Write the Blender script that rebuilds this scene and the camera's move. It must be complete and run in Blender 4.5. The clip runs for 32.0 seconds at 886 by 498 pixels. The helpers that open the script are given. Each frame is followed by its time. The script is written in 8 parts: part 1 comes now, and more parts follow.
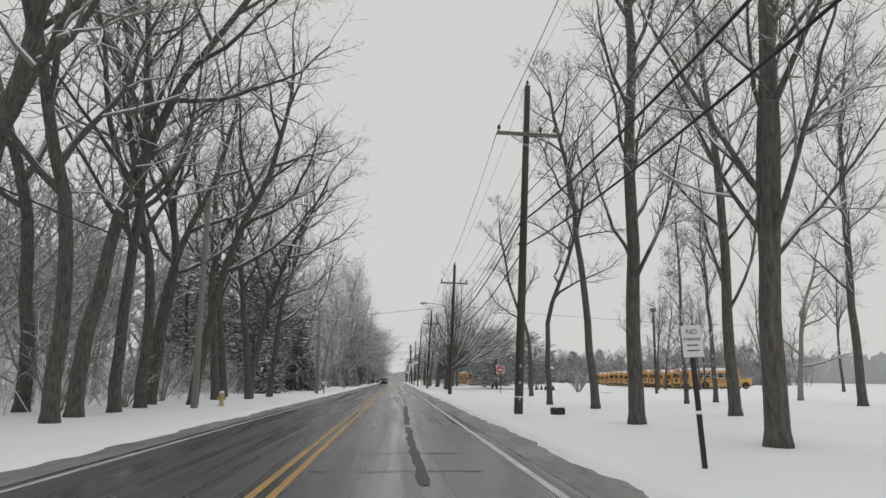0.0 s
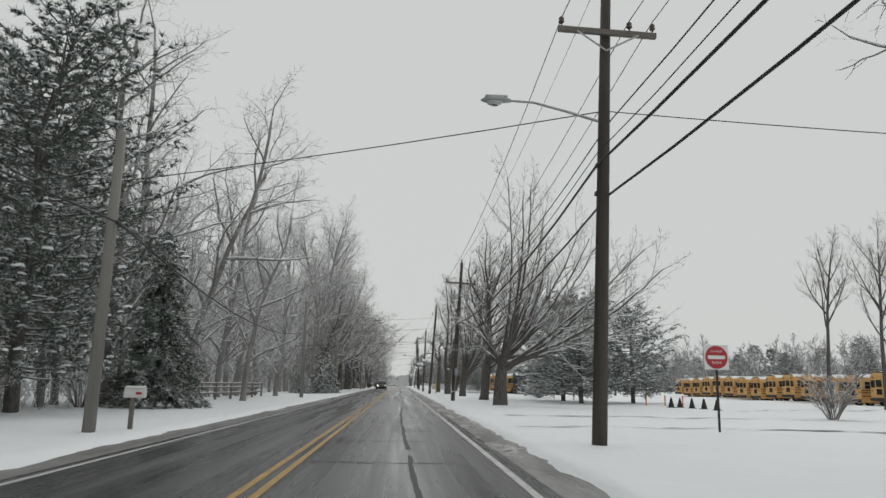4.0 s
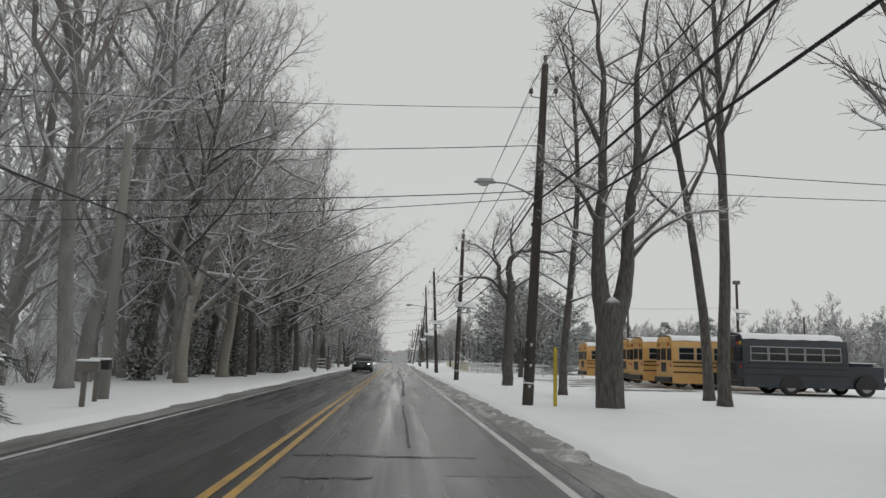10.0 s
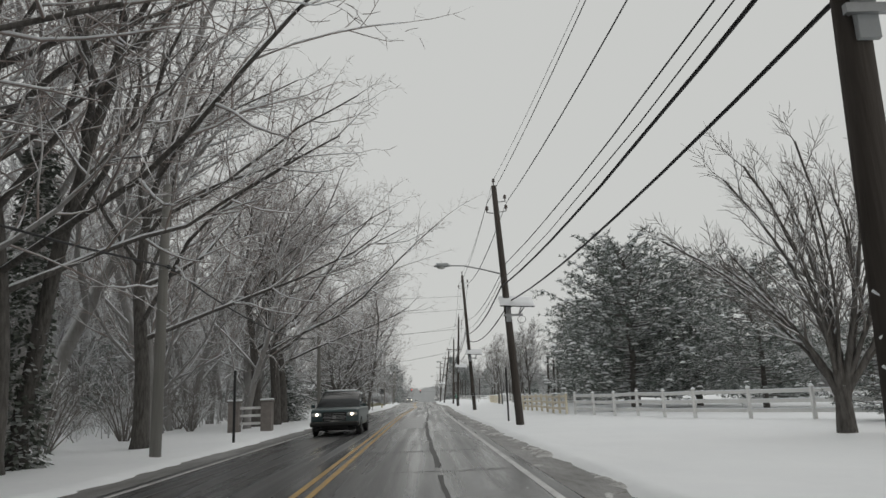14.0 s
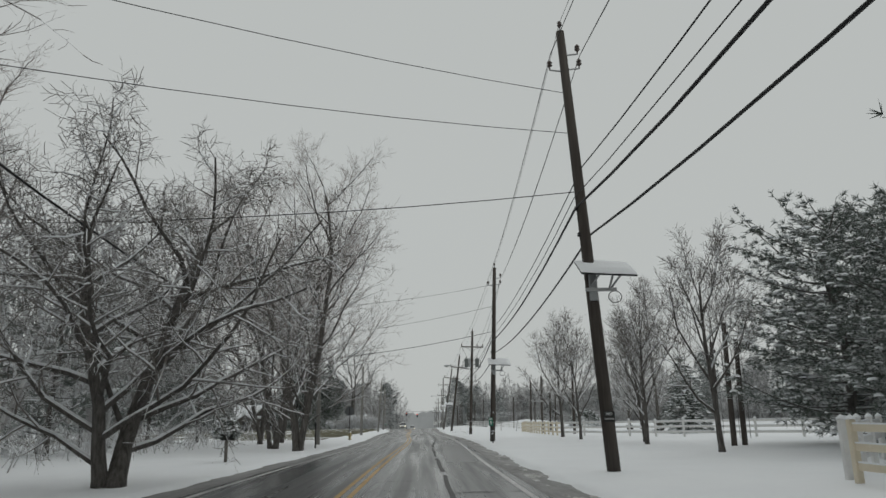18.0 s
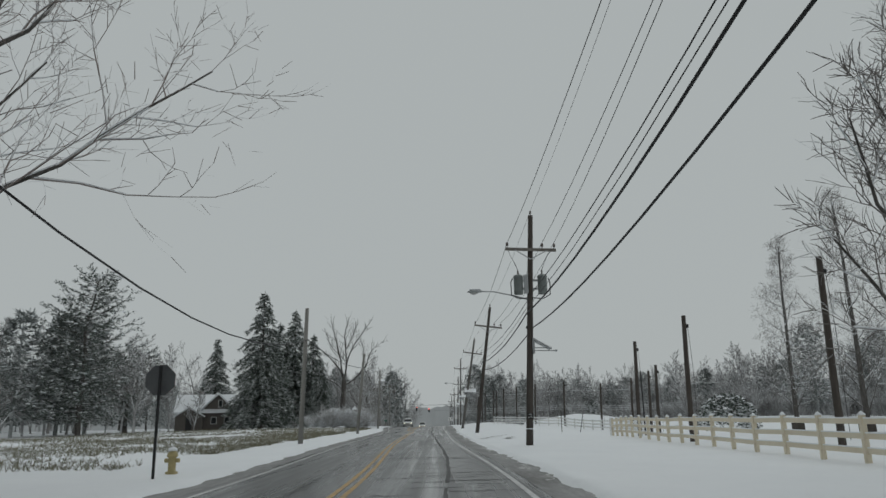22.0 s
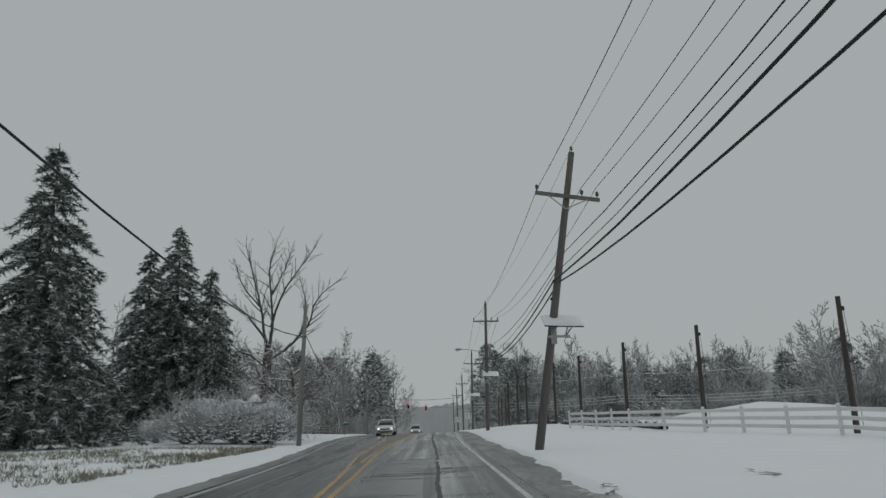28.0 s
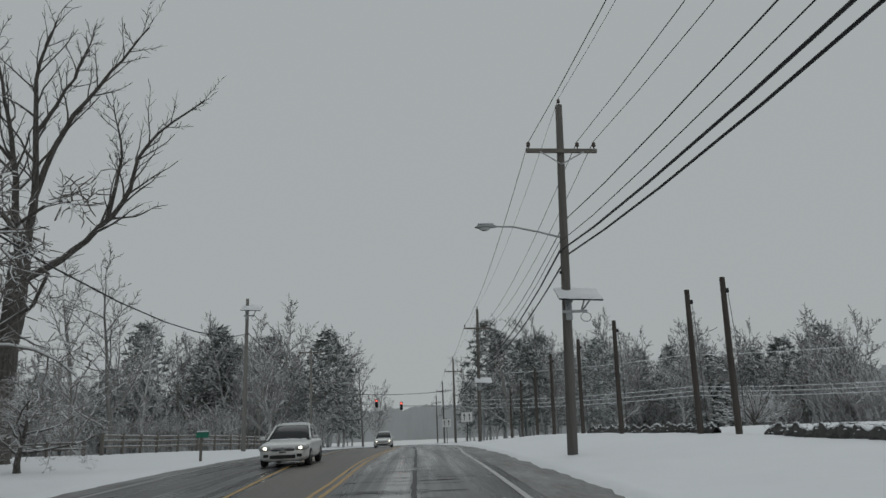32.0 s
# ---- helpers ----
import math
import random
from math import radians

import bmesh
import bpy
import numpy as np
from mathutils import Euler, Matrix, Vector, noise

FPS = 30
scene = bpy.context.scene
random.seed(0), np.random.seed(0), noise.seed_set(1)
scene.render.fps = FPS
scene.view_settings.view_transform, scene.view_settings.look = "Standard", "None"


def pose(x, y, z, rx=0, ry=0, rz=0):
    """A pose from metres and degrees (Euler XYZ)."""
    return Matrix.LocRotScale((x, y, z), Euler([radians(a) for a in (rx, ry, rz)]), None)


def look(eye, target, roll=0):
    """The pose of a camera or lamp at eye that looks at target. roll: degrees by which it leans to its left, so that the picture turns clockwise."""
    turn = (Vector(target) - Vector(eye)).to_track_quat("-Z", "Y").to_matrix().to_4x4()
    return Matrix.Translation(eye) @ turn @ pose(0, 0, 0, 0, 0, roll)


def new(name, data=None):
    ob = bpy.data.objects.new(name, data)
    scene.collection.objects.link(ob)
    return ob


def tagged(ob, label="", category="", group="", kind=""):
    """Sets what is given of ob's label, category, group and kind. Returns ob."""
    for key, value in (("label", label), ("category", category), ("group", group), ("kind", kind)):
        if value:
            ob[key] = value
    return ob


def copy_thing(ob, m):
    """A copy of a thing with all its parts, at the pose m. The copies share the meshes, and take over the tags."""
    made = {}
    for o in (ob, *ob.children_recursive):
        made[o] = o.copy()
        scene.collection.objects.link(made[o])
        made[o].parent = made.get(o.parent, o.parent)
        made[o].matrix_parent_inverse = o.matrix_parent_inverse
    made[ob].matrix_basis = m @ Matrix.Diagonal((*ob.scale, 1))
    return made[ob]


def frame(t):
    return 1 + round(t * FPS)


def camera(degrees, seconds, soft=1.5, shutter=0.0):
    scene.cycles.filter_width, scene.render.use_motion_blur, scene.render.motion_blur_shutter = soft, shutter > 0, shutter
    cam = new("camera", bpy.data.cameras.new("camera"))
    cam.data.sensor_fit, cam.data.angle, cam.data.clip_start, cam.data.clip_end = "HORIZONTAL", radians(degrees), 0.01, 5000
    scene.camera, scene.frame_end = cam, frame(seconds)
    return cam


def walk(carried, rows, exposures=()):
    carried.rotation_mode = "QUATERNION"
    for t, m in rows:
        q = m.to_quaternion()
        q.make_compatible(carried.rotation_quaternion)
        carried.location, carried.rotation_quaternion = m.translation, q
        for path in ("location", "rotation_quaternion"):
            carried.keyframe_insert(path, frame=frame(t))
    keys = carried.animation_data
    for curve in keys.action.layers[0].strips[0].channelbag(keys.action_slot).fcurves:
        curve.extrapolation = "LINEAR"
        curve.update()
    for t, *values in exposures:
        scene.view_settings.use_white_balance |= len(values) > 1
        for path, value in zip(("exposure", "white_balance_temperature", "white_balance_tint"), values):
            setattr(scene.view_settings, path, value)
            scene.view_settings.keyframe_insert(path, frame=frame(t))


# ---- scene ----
cam = camera(64.9, 32.0)
PATH = [
    (0, (-0.22, 24.68, 1.37), (0.419, 34.491, 3.213), 0.3),
    (0.5, (-0.15, 30.57, 1.38), (0.418, 40.384, 3.240), 0.7),
    (1, (-0.10, 36.35, 1.37), (0.461, 46.156, 3.257), 0.6),
    (1.5, (-0.16, 42.07, 1.29), (0.434, 51.865, 3.214), 0.5),
    (2, (-0.16, 47.78, 1.33), (0.454, 57.575, 3.272), 0.9),
    (2.5, (-0.13, 53.50, 1.36), (0.482, 63.288, 3.313), 1.0),
    (3, (-0.08, 59.22, 1.36), (0.519, 69.012, 3.299), 1.1),
    (3.5, (-0.03, 64.96, 1.36), (0.541, 74.759, 3.255), 1.2),
    (5.5, (0.11, 88.04, 1.40), (0.687, 97.837, 3.339), 1.0),
    (6, (0.07, 93.85, 1.39), (0.657, 103.641, 3.329), 0.8),
    (6.5, (-0.02, 99.64, 1.38), (0.597, 109.426, 3.329), 0.3),
    (7, (-0.06, 105.34, 1.36), (0.550, 115.134, 3.301), 0.4),
    (7.5, (-0.09, 110.99, 1.33), (0.533, 120.778, 3.273), 0.7),
    (8, (-0.05, 116.68, 1.29), (0.582, 126.471, 3.237), 0.7),
    (8.5, (-0.03, 122.48, 1.35), (0.583, 132.272, 3.288), 1.0),
    (9, (-0.06, 128.27, 1.36), (0.553, 138.059, 3.289), 1.2),
    (9.5, (-0.09, 134.06, 1.34), (0.523, 143.851, 3.281), 1.4),
    (9.8, (-0.10, 137.57, 1.35), (0.505, 147.369, 3.256), 1.8),
    (10, (-0.10, 139.90, 1.36), (0.510, 149.755, 2.939), 1.5),
    (10.1, (-0.10, 141.06, 1.36), (0.494, 150.946, 2.714), 1.0),
    (10.5, (-0.04, 145.59, 1.36), (0.470, 155.522, 2.383), -0.1),
    (11, (0.16, 150.77, 1.34), (0.561, 160.600, 3.131), -2.9),
    (11.5, (0.17, 155.87, 1.36), (0.497, 165.690, 3.224), -2.6),
    (12, (0.15, 160.95, 1.36), (0.443, 170.749, 3.308), -2.3),
    (12.5, (0.11, 166.01, 1.35), (0.408, 175.800, 3.343), -2.3),
    (13, (0.06, 171.04, 1.34), (0.381, 180.823, 3.367), -2.3),
    (13.5, (0.06, 176.11, 1.35), (0.398, 185.894, 3.403), -2.3),
    (14, (0.04, 181.31, 1.36), (0.385, 191.091, 3.432), -2.2),
    (14.5, (0.01, 186.59, 1.34), (0.364, 196.367, 3.422), -1.6),
    (16.5, (-0.23, 209.02, 1.34), (0.201, 218.762, 3.566), -2.2),
    (17, (-0.17, 214.96, 1.35), (0.258, 224.655, 3.747), -2.0),
    (17.5, (-0.18, 220.74, 1.37), (0.211, 230.434, 3.777), -1.6),
    (18, (-0.23, 226.29, 1.37), (0.130, 235.988, 3.784), -1.2),
    (18.5, (-0.19, 231.67, 1.35), (0.157, 241.370, 3.766), -1.1),
    (19, (-0.07, 236.96, 1.35), (0.272, 246.667, 3.738), -1.3),
    (19.5, (0.03, 242.15, 1.38), (0.384, 251.856, 3.765), -1.3),
    (20, (0.07, 247.37, 1.39), (0.439, 257.079, 3.764), -1.2),
    (20.5, (0.05, 252.61, 1.36), (0.426, 262.324, 3.715), -1.4),
    (21, (0.04, 257.92, 1.34), (0.406, 267.632, 3.691), -1.4),
    (21.5, (0.45, 263.25, 1.35), (0.708, 272.963, 3.716), -1.1),
    (22, (0.77, 268.55, 1.38), (0.916, 278.265, 3.742), -1.2),
    (22.5, (0.65, 273.78, 1.38), (0.813, 283.494, 3.727), -0.9),
    (23, (0.57, 278.94, 1.39), (0.769, 288.663, 3.732), -1.0),
    (23.5, (0.53, 284.09, 1.38), (0.749, 293.809, 3.726), -1.3),
    (24, (0.47, 289.25, 1.35), (0.700, 298.967, 3.701), -1.3),
    (24.5, (0.37, 294.49, 1.34), (0.620, 304.204, 3.708), -1.3),
    (25, (0.28, 299.71, 1.34), (0.551, 309.420, 3.700), -1.6),
    (25.5, (0.25, 304.93, 1.33), (0.523, 314.640, 3.688), -1.7),
    (27.5, (0.32, 326.33, 1.32), (0.542, 336.043, 3.692), -2.0),
    (28, (0.24, 331.72, 1.32), (0.461, 341.431, 3.691), -2.2),
    (28.5, (0.18, 337.02, 1.36), (0.402, 346.734, 3.723), -2.2),
    (29, (0.09, 342.29, 1.38), (0.317, 352.002, 3.736), -2.2),
    (29.5, (0.11, 347.58, 1.40), (0.346, 357.297, 3.745), -2.3),
    (30, (0.03, 352.84, 1.38), (0.304, 362.557, 3.731), -2.6),
    (30.5, (0.05, 358.20, 1.37), (0.371, 367.913, 3.732), -2.6),
    (31, (-0.00, 363.62, 1.38), (0.382, 373.325, 3.753), -2.5),
    (31.5, (0.04, 369.17, 1.36), (0.496, 378.867, 3.747), -2.3),
    (32, (0.11, 374.68, 1.34), (0.642, 384.372, 3.741), -2.3),
]
walk(cam, [(t, look(eye, target, roll)) for t, eye, target, roll in PATH], exposures=[(0, 0.0, 6600, 12), (6, -0.08, 6450, 8), (13, -0.1, 6600, 10), (17, -0.3, 6450, 8), (19, -0.4, 6400, 7), (23, -0.64, 6200, 6), (25, -0.7, 6200, 6), (32, -0.7, 6200, 7)])

# ---------------------------------------------------------------- light and sky
world = bpy.data.worlds.new("overcast_sky")
scene.world = world
world.use_nodes = True
wn = world.node_tree.nodes
wl = world.node_tree.links
sky = wn.new("ShaderNodeTexSky")
sky.sky_type = "NISHITA"
sky.sun_disc = False
sky.sun_elevation = radians(38)
sky.sun_rotation = radians(160)
sky.air_density, sky.dust_density, sky.ozone_density = 1.0, 6.0, 1.0
cloud = wn.new("ShaderNodeMix")
cloud.data_type = "RGBA"
cloud.inputs["Factor"].default_value = 0.965
wl.new(sky.outputs["Color"], cloud.inputs["A"])
cloud.inputs["B"].default_value = (6.42, 6.55, 6.42, 1)
wl.new(cloud.outputs["Result"], wn["Background"].inputs["Color"])
wn["Background"].inputs["Strength"].default_value = 0.1
sun = new("sun", bpy.data.lights.new("sun", "SUN"))
sun.data.energy, sun.data.angle, sun.data.color = 0.5, radians(60), (1.0, 0.98, 0.95)
sun.matrix_world = pose(0, 0, 60, 38, 0, 160)

# ---------------------------------------------------------------- materials


def material(name, color, rough=0.8, metal=0.0, second=None, scale=8.0, amount=0.6, bump=0.0, bump_scale=60.0, stretch=(1, 1, 1), spec=0.5):
    """A surface with two scales of colour variation and fine relief, in object space."""
    m = bpy.data.materials.new(name)
    m.use_nodes = True
    nt = m.node_tree
    b = nt.nodes["Principled BSDF"]
    b.inputs["Roughness"].default_value, b.inputs["Metallic"].default_value = rough, metal
    b.inputs["Specular IOR Level"].default_value = spec
    tc = nt.nodes.new("ShaderNodeTexCoord")
    mp = nt.nodes.new("ShaderNodeMapping")
    mp.inputs["Scale"].default_value = stretch
    nt.links.new(tc.outputs["Object"], mp.inputs["Vector"])
    coarse, fine = nt.nodes.new("ShaderNodeTexNoise"), nt.nodes.new("ShaderNodeTexNoise")
    coarse.inputs["Scale"].default_value, coarse.inputs["Detail"].default_value = scale, 4
    fine.inputs["Scale"].default_value, fine.inputs["Detail"].default_value = scale * 7, 3
    nt.links.new(mp.outputs["Vector"], coarse.inputs["Vector"])
    nt.links.new(mp.outputs["Vector"], fine.inputs["Vector"])
    both = nt.nodes.new("ShaderNodeMath")
    both.operation = "MULTIPLY_ADD"
    both.inputs[1].default_value = 0.45
    nt.links.new(fine.outputs["Fac"], both.inputs[0])
    nt.links.new(coarse.outputs["Fac"], both.inputs[2])
    ramp = nt.nodes.new("ShaderNodeMapRange")
    ramp.inputs["From Min"].default_value, ramp.inputs["From Max"].default_value = 0.5, 0.95
    ramp.inputs["To Max"].default_value = amount
    nt.links.new(both.outputs["Value"], ramp.inputs["Value"])
    mix = nt.nodes.new("ShaderNodeMix")
    mix.data_type = "RGBA"
    mix.inputs["A"].default_value = (*color, 1)
    mix.inputs["B"].default_value = (*(second or [c * 0.55 for c in color]), 1)
    nt.links.new(ramp.outputs["Result"], mix.inputs["Factor"])
    nt.links.new(mix.outputs["Result"], b.inputs["Base Color"])
    if bump:
        bn, bp = nt.nodes.new("ShaderNodeTexNoise"), nt.nodes.new("ShaderNodeBump")
        bn.inputs["Scale"].default_value, bn.inputs["Detail"].default_value = bump_scale, 4
        nt.links.new(mp.outputs["Vector"], bn.inputs["Vector"])
        nt.links.new(bn.outputs["Fac"], bp.inputs["Height"])
        bp.inputs["Strength"].default_value = bump
        bp.inputs["Distance"].default_value = 0.03
        nt.links.new(bp.outputs["Normal"], b.inputs["Normal"])
    m["mix"] = mix.name
    return m


SNOW = (0.84, 0.86, 0.88)


def snowy(m, low=0.3, high=0.65, patch=3.0, cover=0.9):
    """Lay snow on the faces of a material that look up, in patches."""
    nt = m.node_tree
    b = nt.nodes["Principled BSDF"]
    mix = nt.nodes[m["mix"]]
    geo, sep = nt.nodes.new("ShaderNodeNewGeometry"), nt.nodes.new("ShaderNodeSeparateXYZ")
    nt.links.new(geo.outputs["Normal"], sep.inputs[0])
    up = nt.nodes.new("ShaderNodeMapRange")
    up.interpolation_type = "SMOOTHSTEP"
    up.inputs["From Min"].default_value, up.inputs["From Max"].default_value = low, high
    nt.links.new(sep.outputs["Z"], up.inputs["Value"])
    n = nt.nodes.new("ShaderNodeTexNoise")
    n.inputs["Scale"].default_value = patch
    nt.links.new(geo.outputs["Position"], n.inputs["Vector"])
    pr = nt.nodes.new("ShaderNodeMapRange")
    pr.inputs["From Min"].default_value, pr.inputs["From Max"].default_value = 0.36, 0.5
    pr.inputs["To Max"].default_value = cover
    nt.links.new(n.outputs["Fac"], pr.inputs["Value"])
    f = nt.nodes.new("ShaderNodeMath")
    f.operation = "MULTIPLY"
    nt.links.new(up.outputs["Result"], f.inputs[0])
    nt.links.new(pr.outputs["Result"], f.inputs[1])
    top = nt.nodes.new("ShaderNodeMix")
    top.data_type = "RGBA"
    nt.links.new(f.outputs["Value"], top.inputs["Factor"])
    nt.links.new(mix.outputs["Result"], top.inputs["A"])
    top.inputs["B"].default_value = (*SNOW, 1)
    nt.links.new(top.outputs["Result"], b.inputs["Base Color"])
    return m


snow = material("snow", SNOW, 0.75, second=(0.78, 0.8, 0.83), scale=0.35, amount=0.5, bump=0.35, bump_scale=3.0, spec=0.25)
snow_cap = material("settled_snow", SNOW, 0.75, second=(0.8, 0.82, 0.85), scale=4, bump=0.3, bump_scale=14.0, spec=0.25)
bark = snowy(material("bark", (0.055, 0.05, 0.045), 0.95, second=(0.16, 0.15, 0.14), scale=14.0, amount=0.9, bump=1.0, bump_scale=22.0, stretch=(1, 1, 0.22)), 0.4, 0.7, 1.5, 0.95)
# Plastered snow plus a paler bark tone painted to stand for haze.
haze_snow_bark = snowy(material("snow_and_haze_bark", (0.2, 0.19, 0.182), 0.95, second=(0.4, 0.395, 0.39), scale=2.4, bump=0.9, bump_scale=16.0, stretch=(1, 1, 0.3)), 0.1, 0.5, 1.2, 0.95)
pale_bark = snowy(material("pale_bark", (0.3, 0.28, 0.25), 0.9, second=(0.13, 0.115, 0.1), scale=1.8, bump=0.6, bump_scale=9.0, stretch=(1, 1, 0.4)), 0.2, 0.6)
twig = snowy(material("twigs", (0.17, 0.153, 0.14), 0.95, second=(0.26, 0.245, 0.23), scale=2.0), -0.15, 0.45, 1.2, 0.95)
red_twig = snowy(material("reddish_twigs", (0.28, 0.23, 0.21), 0.95, second=(0.38, 0.33, 0.31), scale=2.0), -0.7, 0.4, 1.2, 0.92)
# Snowy twigs whose base colour is also lightened to imitate haze.
haze_snow_twig = snowy(material("frosted_twigs", (0.32, 0.305, 0.295), 0.95, second=(0.48, 0.47, 0.47), scale=1.0), -0.5, 0.4, 0.9, 0.95)
# Far twigs: snow over most faces, and haze painted in as pale grey.
far_haze_twig = snowy(material("snow_and_haze_far_twigs", (0.33, 0.322, 0.318), 0.95, second=(0.44, 0.432, 0.43), scale=0.3), -0.9, 0.45, 0.4, 0.75)
# Hill woods: light snow, with a weaker haze grey mixed into the colour.
hill_haze_twig = snowy(material("dusted_hill_twigs", (0.25, 0.243, 0.238), 0.95, second=(0.36, 0.352, 0.348), scale=0.3), -0.5, 0.5, 0.4, 0.68)
# For farther single trees: a dusting of snow over a haze-lightened base.
haze_dusted_twig = snowy(material("dusted_twigs", (0.23, 0.218, 0.21), 0.95, second=(0.34, 0.33, 0.325), scale=1.0), -0.25, 0.45, 0.9, 0.8)
# Needles of the far pines, some snow, paled in colour as haze would.
far_haze_needle = snowy(material("snow_and_haze_far_needles", (0.16, 0.178, 0.168), 0.85, second=(0.24, 0.258, 0.248), scale=0.5), -0.5, 0.6, 0.5, 0.65)
needle = snowy(material("needles", (0.075, 0.096, 0.078), 0.8, second=(0.13, 0.152, 0.13), scale=3.0), 0.1, 0.7, 1.3, 0.8)
pine_needle = snowy(material("snowy_pine_needles", (0.092, 0.115, 0.096), 0.8, second=(0.15, 0.172, 0.15), scale=2.0), -0.3, 0.65, 0.9, 0.8)
# Background pines: snow on top, and a lighter green-grey painted for haze.
haze_snow_needle = snowy(material("frosted_needles", (0.17, 0.19, 0.175), 0.8, second=(0.26, 0.275, 0.26), scale=3.0), 0.1, 0.6, 1.2, 0.9)
ivy_leaf = snowy(material("ivy_leaves", (0.085, 0.1, 0.078), 0.6, second=(0.14, 0.155, 0.13), scale=4.0), 0.5, 0.95, 1.6, 0.5)
pole_wood = material("pole_wood", (0.05, 0.041, 0.035), 0.9, second=(0.125, 0.11, 0.097), scale=4.0, bump=0.5, bump_scale=30.0, stretch=(1, 1, 0.06))
grey_wood = material("weathered_wood", (0.2, 0.185, 0.165), 0.9, second=(0.11, 0.1, 0.09), scale=4.0, bump=0.5, bump_scale=30.0, stretch=(1, 1, 0.15))
# A lighter tone of the pole wood, for poles beyond y 350.
lighter_pole_wood = material("lighter_pole_wood_tone", (0.12, 0.112, 0.102), 0.9, second=(0.2, 0.19, 0.176), scale=4.0, bump=0.5, bump_scale=30.0, stretch=(1, 1, 0.06))
# Pole wood lightened to take the paleness of haze and glass reflection.
haze_pale_wood = material("haze_paled_wood", (0.27, 0.262, 0.245), 0.9, second=(0.17, 0.163, 0.15), scale=4.0, bump=0.5, bump_scale=30.0, stretch=(1, 1, 0.06))
steel = material("galvanised_steel", (0.42, 0.43, 0.44), 0.45, 0.7, scale=9.0, amount=0.35)
grey_paint = material("grey_enamel", (0.38, 0.4, 0.41), 0.45, second=(0.3, 0.31, 0.31), scale=3.0)
can_paint = material("dull_grey_green_enamel", (0.2, 0.22, 0.212), 0.5, second=(0.15, 0.165, 0.16), scale=3.0)
dark_iron = material("dark_iron", (0.035, 0.035, 0.037), 0.55, 0.3, scale=9.0)
porcelain = material("brown_porcelain", (0.11, 0.085, 0.075), 0.25, scale=9.0)
cable_rubber = material("cable_jacket", (0.022, 0.022, 0.024), 0.6, scale=2.0)
wire_metal = material("bare_wire", (0.1, 0.1, 0.105), 0.5, 0.4, scale=2.0)
glass_lens = material("lamp_glass", (0.55, 0.56, 0.55), 0.15, scale=5.0, amount=0.2)

# ---------------------------------------------------------------- mesh helpers


class Mesh:
    """Vertices and faces of one mesh to be."""

    def __init__(self):
        self.v, self.f, self.smooth = [], [], False

    def add(self, verts, faces):
        o = len(self.v)
        self.v.extend(tuple(p) for p in verts)
        self.f.extend(tuple(i + o for i in face) for face in faces)
        return self

    def box(self, x0, x1, y0, y1, z0, z1, c=0.0):
        """A box with chamfered upright and lying edges when c is given."""
        if c <= 0:
            v = [(x, y, z) for z in (z0, z1) for x, y in ((x0, y0), (x1, y0), (x1, y1), (x0, y1))]
            return self.add(v, [(3, 2, 1, 0), (4, 5, 6, 7), (0, 1, 5, 4), (1, 2, 6, 5), (2, 3, 7, 6), (3, 0, 4, 7)])
        ring = lambda a, z: [(x0 + c + a, y0 + a, z), (x1 - c - a, y0 + a, z), (x1 - a, y0 + c + a, z), (x1 - a, y1 - c - a, z), (x1 - c - a, y1 - a, z), (x0 + c + a, y1 - a, z), (x0 + a, y1 - c - a, z), (x0 + a, y0 + c + a, z)]
        v = ring(c, z0) + ring(0, z0 + c) + ring(0, z1 - c) + ring(c, z1)
        f = [tuple(range(7, -1, -1)), tuple(range(24, 32))]
        f += [(8 * k + i, 8 * k + (i + 1) % 8, 8 * k + 8 + (i + 1) % 8, 8 * k + 8 + i) for k in range(3) for i in range(8)]
        return self.add(v, f)

    def beam(self, p0, p1, w, h, side=(0, 0, 1)):
        """A square-cut bar from p0 to p1, w wide and h high."""
        p0, p1 = Vector(p0), Vector(p1)
        d = (p1 - p0).normalized()
        a = d.cross(Vector(side)).normalized()
        b = a.cross(d).normalized()
        v = [p + a * sa * w / 2 + b * sb * h / 2 for p in (p0, p1) for sa, sb in ((-1, -1), (1, -1), (1, 1), (-1, 1))]
        return self.add(v, [(3, 2, 1, 0), (4, 5, 6, 7), (0, 1, 5, 4), (1, 2, 6, 5), (2, 3, 7, 6), (3, 0, 4, 7)])

    def tube(self, pts, radii, n=8, caps=True):
        """A round tube along points."""
        pts = [Vector(p) for p in pts]
        k = len(pts)
        radii = [radii] * k if isinstance(radii, (int, float)) else radii
        ref = Vector((0.31, 0.95, 0.05))
        v = []
        for i, p in enumerate(pts):
            d = pts[min(i + 1, k - 1)] - pts[max(i - 1, 0)]
            if d.length < 1e-9:
                d = Vector((0, 0, 1))
            d.normalize()
            if abs(d.dot(ref)) > 0.97:
                ref = Vector((0.95, 0.1, 0.3))
            a = d.cross(ref).normalized()
            b = d.cross(a)
            v += [p + (a * math.cos(2 * math.pi * j / n) + b * math.sin(2 * math.pi * j / n)) * radii[i] for j in range(n)]
        f = [(i * n + j, i * n + (j + 1) % n, i * n + n + (j + 1) % n, i * n + n + j) for i in range(k - 1) for j in range(n)]
        if caps:
            f += [tuple(range(n - 1, -1, -1)), tuple(range((k - 1) * n, k * n))]
        return self.add(v, f)

    def lathe(self, profile, x=0, y=0, n=12):
        """A turned form about an upright axis, from (radius, height) pairs."""
        v = [(x + r * math.cos(2 * math.pi * j / n), y + r * math.sin(2 * math.pi * j / n), z) for r, z in profile for j in range(n)]
        k = len(profile)
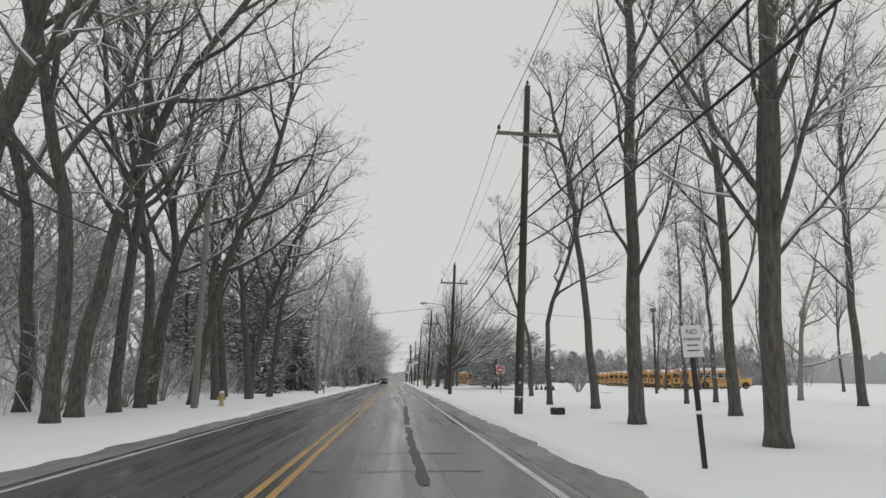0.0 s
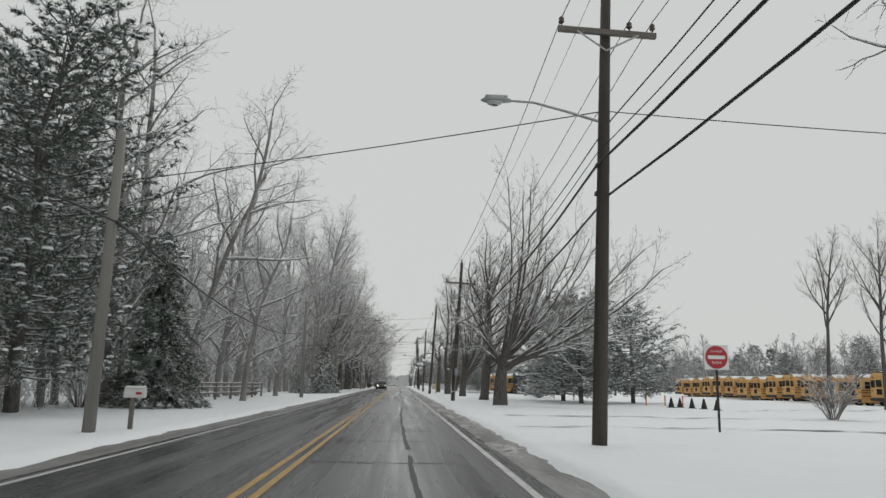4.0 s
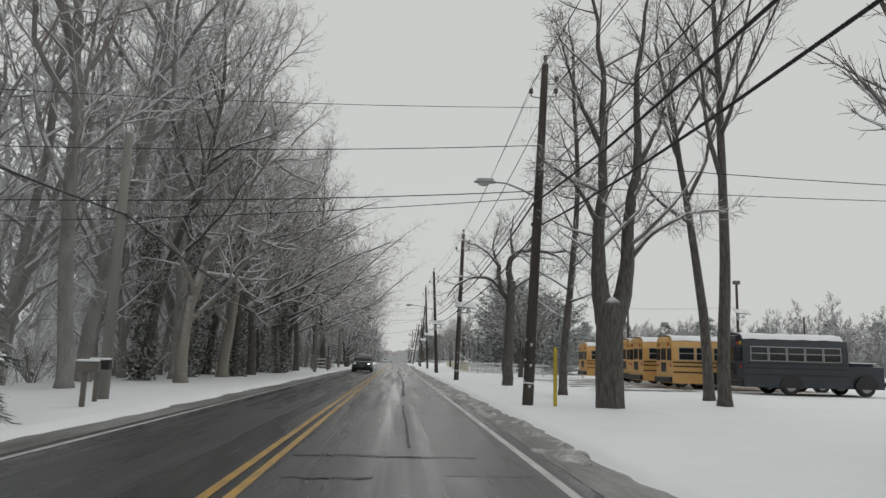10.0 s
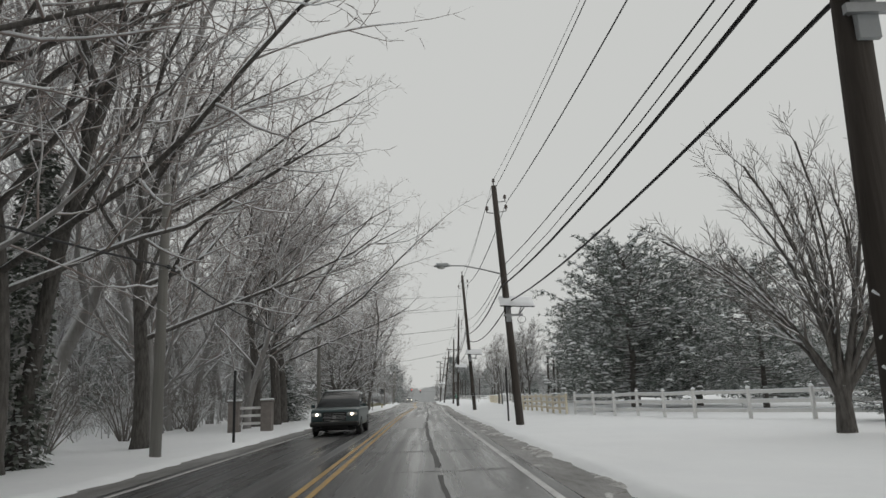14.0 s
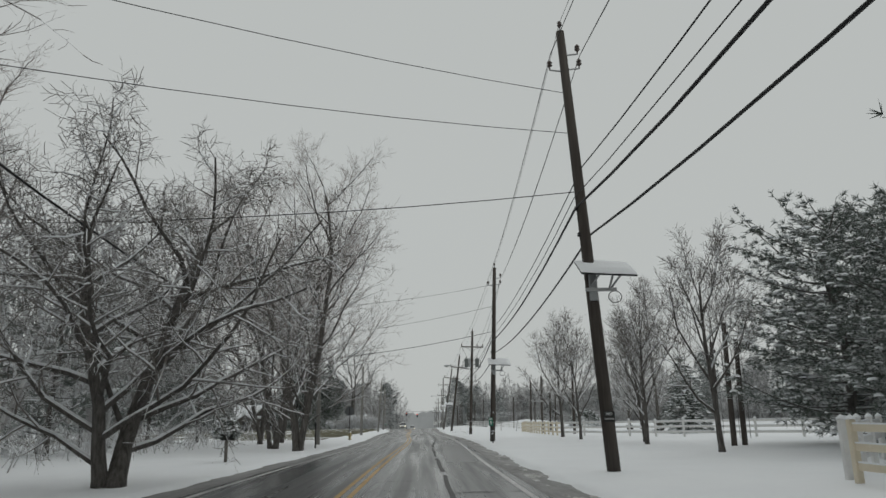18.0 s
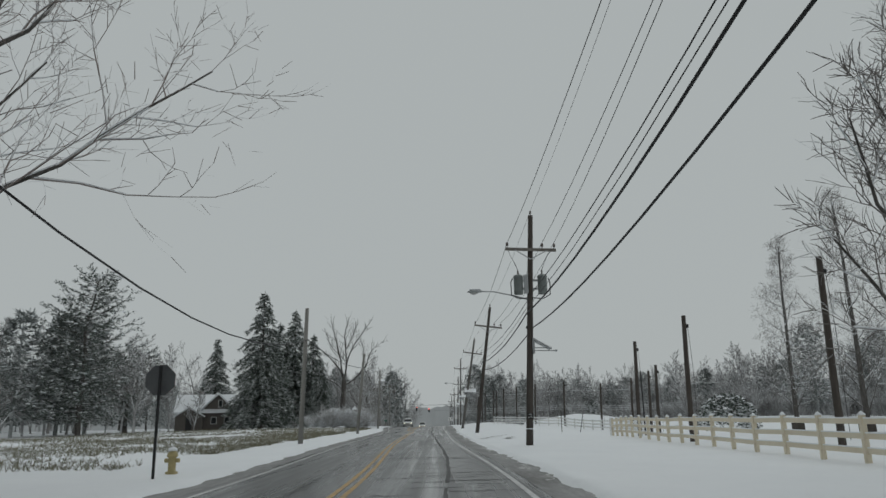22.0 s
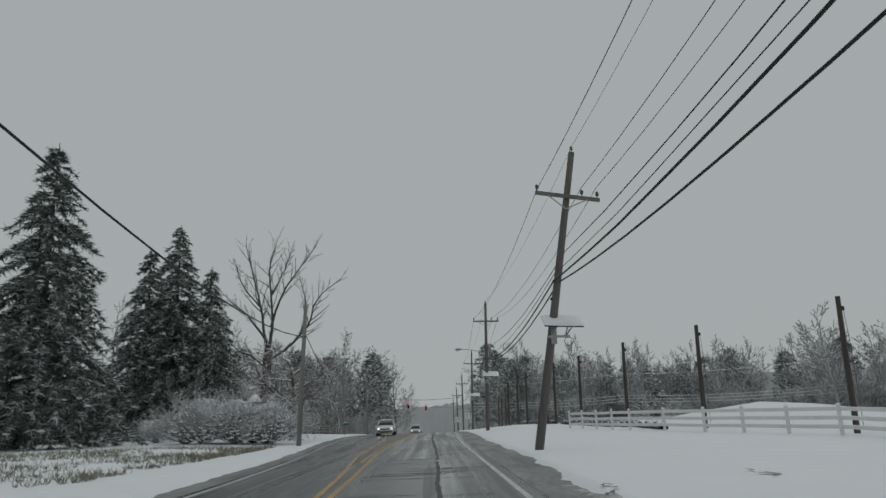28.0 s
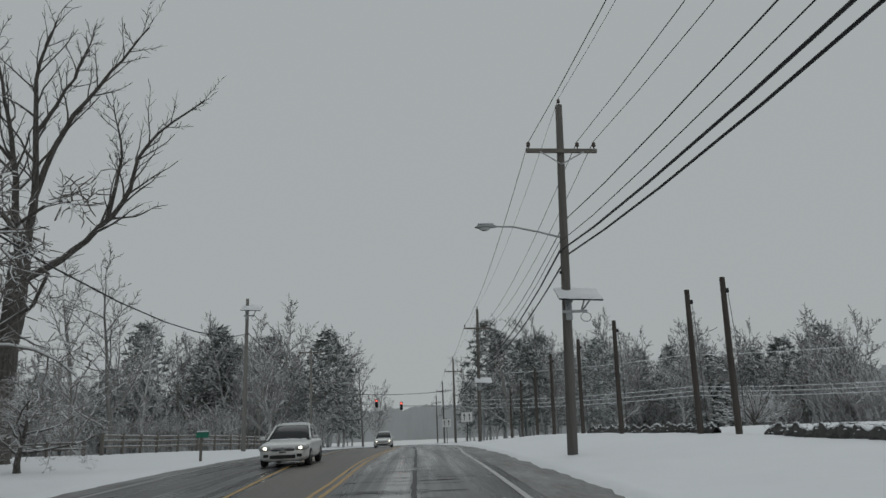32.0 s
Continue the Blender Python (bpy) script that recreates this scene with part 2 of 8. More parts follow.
        f = [(i * n + j, i * n + (j + 1) % n, i * n + n + (j + 1) % n, i * n + n + j) for i in range(k - 1) for j in range(n)]
        return self.add(v, f + [tuple(range(n - 1, -1, -1)), tuple(range((k - 1) * n, k * n))])

    def prism(self, outline, y0, y1):
        """An outline in x and z, drawn out along y."""
        n = len(outline)
        v = [(x, y0, z) for x, z in outline] + [(x, y1, z) for x, z in outline]
        return self.add(v, [tuple(range(n)), tuple(range(2 * n - 1, n - 1, -1))] + [(i, i + n, (i + 1) % n + n, (i + 1) % n) for i in range(n)])

    def move(self, m):
        self.v = [tuple(m @ Vector(p)) for p in self.v]
        return self

    def data(self, name, *mats):
        me = bpy.data.meshes.new(name)
        me.from_pydata(self.v, [], self.f)
        for m in mats:
            me.materials.append(m)
        if self.smooth:
            me.polygons.foreach_set("use_smooth", [True] * len(me.polygons))
        me.update()
        return me


def part(name, mesh, mat, parent=None, label=""):
    """One mesh object under a thing or a part."""
    data = mesh.data(name, mat) if isinstance(mesh, Mesh) else mesh
    ob = new(name, data)
    if parent is not None:
        ob.parent = parent
    return tagged(ob, label)


def thing(name, x, y, z, label, category, group="", turn=0.0, kind=""):
    """An empty at the base of a thing, for its parts."""
    ob = new(name)
    ob.empty_display_size = 0.2
    ob.matrix_world = pose(x, y, z, 0, 0, turn)
    return tagged(ob, label, category, group, kind)


def smooth(a, b, x):
    t = min(max((x - a) / (b - a), 0.0), 1.0)
    return t * t * (3 - 2 * t)


# ---------------------------------------------------------------- ground and road
NEAR, FAR = -40.0, 640.0


def bend(y):
    """The road swings gently to the field side and back."""
    return 0.7 * math.exp(-((y - 283) / (27 if y < 283 else 20)) ** 2)


def left_edge(y):
    return -5.75 + 0.3 * smooth(240, 270, y) - 2.8 * smooth(345, 400, y) + bend(y)


def right_edge(y):
    return 2.75 + bend(y) + (0.55 * smooth(335, 362, y) + 0.35 * smooth(372, 392, y)) * (1 - 0.3 * smooth(400, 440, y))


def road_height(y):
    """The road falls away beyond the crest."""
    return -0.5 * (0.0009 * max(0.0, y - 398) ** 2 if y < 430 else 0.9216 + 0.0576 * (y - 430))


def land(x, y):
    """Height of the snow."""
    n1 = noise.noise(Vector((x * 0.09, y * 0.09, 3.1)))
    n2 = noise.noise(Vector((x * 0.6, y * 0.6, 7.7)))
    n3 = noise.noise(Vector((x * 2.3, y * 2.3, 1.7)))
    rag = 0.16 * n2 + 0.13 * n3
    z = road_height(y)
    if x > 0:
        d = x - right_edge(y) + rag
        s = smooth(-0.12, 0.3, d)
        bank = (0.18 * smooth(352, 378, y) + 0.2 * smooth(380, 402, y)) * smooth(3.8, 10.5, x) * (1 - 0.5 * smooth(420, 470, y))
    else:
        d = left_edge(y) - x + rag
        s = smooth(-0.12, 0.35, d)
        bank = 0.25 * smooth(340, 380, y) * smooth(8, 16, -x)
    far = smooth(10, 60, abs(x))
    bank -= 0.36 * smooth(9, 17, x) * smooth(310, 324, y) * (1 - smooth(349, 362, y))
    bank += 1.4 * math.exp(-(((x - 23.5) / 6.5) ** 2 + ((y - 381) / 8) ** 2))
    return z + -0.09 + 0.2 * s + s * (0.05 * n2 + 0.02 * n3) + bank + far * (0.35 * n1)


def ground_sheet():
    fine = [2.0 + 0.14 * i for i in range(16)]
    xs = sorted([-4.6] + [-4.9 - 0.17 * i for i in range(24)] + [-9.4 - 0.8 * i for i in range(8)] + [-17 - 4 * i for i in range(8)] + [-60, -90, -140, -260, -600]
                + fine + [4.3 + 0.35 * i for i in range(10)] + [8 + 0.9 * i for i in range(8)] + [16 + 3.5 * i for i in range(10)] + [60, 90, 140, 260, 600])
    ys = [-300, -120, -60] + [-40 + 4 * i for i in range(16)] + [24 + 0.42 * i for i in range(970)] + [432 + 4 * i for i in range(52)] + [660, 720, 800, 1000, 1500]
    m = Mesh()
    nx = len(xs)
    m.v = [(x, y, land(x, y)) for y in ys for x in xs]
    m.f = [(j * nx + i, j * nx + i + 1, (j + 1) * nx + i + 1, (j + 1) * nx + i) for j in range(len(ys) - 1) for i in range(nx - 1)]
    m.smooth = True
    ob = new("ground", m.data("ground", snow))
    return tagged(ob, "snow-covered verges and fields with ragged slushy edges along the road", "snow ground", kind="structure")


ground_sheet()


def asphalt_material():
    """Wet, patched asphalt with drying wheel tracks and thin slush."""
    m = material("wet_asphalt", (0.042, 0.043, 0.045), 0.5, second=(0.078, 0.08, 0.082), scale=0.5, amount=0.8, bump=0.16, bump_scale=30.0, stretch=(1, 0.12, 1))
    nt = m.node_tree
    b = nt.nodes["Principled BSDF"]
    geo, sep = nt.nodes.new("ShaderNodeNewGeometry"), nt.nodes.new("ShaderNodeSeparateXYZ")
    nt.links.new(geo.outputs["Position"], sep.inputs[0])
    # film of water, uneven, longer along the road than across
    n = nt.nodes.new("ShaderNodeTexNoise")
    mp = nt.nodes.new("ShaderNodeMapping")
    mp.inputs["Scale"].default_value = (2.2, 0.05, 1)
    nt.links.new(geo.outputs["Position"], mp.inputs["Vector"])
    nt.links.new(mp.outputs["Vector"], n.inputs["Vector"])
    n.inputs["Scale"].default_value, n.inputs["Detail"].default_value = 1.0, 5
    wet = nt.nodes.new("ShaderNodeMapRange")
    wet.inputs["From Min"].default_value, wet.inputs["From Max"].default_value = 0.35, 0.65
    wet.inputs["To Min"].default_value, wet.inputs["To Max"].default_value = 0.14, 0.42
    nt.links.new(n.outputs["Fac"], wet.inputs["Value"])
    nt.links.new(wet.outputs["Result"], b.inputs["Roughness"])
    # salt and thin slush dulls the crown of the lane
    n2 = nt.nodes.new("ShaderNodeTexNoise")
    mp2 = nt.nodes.new("ShaderNodeMapping")
    mp2.inputs["Scale"].default_value = (3.8, 0.02, 1)
    nt.links.new(geo.outputs["Position"], mp2.inputs["Vector"])
    nt.links.new(mp2.outputs["Vector"], n2.inputs["Vector"])
    n2.inputs["Scale"].default_value, n2.inputs["Detail"].default_value = 1.0, 6
    sl = nt.nodes.new("ShaderNodeMapRange")
    sl.inputs["From Min"].default_value, sl.inputs["From Max"].default_value = 0.5, 0.85
    sl.inputs["To Max"].default_value = 0.3
    nt.links.new(n2.outputs["Fac"], sl.inputs["Value"])
    top = nt.nodes.new("ShaderNodeMix")
    top.data_type = "RGBA"
    nt.links.new(sl.outputs["Result"], top.inputs["Factor"])
    nt.links.new(nt.nodes[m["mix"]].outputs["Result"], top.inputs["A"])
    top.inputs["B"].default_value = (0.24, 0.245, 0.25, 1)
    nt.links.new(top.outputs["Result"], b.inputs["Base Color"])
    return m


asphalt = asphalt_material()
yellow_paint = material("worn_yellow_paint", (0.52, 0.3, 0.05), 0.5, second=(0.14, 0.11, 0.07), scale=1.6, amount=0.65, stretch=(3, 1, 1))
white_paint = material("worn_white_paint", (0.62, 0.62, 0.62), 0.55, second=(0.25, 0.25, 0.25), scale=1.3, amount=0.65, stretch=(3, 0.8, 1))
tar = material("tar_seal", (0.03, 0.03, 0.031), 0.6, second=(0.06, 0.06, 0.06), scale=1.2, amount=0.9, spec=0.3, stretch=(2, 0.4, 1))
slush = material("dirty_snow", (0.6, 0.6, 0.6), 0.7, second=(0.1, 0.092, 0.084), scale=3.1, amount=1.0, bump=0.8, bump_scale=18.0)


def strip(xa, xb, y0, y1, lift, step=4.0):
    """A ribbon on the road between two lines x = xa(y) and x = xb(y)."""
    m = Mesh()
    n = max(2, int((y1 - y0) / step) + 1)
    for i in range(n):
        y = y0 + (y1 - y0) * i / (n - 1)
        m.v += [(xa(y), y, road_height(y) + lift), (xb(y), y, road_height(y) + lift)]
    m.f = [(2 * i, 2 * i + 1, 2 * i + 3, 2 * i + 2) for i in range(n - 1)]
    return m


road = tagged(new("road", strip(lambda y: -11.5, lambda y: 6.0, NEAR, FAR, 0.0, 6.0).data("road", asphalt)), "wet two-lane asphalt road with slush along its edges", "road", kind="structure")


def yellow_left(y):
    return -1.78 + bend(y) - 1.15 * smooth(342, 369, y) - 1.3 * smooth(372, 408, y)


def yellow_right(y):
    return -1.78 + bend(y) - 0.5 * smooth(342, 366, y) + 0.55 * smooth(374, 393, y) + 0.7 * smooth(397, 424, y)


def white_right(y):
    return 1.8 + bend(y) + 0.53 * smooth(368, 402, y) + 0.6 * smooth(402, 421, y)


part("yellow_line", strip(lambda y: yellow_left(y) - 0.19, lambda y: yellow_left(y) - 0.08, NEAR, 470, 0.005), yellow_paint, road, "worn yellow centre line")
part("yellow_line", strip(lambda y: yellow_right(y) + 0.06, lambda y: yellow_right(y) + 0.17, NEAR, 470, 0.005), yellow_paint, road, "worn yellow centre line")
part("yellow_line", strip(lambda y: yellow_right(y) - 0.17, lambda y: yellow_right(y) - 0.07, 356, 470, 0.0055), yellow_paint, road, "worn yellow centre line")
part("edge_line", strip(lambda y: white_right(y) - 0.06, lambda y: white_right(y) + 0.06, NEAR, 470, 0.005), white_paint, road, "worn white edge line")
part("edge_line", strip(lambda y: left_edge(y) + 0.72, lambda y: left_edge(y) + 0.83, NEAR, 470, 0.005), white_paint, road, "worn white edge line")

shoulder_mud = material("muddy_shoulder", (0.1, 0.098, 0.094), 0.6, second=(0.3, 0.3, 0.3), scale=1.2, amount=0.9, bump=0.7, bump_scale=22.0, stretch=(1, 0.2, 1))
part("shoulder", strip(lambda y: white_right(y) + 0.3, lambda y: right_edge(y) + 0.55, NEAR, 470, 0.004), shoulder_mud, road, "muddy slush-covered shoulder")
part("shoulder", strip(lambda y: left_edge(y) - 0.5, lambda y: left_edge(y) + 0.55, NEAR, 470, 0.004), shoulder_mud, road, "muddy slush-covered shoulder")


pale_patch = material("worn_pale_asphalt", (0.078, 0.079, 0.08), 0.27, second=(0.048, 0.049, 0.05), scale=0.9, amount=0.9, bump=0.16, bump_scale=30.0, stretch=(1.5, 0.3, 1))
sanded = material("sandy_wet_asphalt", (0.115, 0.1, 0.082), 0.5, second=(0.06, 0.056, 0.05), scale=0.8, amount=0.9, bump=0.3, bump_scale=30.0, stretch=(1.5, 0.15, 1))
part("median", strip(lambda y: yellow_left(y) + 0.05, lambda y: yellow_right(y) - 0.05, 354, 470, 0.0035), sanded, road, "sandy strip between the yellow lines")
PR = random.Random(33)
y = 28.0
while y < 344:
    run = PR.uniform(9, 26)
    x0, x1 = PR.choice(((0.5, 1.6), (0.5, 1.6), (-1.35, 0.0), (-4.9, -2.3)))
    wob = PR.uniform(0, 6)
    part("asphalt_patch", strip(lambda q: x0 + bend(q) + 0.03 * math.sin(q * 0.5 + wob) + 0.02 * noise.noise(Vector((q * 1.5, wob, 0))), lambda q: x1 + bend(q) + 0.03 * math.sin(q * 0.4 + wob) + 0.02 * noise.noise(Vector((q * 1.5, wob, 3))), y, y + run, 0.003, 0.7), pale_patch, road, "worn patch in the asphalt")
    y += run * PR.uniform(1.2, 2.4)


def seam(y):
    """The sealed joint wanders along the lane."""
    return 0.24 + bend(y) * 0.6 + 0.1 * math.sin(y * 0.11) + 0.012 * math.sin(y * 0.9) + 0.55 * smooth(262, 300, y) * (1 - smooth(318, 350, y))


SR = random.Random(21)
y = 26.0
while y < 420:
    run = SR.uniform(5, 18)
    wid = SR.uniform(0.03, 0.06) if 86 < y < 152 else SR.uniform(0.1, 0.14) if y < 60 else SR.uniform(0.05, 0.09)
    part("joint_seal", strip(lambda q: seam(q) - wid * (0.75 + 0.55 * noise.noise(Vector((q * 0.9, 0, 1))) + 0.3 * noise.noise(Vector((q * 3.1, 4, 1)))), lambda q: seam(q) + wid * (0.75 + 0.55 * noise.noise(Vector((q * 0.9, 0, 5))) + 0.3 * noise.noise(Vector((q * 3.1, 4, 5)))), y, y + run, 0.007, 0.3), tar, road, "dark sealed joint in the asphalt")
    y += run + SR.uniform(0.2, 1.6) * (4 if 86 < y < 152 else 1)
for i in range(290):
    y = SR.uniform(30, 268) if i % 5 == 0 else SR.uniform(262, 408)
    x0 = SR.choice((-1.5, -1.4, -0.6, 0.3)) + bend(y)
    x1 = min(x0 + SR.uniform(0.8, 3.0), 1.75 + bend(y))
    crack = Mesh()
    for k in range(7):
        xx = x0 + (x1 - x0) * k / 6
        dy, w = SR.uniform(-0.07, 0.07), SR.uniform(0.008, 0.05)
        crack.v += [(xx, y + dy - w, road_height(y) + 0.009), (xx, y + dy + w, road_height(y) + 0.009)]
    crack.f = [(2 * k, 2 * k + 2, 2 * k + 3, 2 * k + 1) for k in range(6)]
    part("crack", crack, tar, road, "tar-filled cross crack")


def windrow(y0, y1, xa, xb, seed, high=0.1):
    """Heaps of dirty snow pushed to the roadside."""
    m = Mesh()
    ny, nx = int((y1 - y0) / 0.22), 10
    for j in range(ny + 1):
        for i in range(nx + 1):
            q = y0 + (y1 - y0) * j / ny
            x = xa + bend(q) + (xb - xa) * i / nx
            n = noise.noise(Vector((x * 1.9, q * 0.5, seed))) + 0.6 * noise.noise(Vector((x * 5.3, q * 2.4, seed))) - 0.2
            m.v.append((x, q, road_height(q) - 0.05 + max(-0.02, high * 1.6 * (n + 0.12) * math.sin(math.pi * i / nx)) + 0.045))
    m.f = [(j * (nx + 1) + i, j * (nx + 1) + i + 1, (j + 1) * (nx + 1) + i + 1, (j + 1) * (nx + 1) + i) for j in range(ny) for i in range(nx)]
    m.smooth = True
    return tagged(new("slush_windrow", m.data("slush_windrow", slush)), "broken ridge of dirty slush along the road edge", "slush", "slush ridges", kind="stuff")


windrow(84, 216, 2.05, 3.0, 1.3)
windrow(300, 346, 2.5, 3.7, 9.3, 0.09)
windrow(216, 300, 2.3, 3.1, 4.3, 0.06)

# ---------------------------------------------------------------- trees and shrubs


def turned(d, angle, spin):
    """d bent off its way by angle, to the side given by spin."""
    ref = Vector((0, 0, 1)) if abs(d.z) < 0.95 else Vector((1, 0, 0))
    a = d.cross(ref).normalized()
    b = a.cross(d)
    side = a * math.cos(spin) + b * math.sin(spin)
    return (d * math.cos(angle) + side * math.sin(angle)).normalized()


def flowing(course, r, gnarl, steps=4):
    """A smooth, slightly crooked course through a few points."""
    p = [Vector(c) for c in course]
    p = [p[0] * 2 - p[1]] + p + [p[-1] * 2 - p[-2]]
    pts = []
    for a, b, c, d in zip(p, p[1:], p[2:], p[3:]):
        for i in range(steps):
            t = i / steps
            q = 0.5 * (2 * b + (c - a) * t + (2 * a - 5 * b + 4 * c - d) * t * t + (3 * b - a - 3 * c + d) * t ** 3)
            pts.append(q + Vector((r.gauss(0, 1), r.gauss(0, 1), r.gauss(0, 1))) * gnarl * 0.4 * (b - c).length / steps * (len(pts) > 0))
    return pts + [p[-2]]


def fan(seed, n, steep, level, length, z0, r0, lean=0.0, deep=0.5):
    """Courses of limbs that fan out of a short trunk, from steep ones to nearly level ones."""
    r = random.Random(seed)
    trunk = [((0, 0, -0.2), (0.05 * lean, 0, z0 * 0.5), (0.3 * lean, 0, z0 * 1.12))]
    out = [(trunk[0], r0 * 1.3, r0 * 0.8)]
    for k in range(n):
        a = radians(steep + (level - steep) * (k + r.uniform(-0.3, 0.3)) / max(n - 1, 1))
        side = r.uniform(-1, 1) * deep
        long = length * r.uniform(0.75, 1.1)
        x0, z = 0.2 * lean + r.uniform(-0.1, 0.1), z0 * r.uniform(0.75, 1.05)
        bow = r.uniform(0.05, 0.16)
        course = [(x0, 0, z)]
        for f in (0.25, 0.5, 0.75, 1.0):
            up = a + bow * (2 * f - 1)
            course.append((x0 + long * f * math.cos(up), side * long * f ** 1.2, z + long * f * math.sin(up)))
        out.append((course, r0 * r.uniform(0.2, 0.36), 0.025))
    return out


def bare_tree(seed, height=14.0, girth=0.22, fork=0.35, limbs=8, angle=42, rise=0.25, lean=(0.0, 0.0), gnarl=0.12, reach=0.5, stems=1, depth=4, counts=(6, 5, 4), droop=0.0, twig_r=0.0065, pull=(0.0, 0.0, 0.0), limb_girth=0.5, child=(0.3, 0.56), seg=(0, 8, 5, 4, 2), given=(), taper=0.55, flare=0.0):
    """Branches of a leafless tree: points, radii and level of each."""
    r = random.Random(seed)
    out = []
    pull = Vector(pull)

    def branch(p, d, length, r0, level, r1=None):
        n = max(2, min(seg[level], int(length / (1.1, 0.8, 0.5, 0.3, 0.2)[level]) + 1)) if level else max(6, int(length / 1.3))
        n = min(n, seg[level]) if level else n
        pts, rad = [p.copy()], [r0]
        d = d.copy()
        end = r0 * (0.3 if level < 3 else 0.5) if r1 is None else r1
        for i in range(n):
            w = gnarl * (0.45 if level == 0 else 1.0 + 0.2 * level)
            d = (d + Vector((r.gauss(0, w), r.gauss(0, w), r.gauss(0, w * 0.6) + (rise if 0 < level < 4 else 0.02) * 0.35 - (droop * 0.3 if level > 1 else 0))) + pull * (0.12 if level in (1, 2) else 0)).normalized()
            p = p + d * length / n
            pts.append(p.copy())
            rad.append(r0 + (end - r0) * ((i + 1) / n) ** (0.8 if level else 1.0))
        out.append((pts, rad, level))
        if level < depth:
            sprout(pts, rad, length, level)

    def sprout(pts, rad, length, level):
        n = len(pts) - 1
        if level == 0:
            k, start = limbs, fork
        else:
            k, start = counts[min(level, len(counts)) - 1], 0.25
        for j in range(k):
            f = start + (1 - start) * ((j + r.random() * 0.8) / k) if j < k - 1 else 0.99
            x = f * n
            i = min(int(x), n - 1)
            q = pts[i].lerp(pts[i + 1], x - i)
            rr = rad[i] + (rad[i + 1] - rad[i]) * (x - i)
            dd = (pts[i + 1] - pts[i]).normalized()
            a = radians(angle * r.uniform(0.65, 1.3)) * (0.35 if j == k - 1 else 1.0)
            spin = j * 2.4 + r.uniform(-0.7, 0.7)
            if level == 0:
                size = height * reach * (1.05 - taper * (f - fork) / max(1 - fork, 0.1)) * r.uniform(0.75, 1.15)
                branch(q, (turned(dd, a, spin) + pull * r.uniform(0.35, 1.75)).normalized(), size, min(rr * 0.72, girth * limb_girth), 1)
            else:
                size = length * r.uniform(*child) * (1.15 - 0.55 * f)
                branch(q, turned(dd, a, spin), max(size, 0.3), max(min(rr * 0.62, 0.026 * max(size, 0.3)), twig_r), level + 1, None if level < 3 else twig_r * 0.6)

    for course, r0, r1 in given:
        pts = flowing(course, r, gnarl)
        k = len(pts) - 1
        rad = [r0 + (r1 - r0) * (i / k) ** 0.85 for i in range(k + 1)]
        low = pts[0].z < 0
        if low:
            end = (pts[-1] - pts[-2]).normalized()
            pts, rad = pts + [pts[-1] + end * rad[-1] * 0.5, pts[-1] + end * rad[-1] * 0.8], rad + [rad[-1] * 0.8, rad[-1] * 0.3]
        else:
            rad = [q * (1 + flare * (1 - i / k) ** 5) for i, q in enumerate(rad)]
        out.append((pts, rad, 0 if low else 1))
        if not low:
            sprout(pts, rad, sum((b - a).length for a, b in zip(pts, pts[1:])), 1)
    for s in range(0 if given else stems):
        base = Vector((0, 0, -0.15)) + Vector((math.cos(s * 2.1), math.sin(s * 2.1), 0)) * (0.16 * (stems > 1))
        d = Vector((lean[0] + (0.22 * math.cos(s * 2.1 + seed) if stems > 1 else 0), lean[1] + (0.22 * math.sin(s * 2.1 + seed) if stems > 1 else 0), 1)).normalized()
        branch(base, d, height * (1.0 if s == 0 else r.uniform(0.75, 0.95)), girth * (1 if s == 0 else 0.8), 0)
    return out


def ribbon(mesh, r, pts, rad):
    """A thin twig, flat, turned any way."""
    d = (pts[-1] - pts[0]).normalized()
    s = d.cross(Vector((r.gauss(0, 1), r.gauss(0, 1), r.gauss(0, 1)))).normalized()
    o = len(mesh.v)
    for p, q in zip(pts, rad):
        mesh.v += [tuple(p - s * q * 1.15), tuple(p + s * q * 1.15)]
    mesh.f += [(o + 2 * i, o + 2 * i + 1, o + 2 * i + 3, o + 2 * i + 2) for i in range(len(pts) - 1)]


def tree_meshes(branches, girth_flare=1.35, trunk_mat=None, twig_mat=None, split=2, flat=4, snow_to=3):
    """Meshes of a tree: its trunk with limbs, its crown, and the snow lying along the branches."""
    trunk, crown, lying = Mesh(), Mesh(), Mesh()
    last = max(level for _, _, level in branches)
    r = random.Random(len(branches))
    for pts, rad, level in branches:
        if 0 < level < snow_to:
            run, thick = [], []
            for a, b, q in list(zip(pts, pts[1:], rad)) + [(pts[-1], None, 0)]:
                if b is not None and abs((b - a).normalized().z) < 0.8 and r.random() < 0.88:
                    run.append(a + Vector((0, 0, q * 0.95 - min(q * 0.3, 0.02))))
                    thick.append(min(q * 0.75, 0.05) + 0.01)
                elif len(run) > 1:
                    lying.tube(run, thick, 4, False)
                    run, thick = [], []
                else:
                    run, thick = [], []
        if level == last or level >= flat:
            ribbon(crown, r, pts, rad)
            continue
        if level == 0:
            rad = [rad[0] * girth_flare, rad[0] * 1.02] + rad[1:]
            pts = [pts[0], pts[0].lerp(pts[1], 0.35)] + pts[1:]
        n = (9, 6, 4 if split == 2 else 3, 3, 3, 3)[level]
        (trunk if level < split else crown).tube(pts, rad, n, level == 0)
    trunk.smooth = crown.smooth = lying.smooth = True
    out = (trunk.data("trunk", trunk_mat or bark), crown.data("crown", twig_mat or twig))
    return out + (lying.data("snow", snow_cap),) if lying.f else out


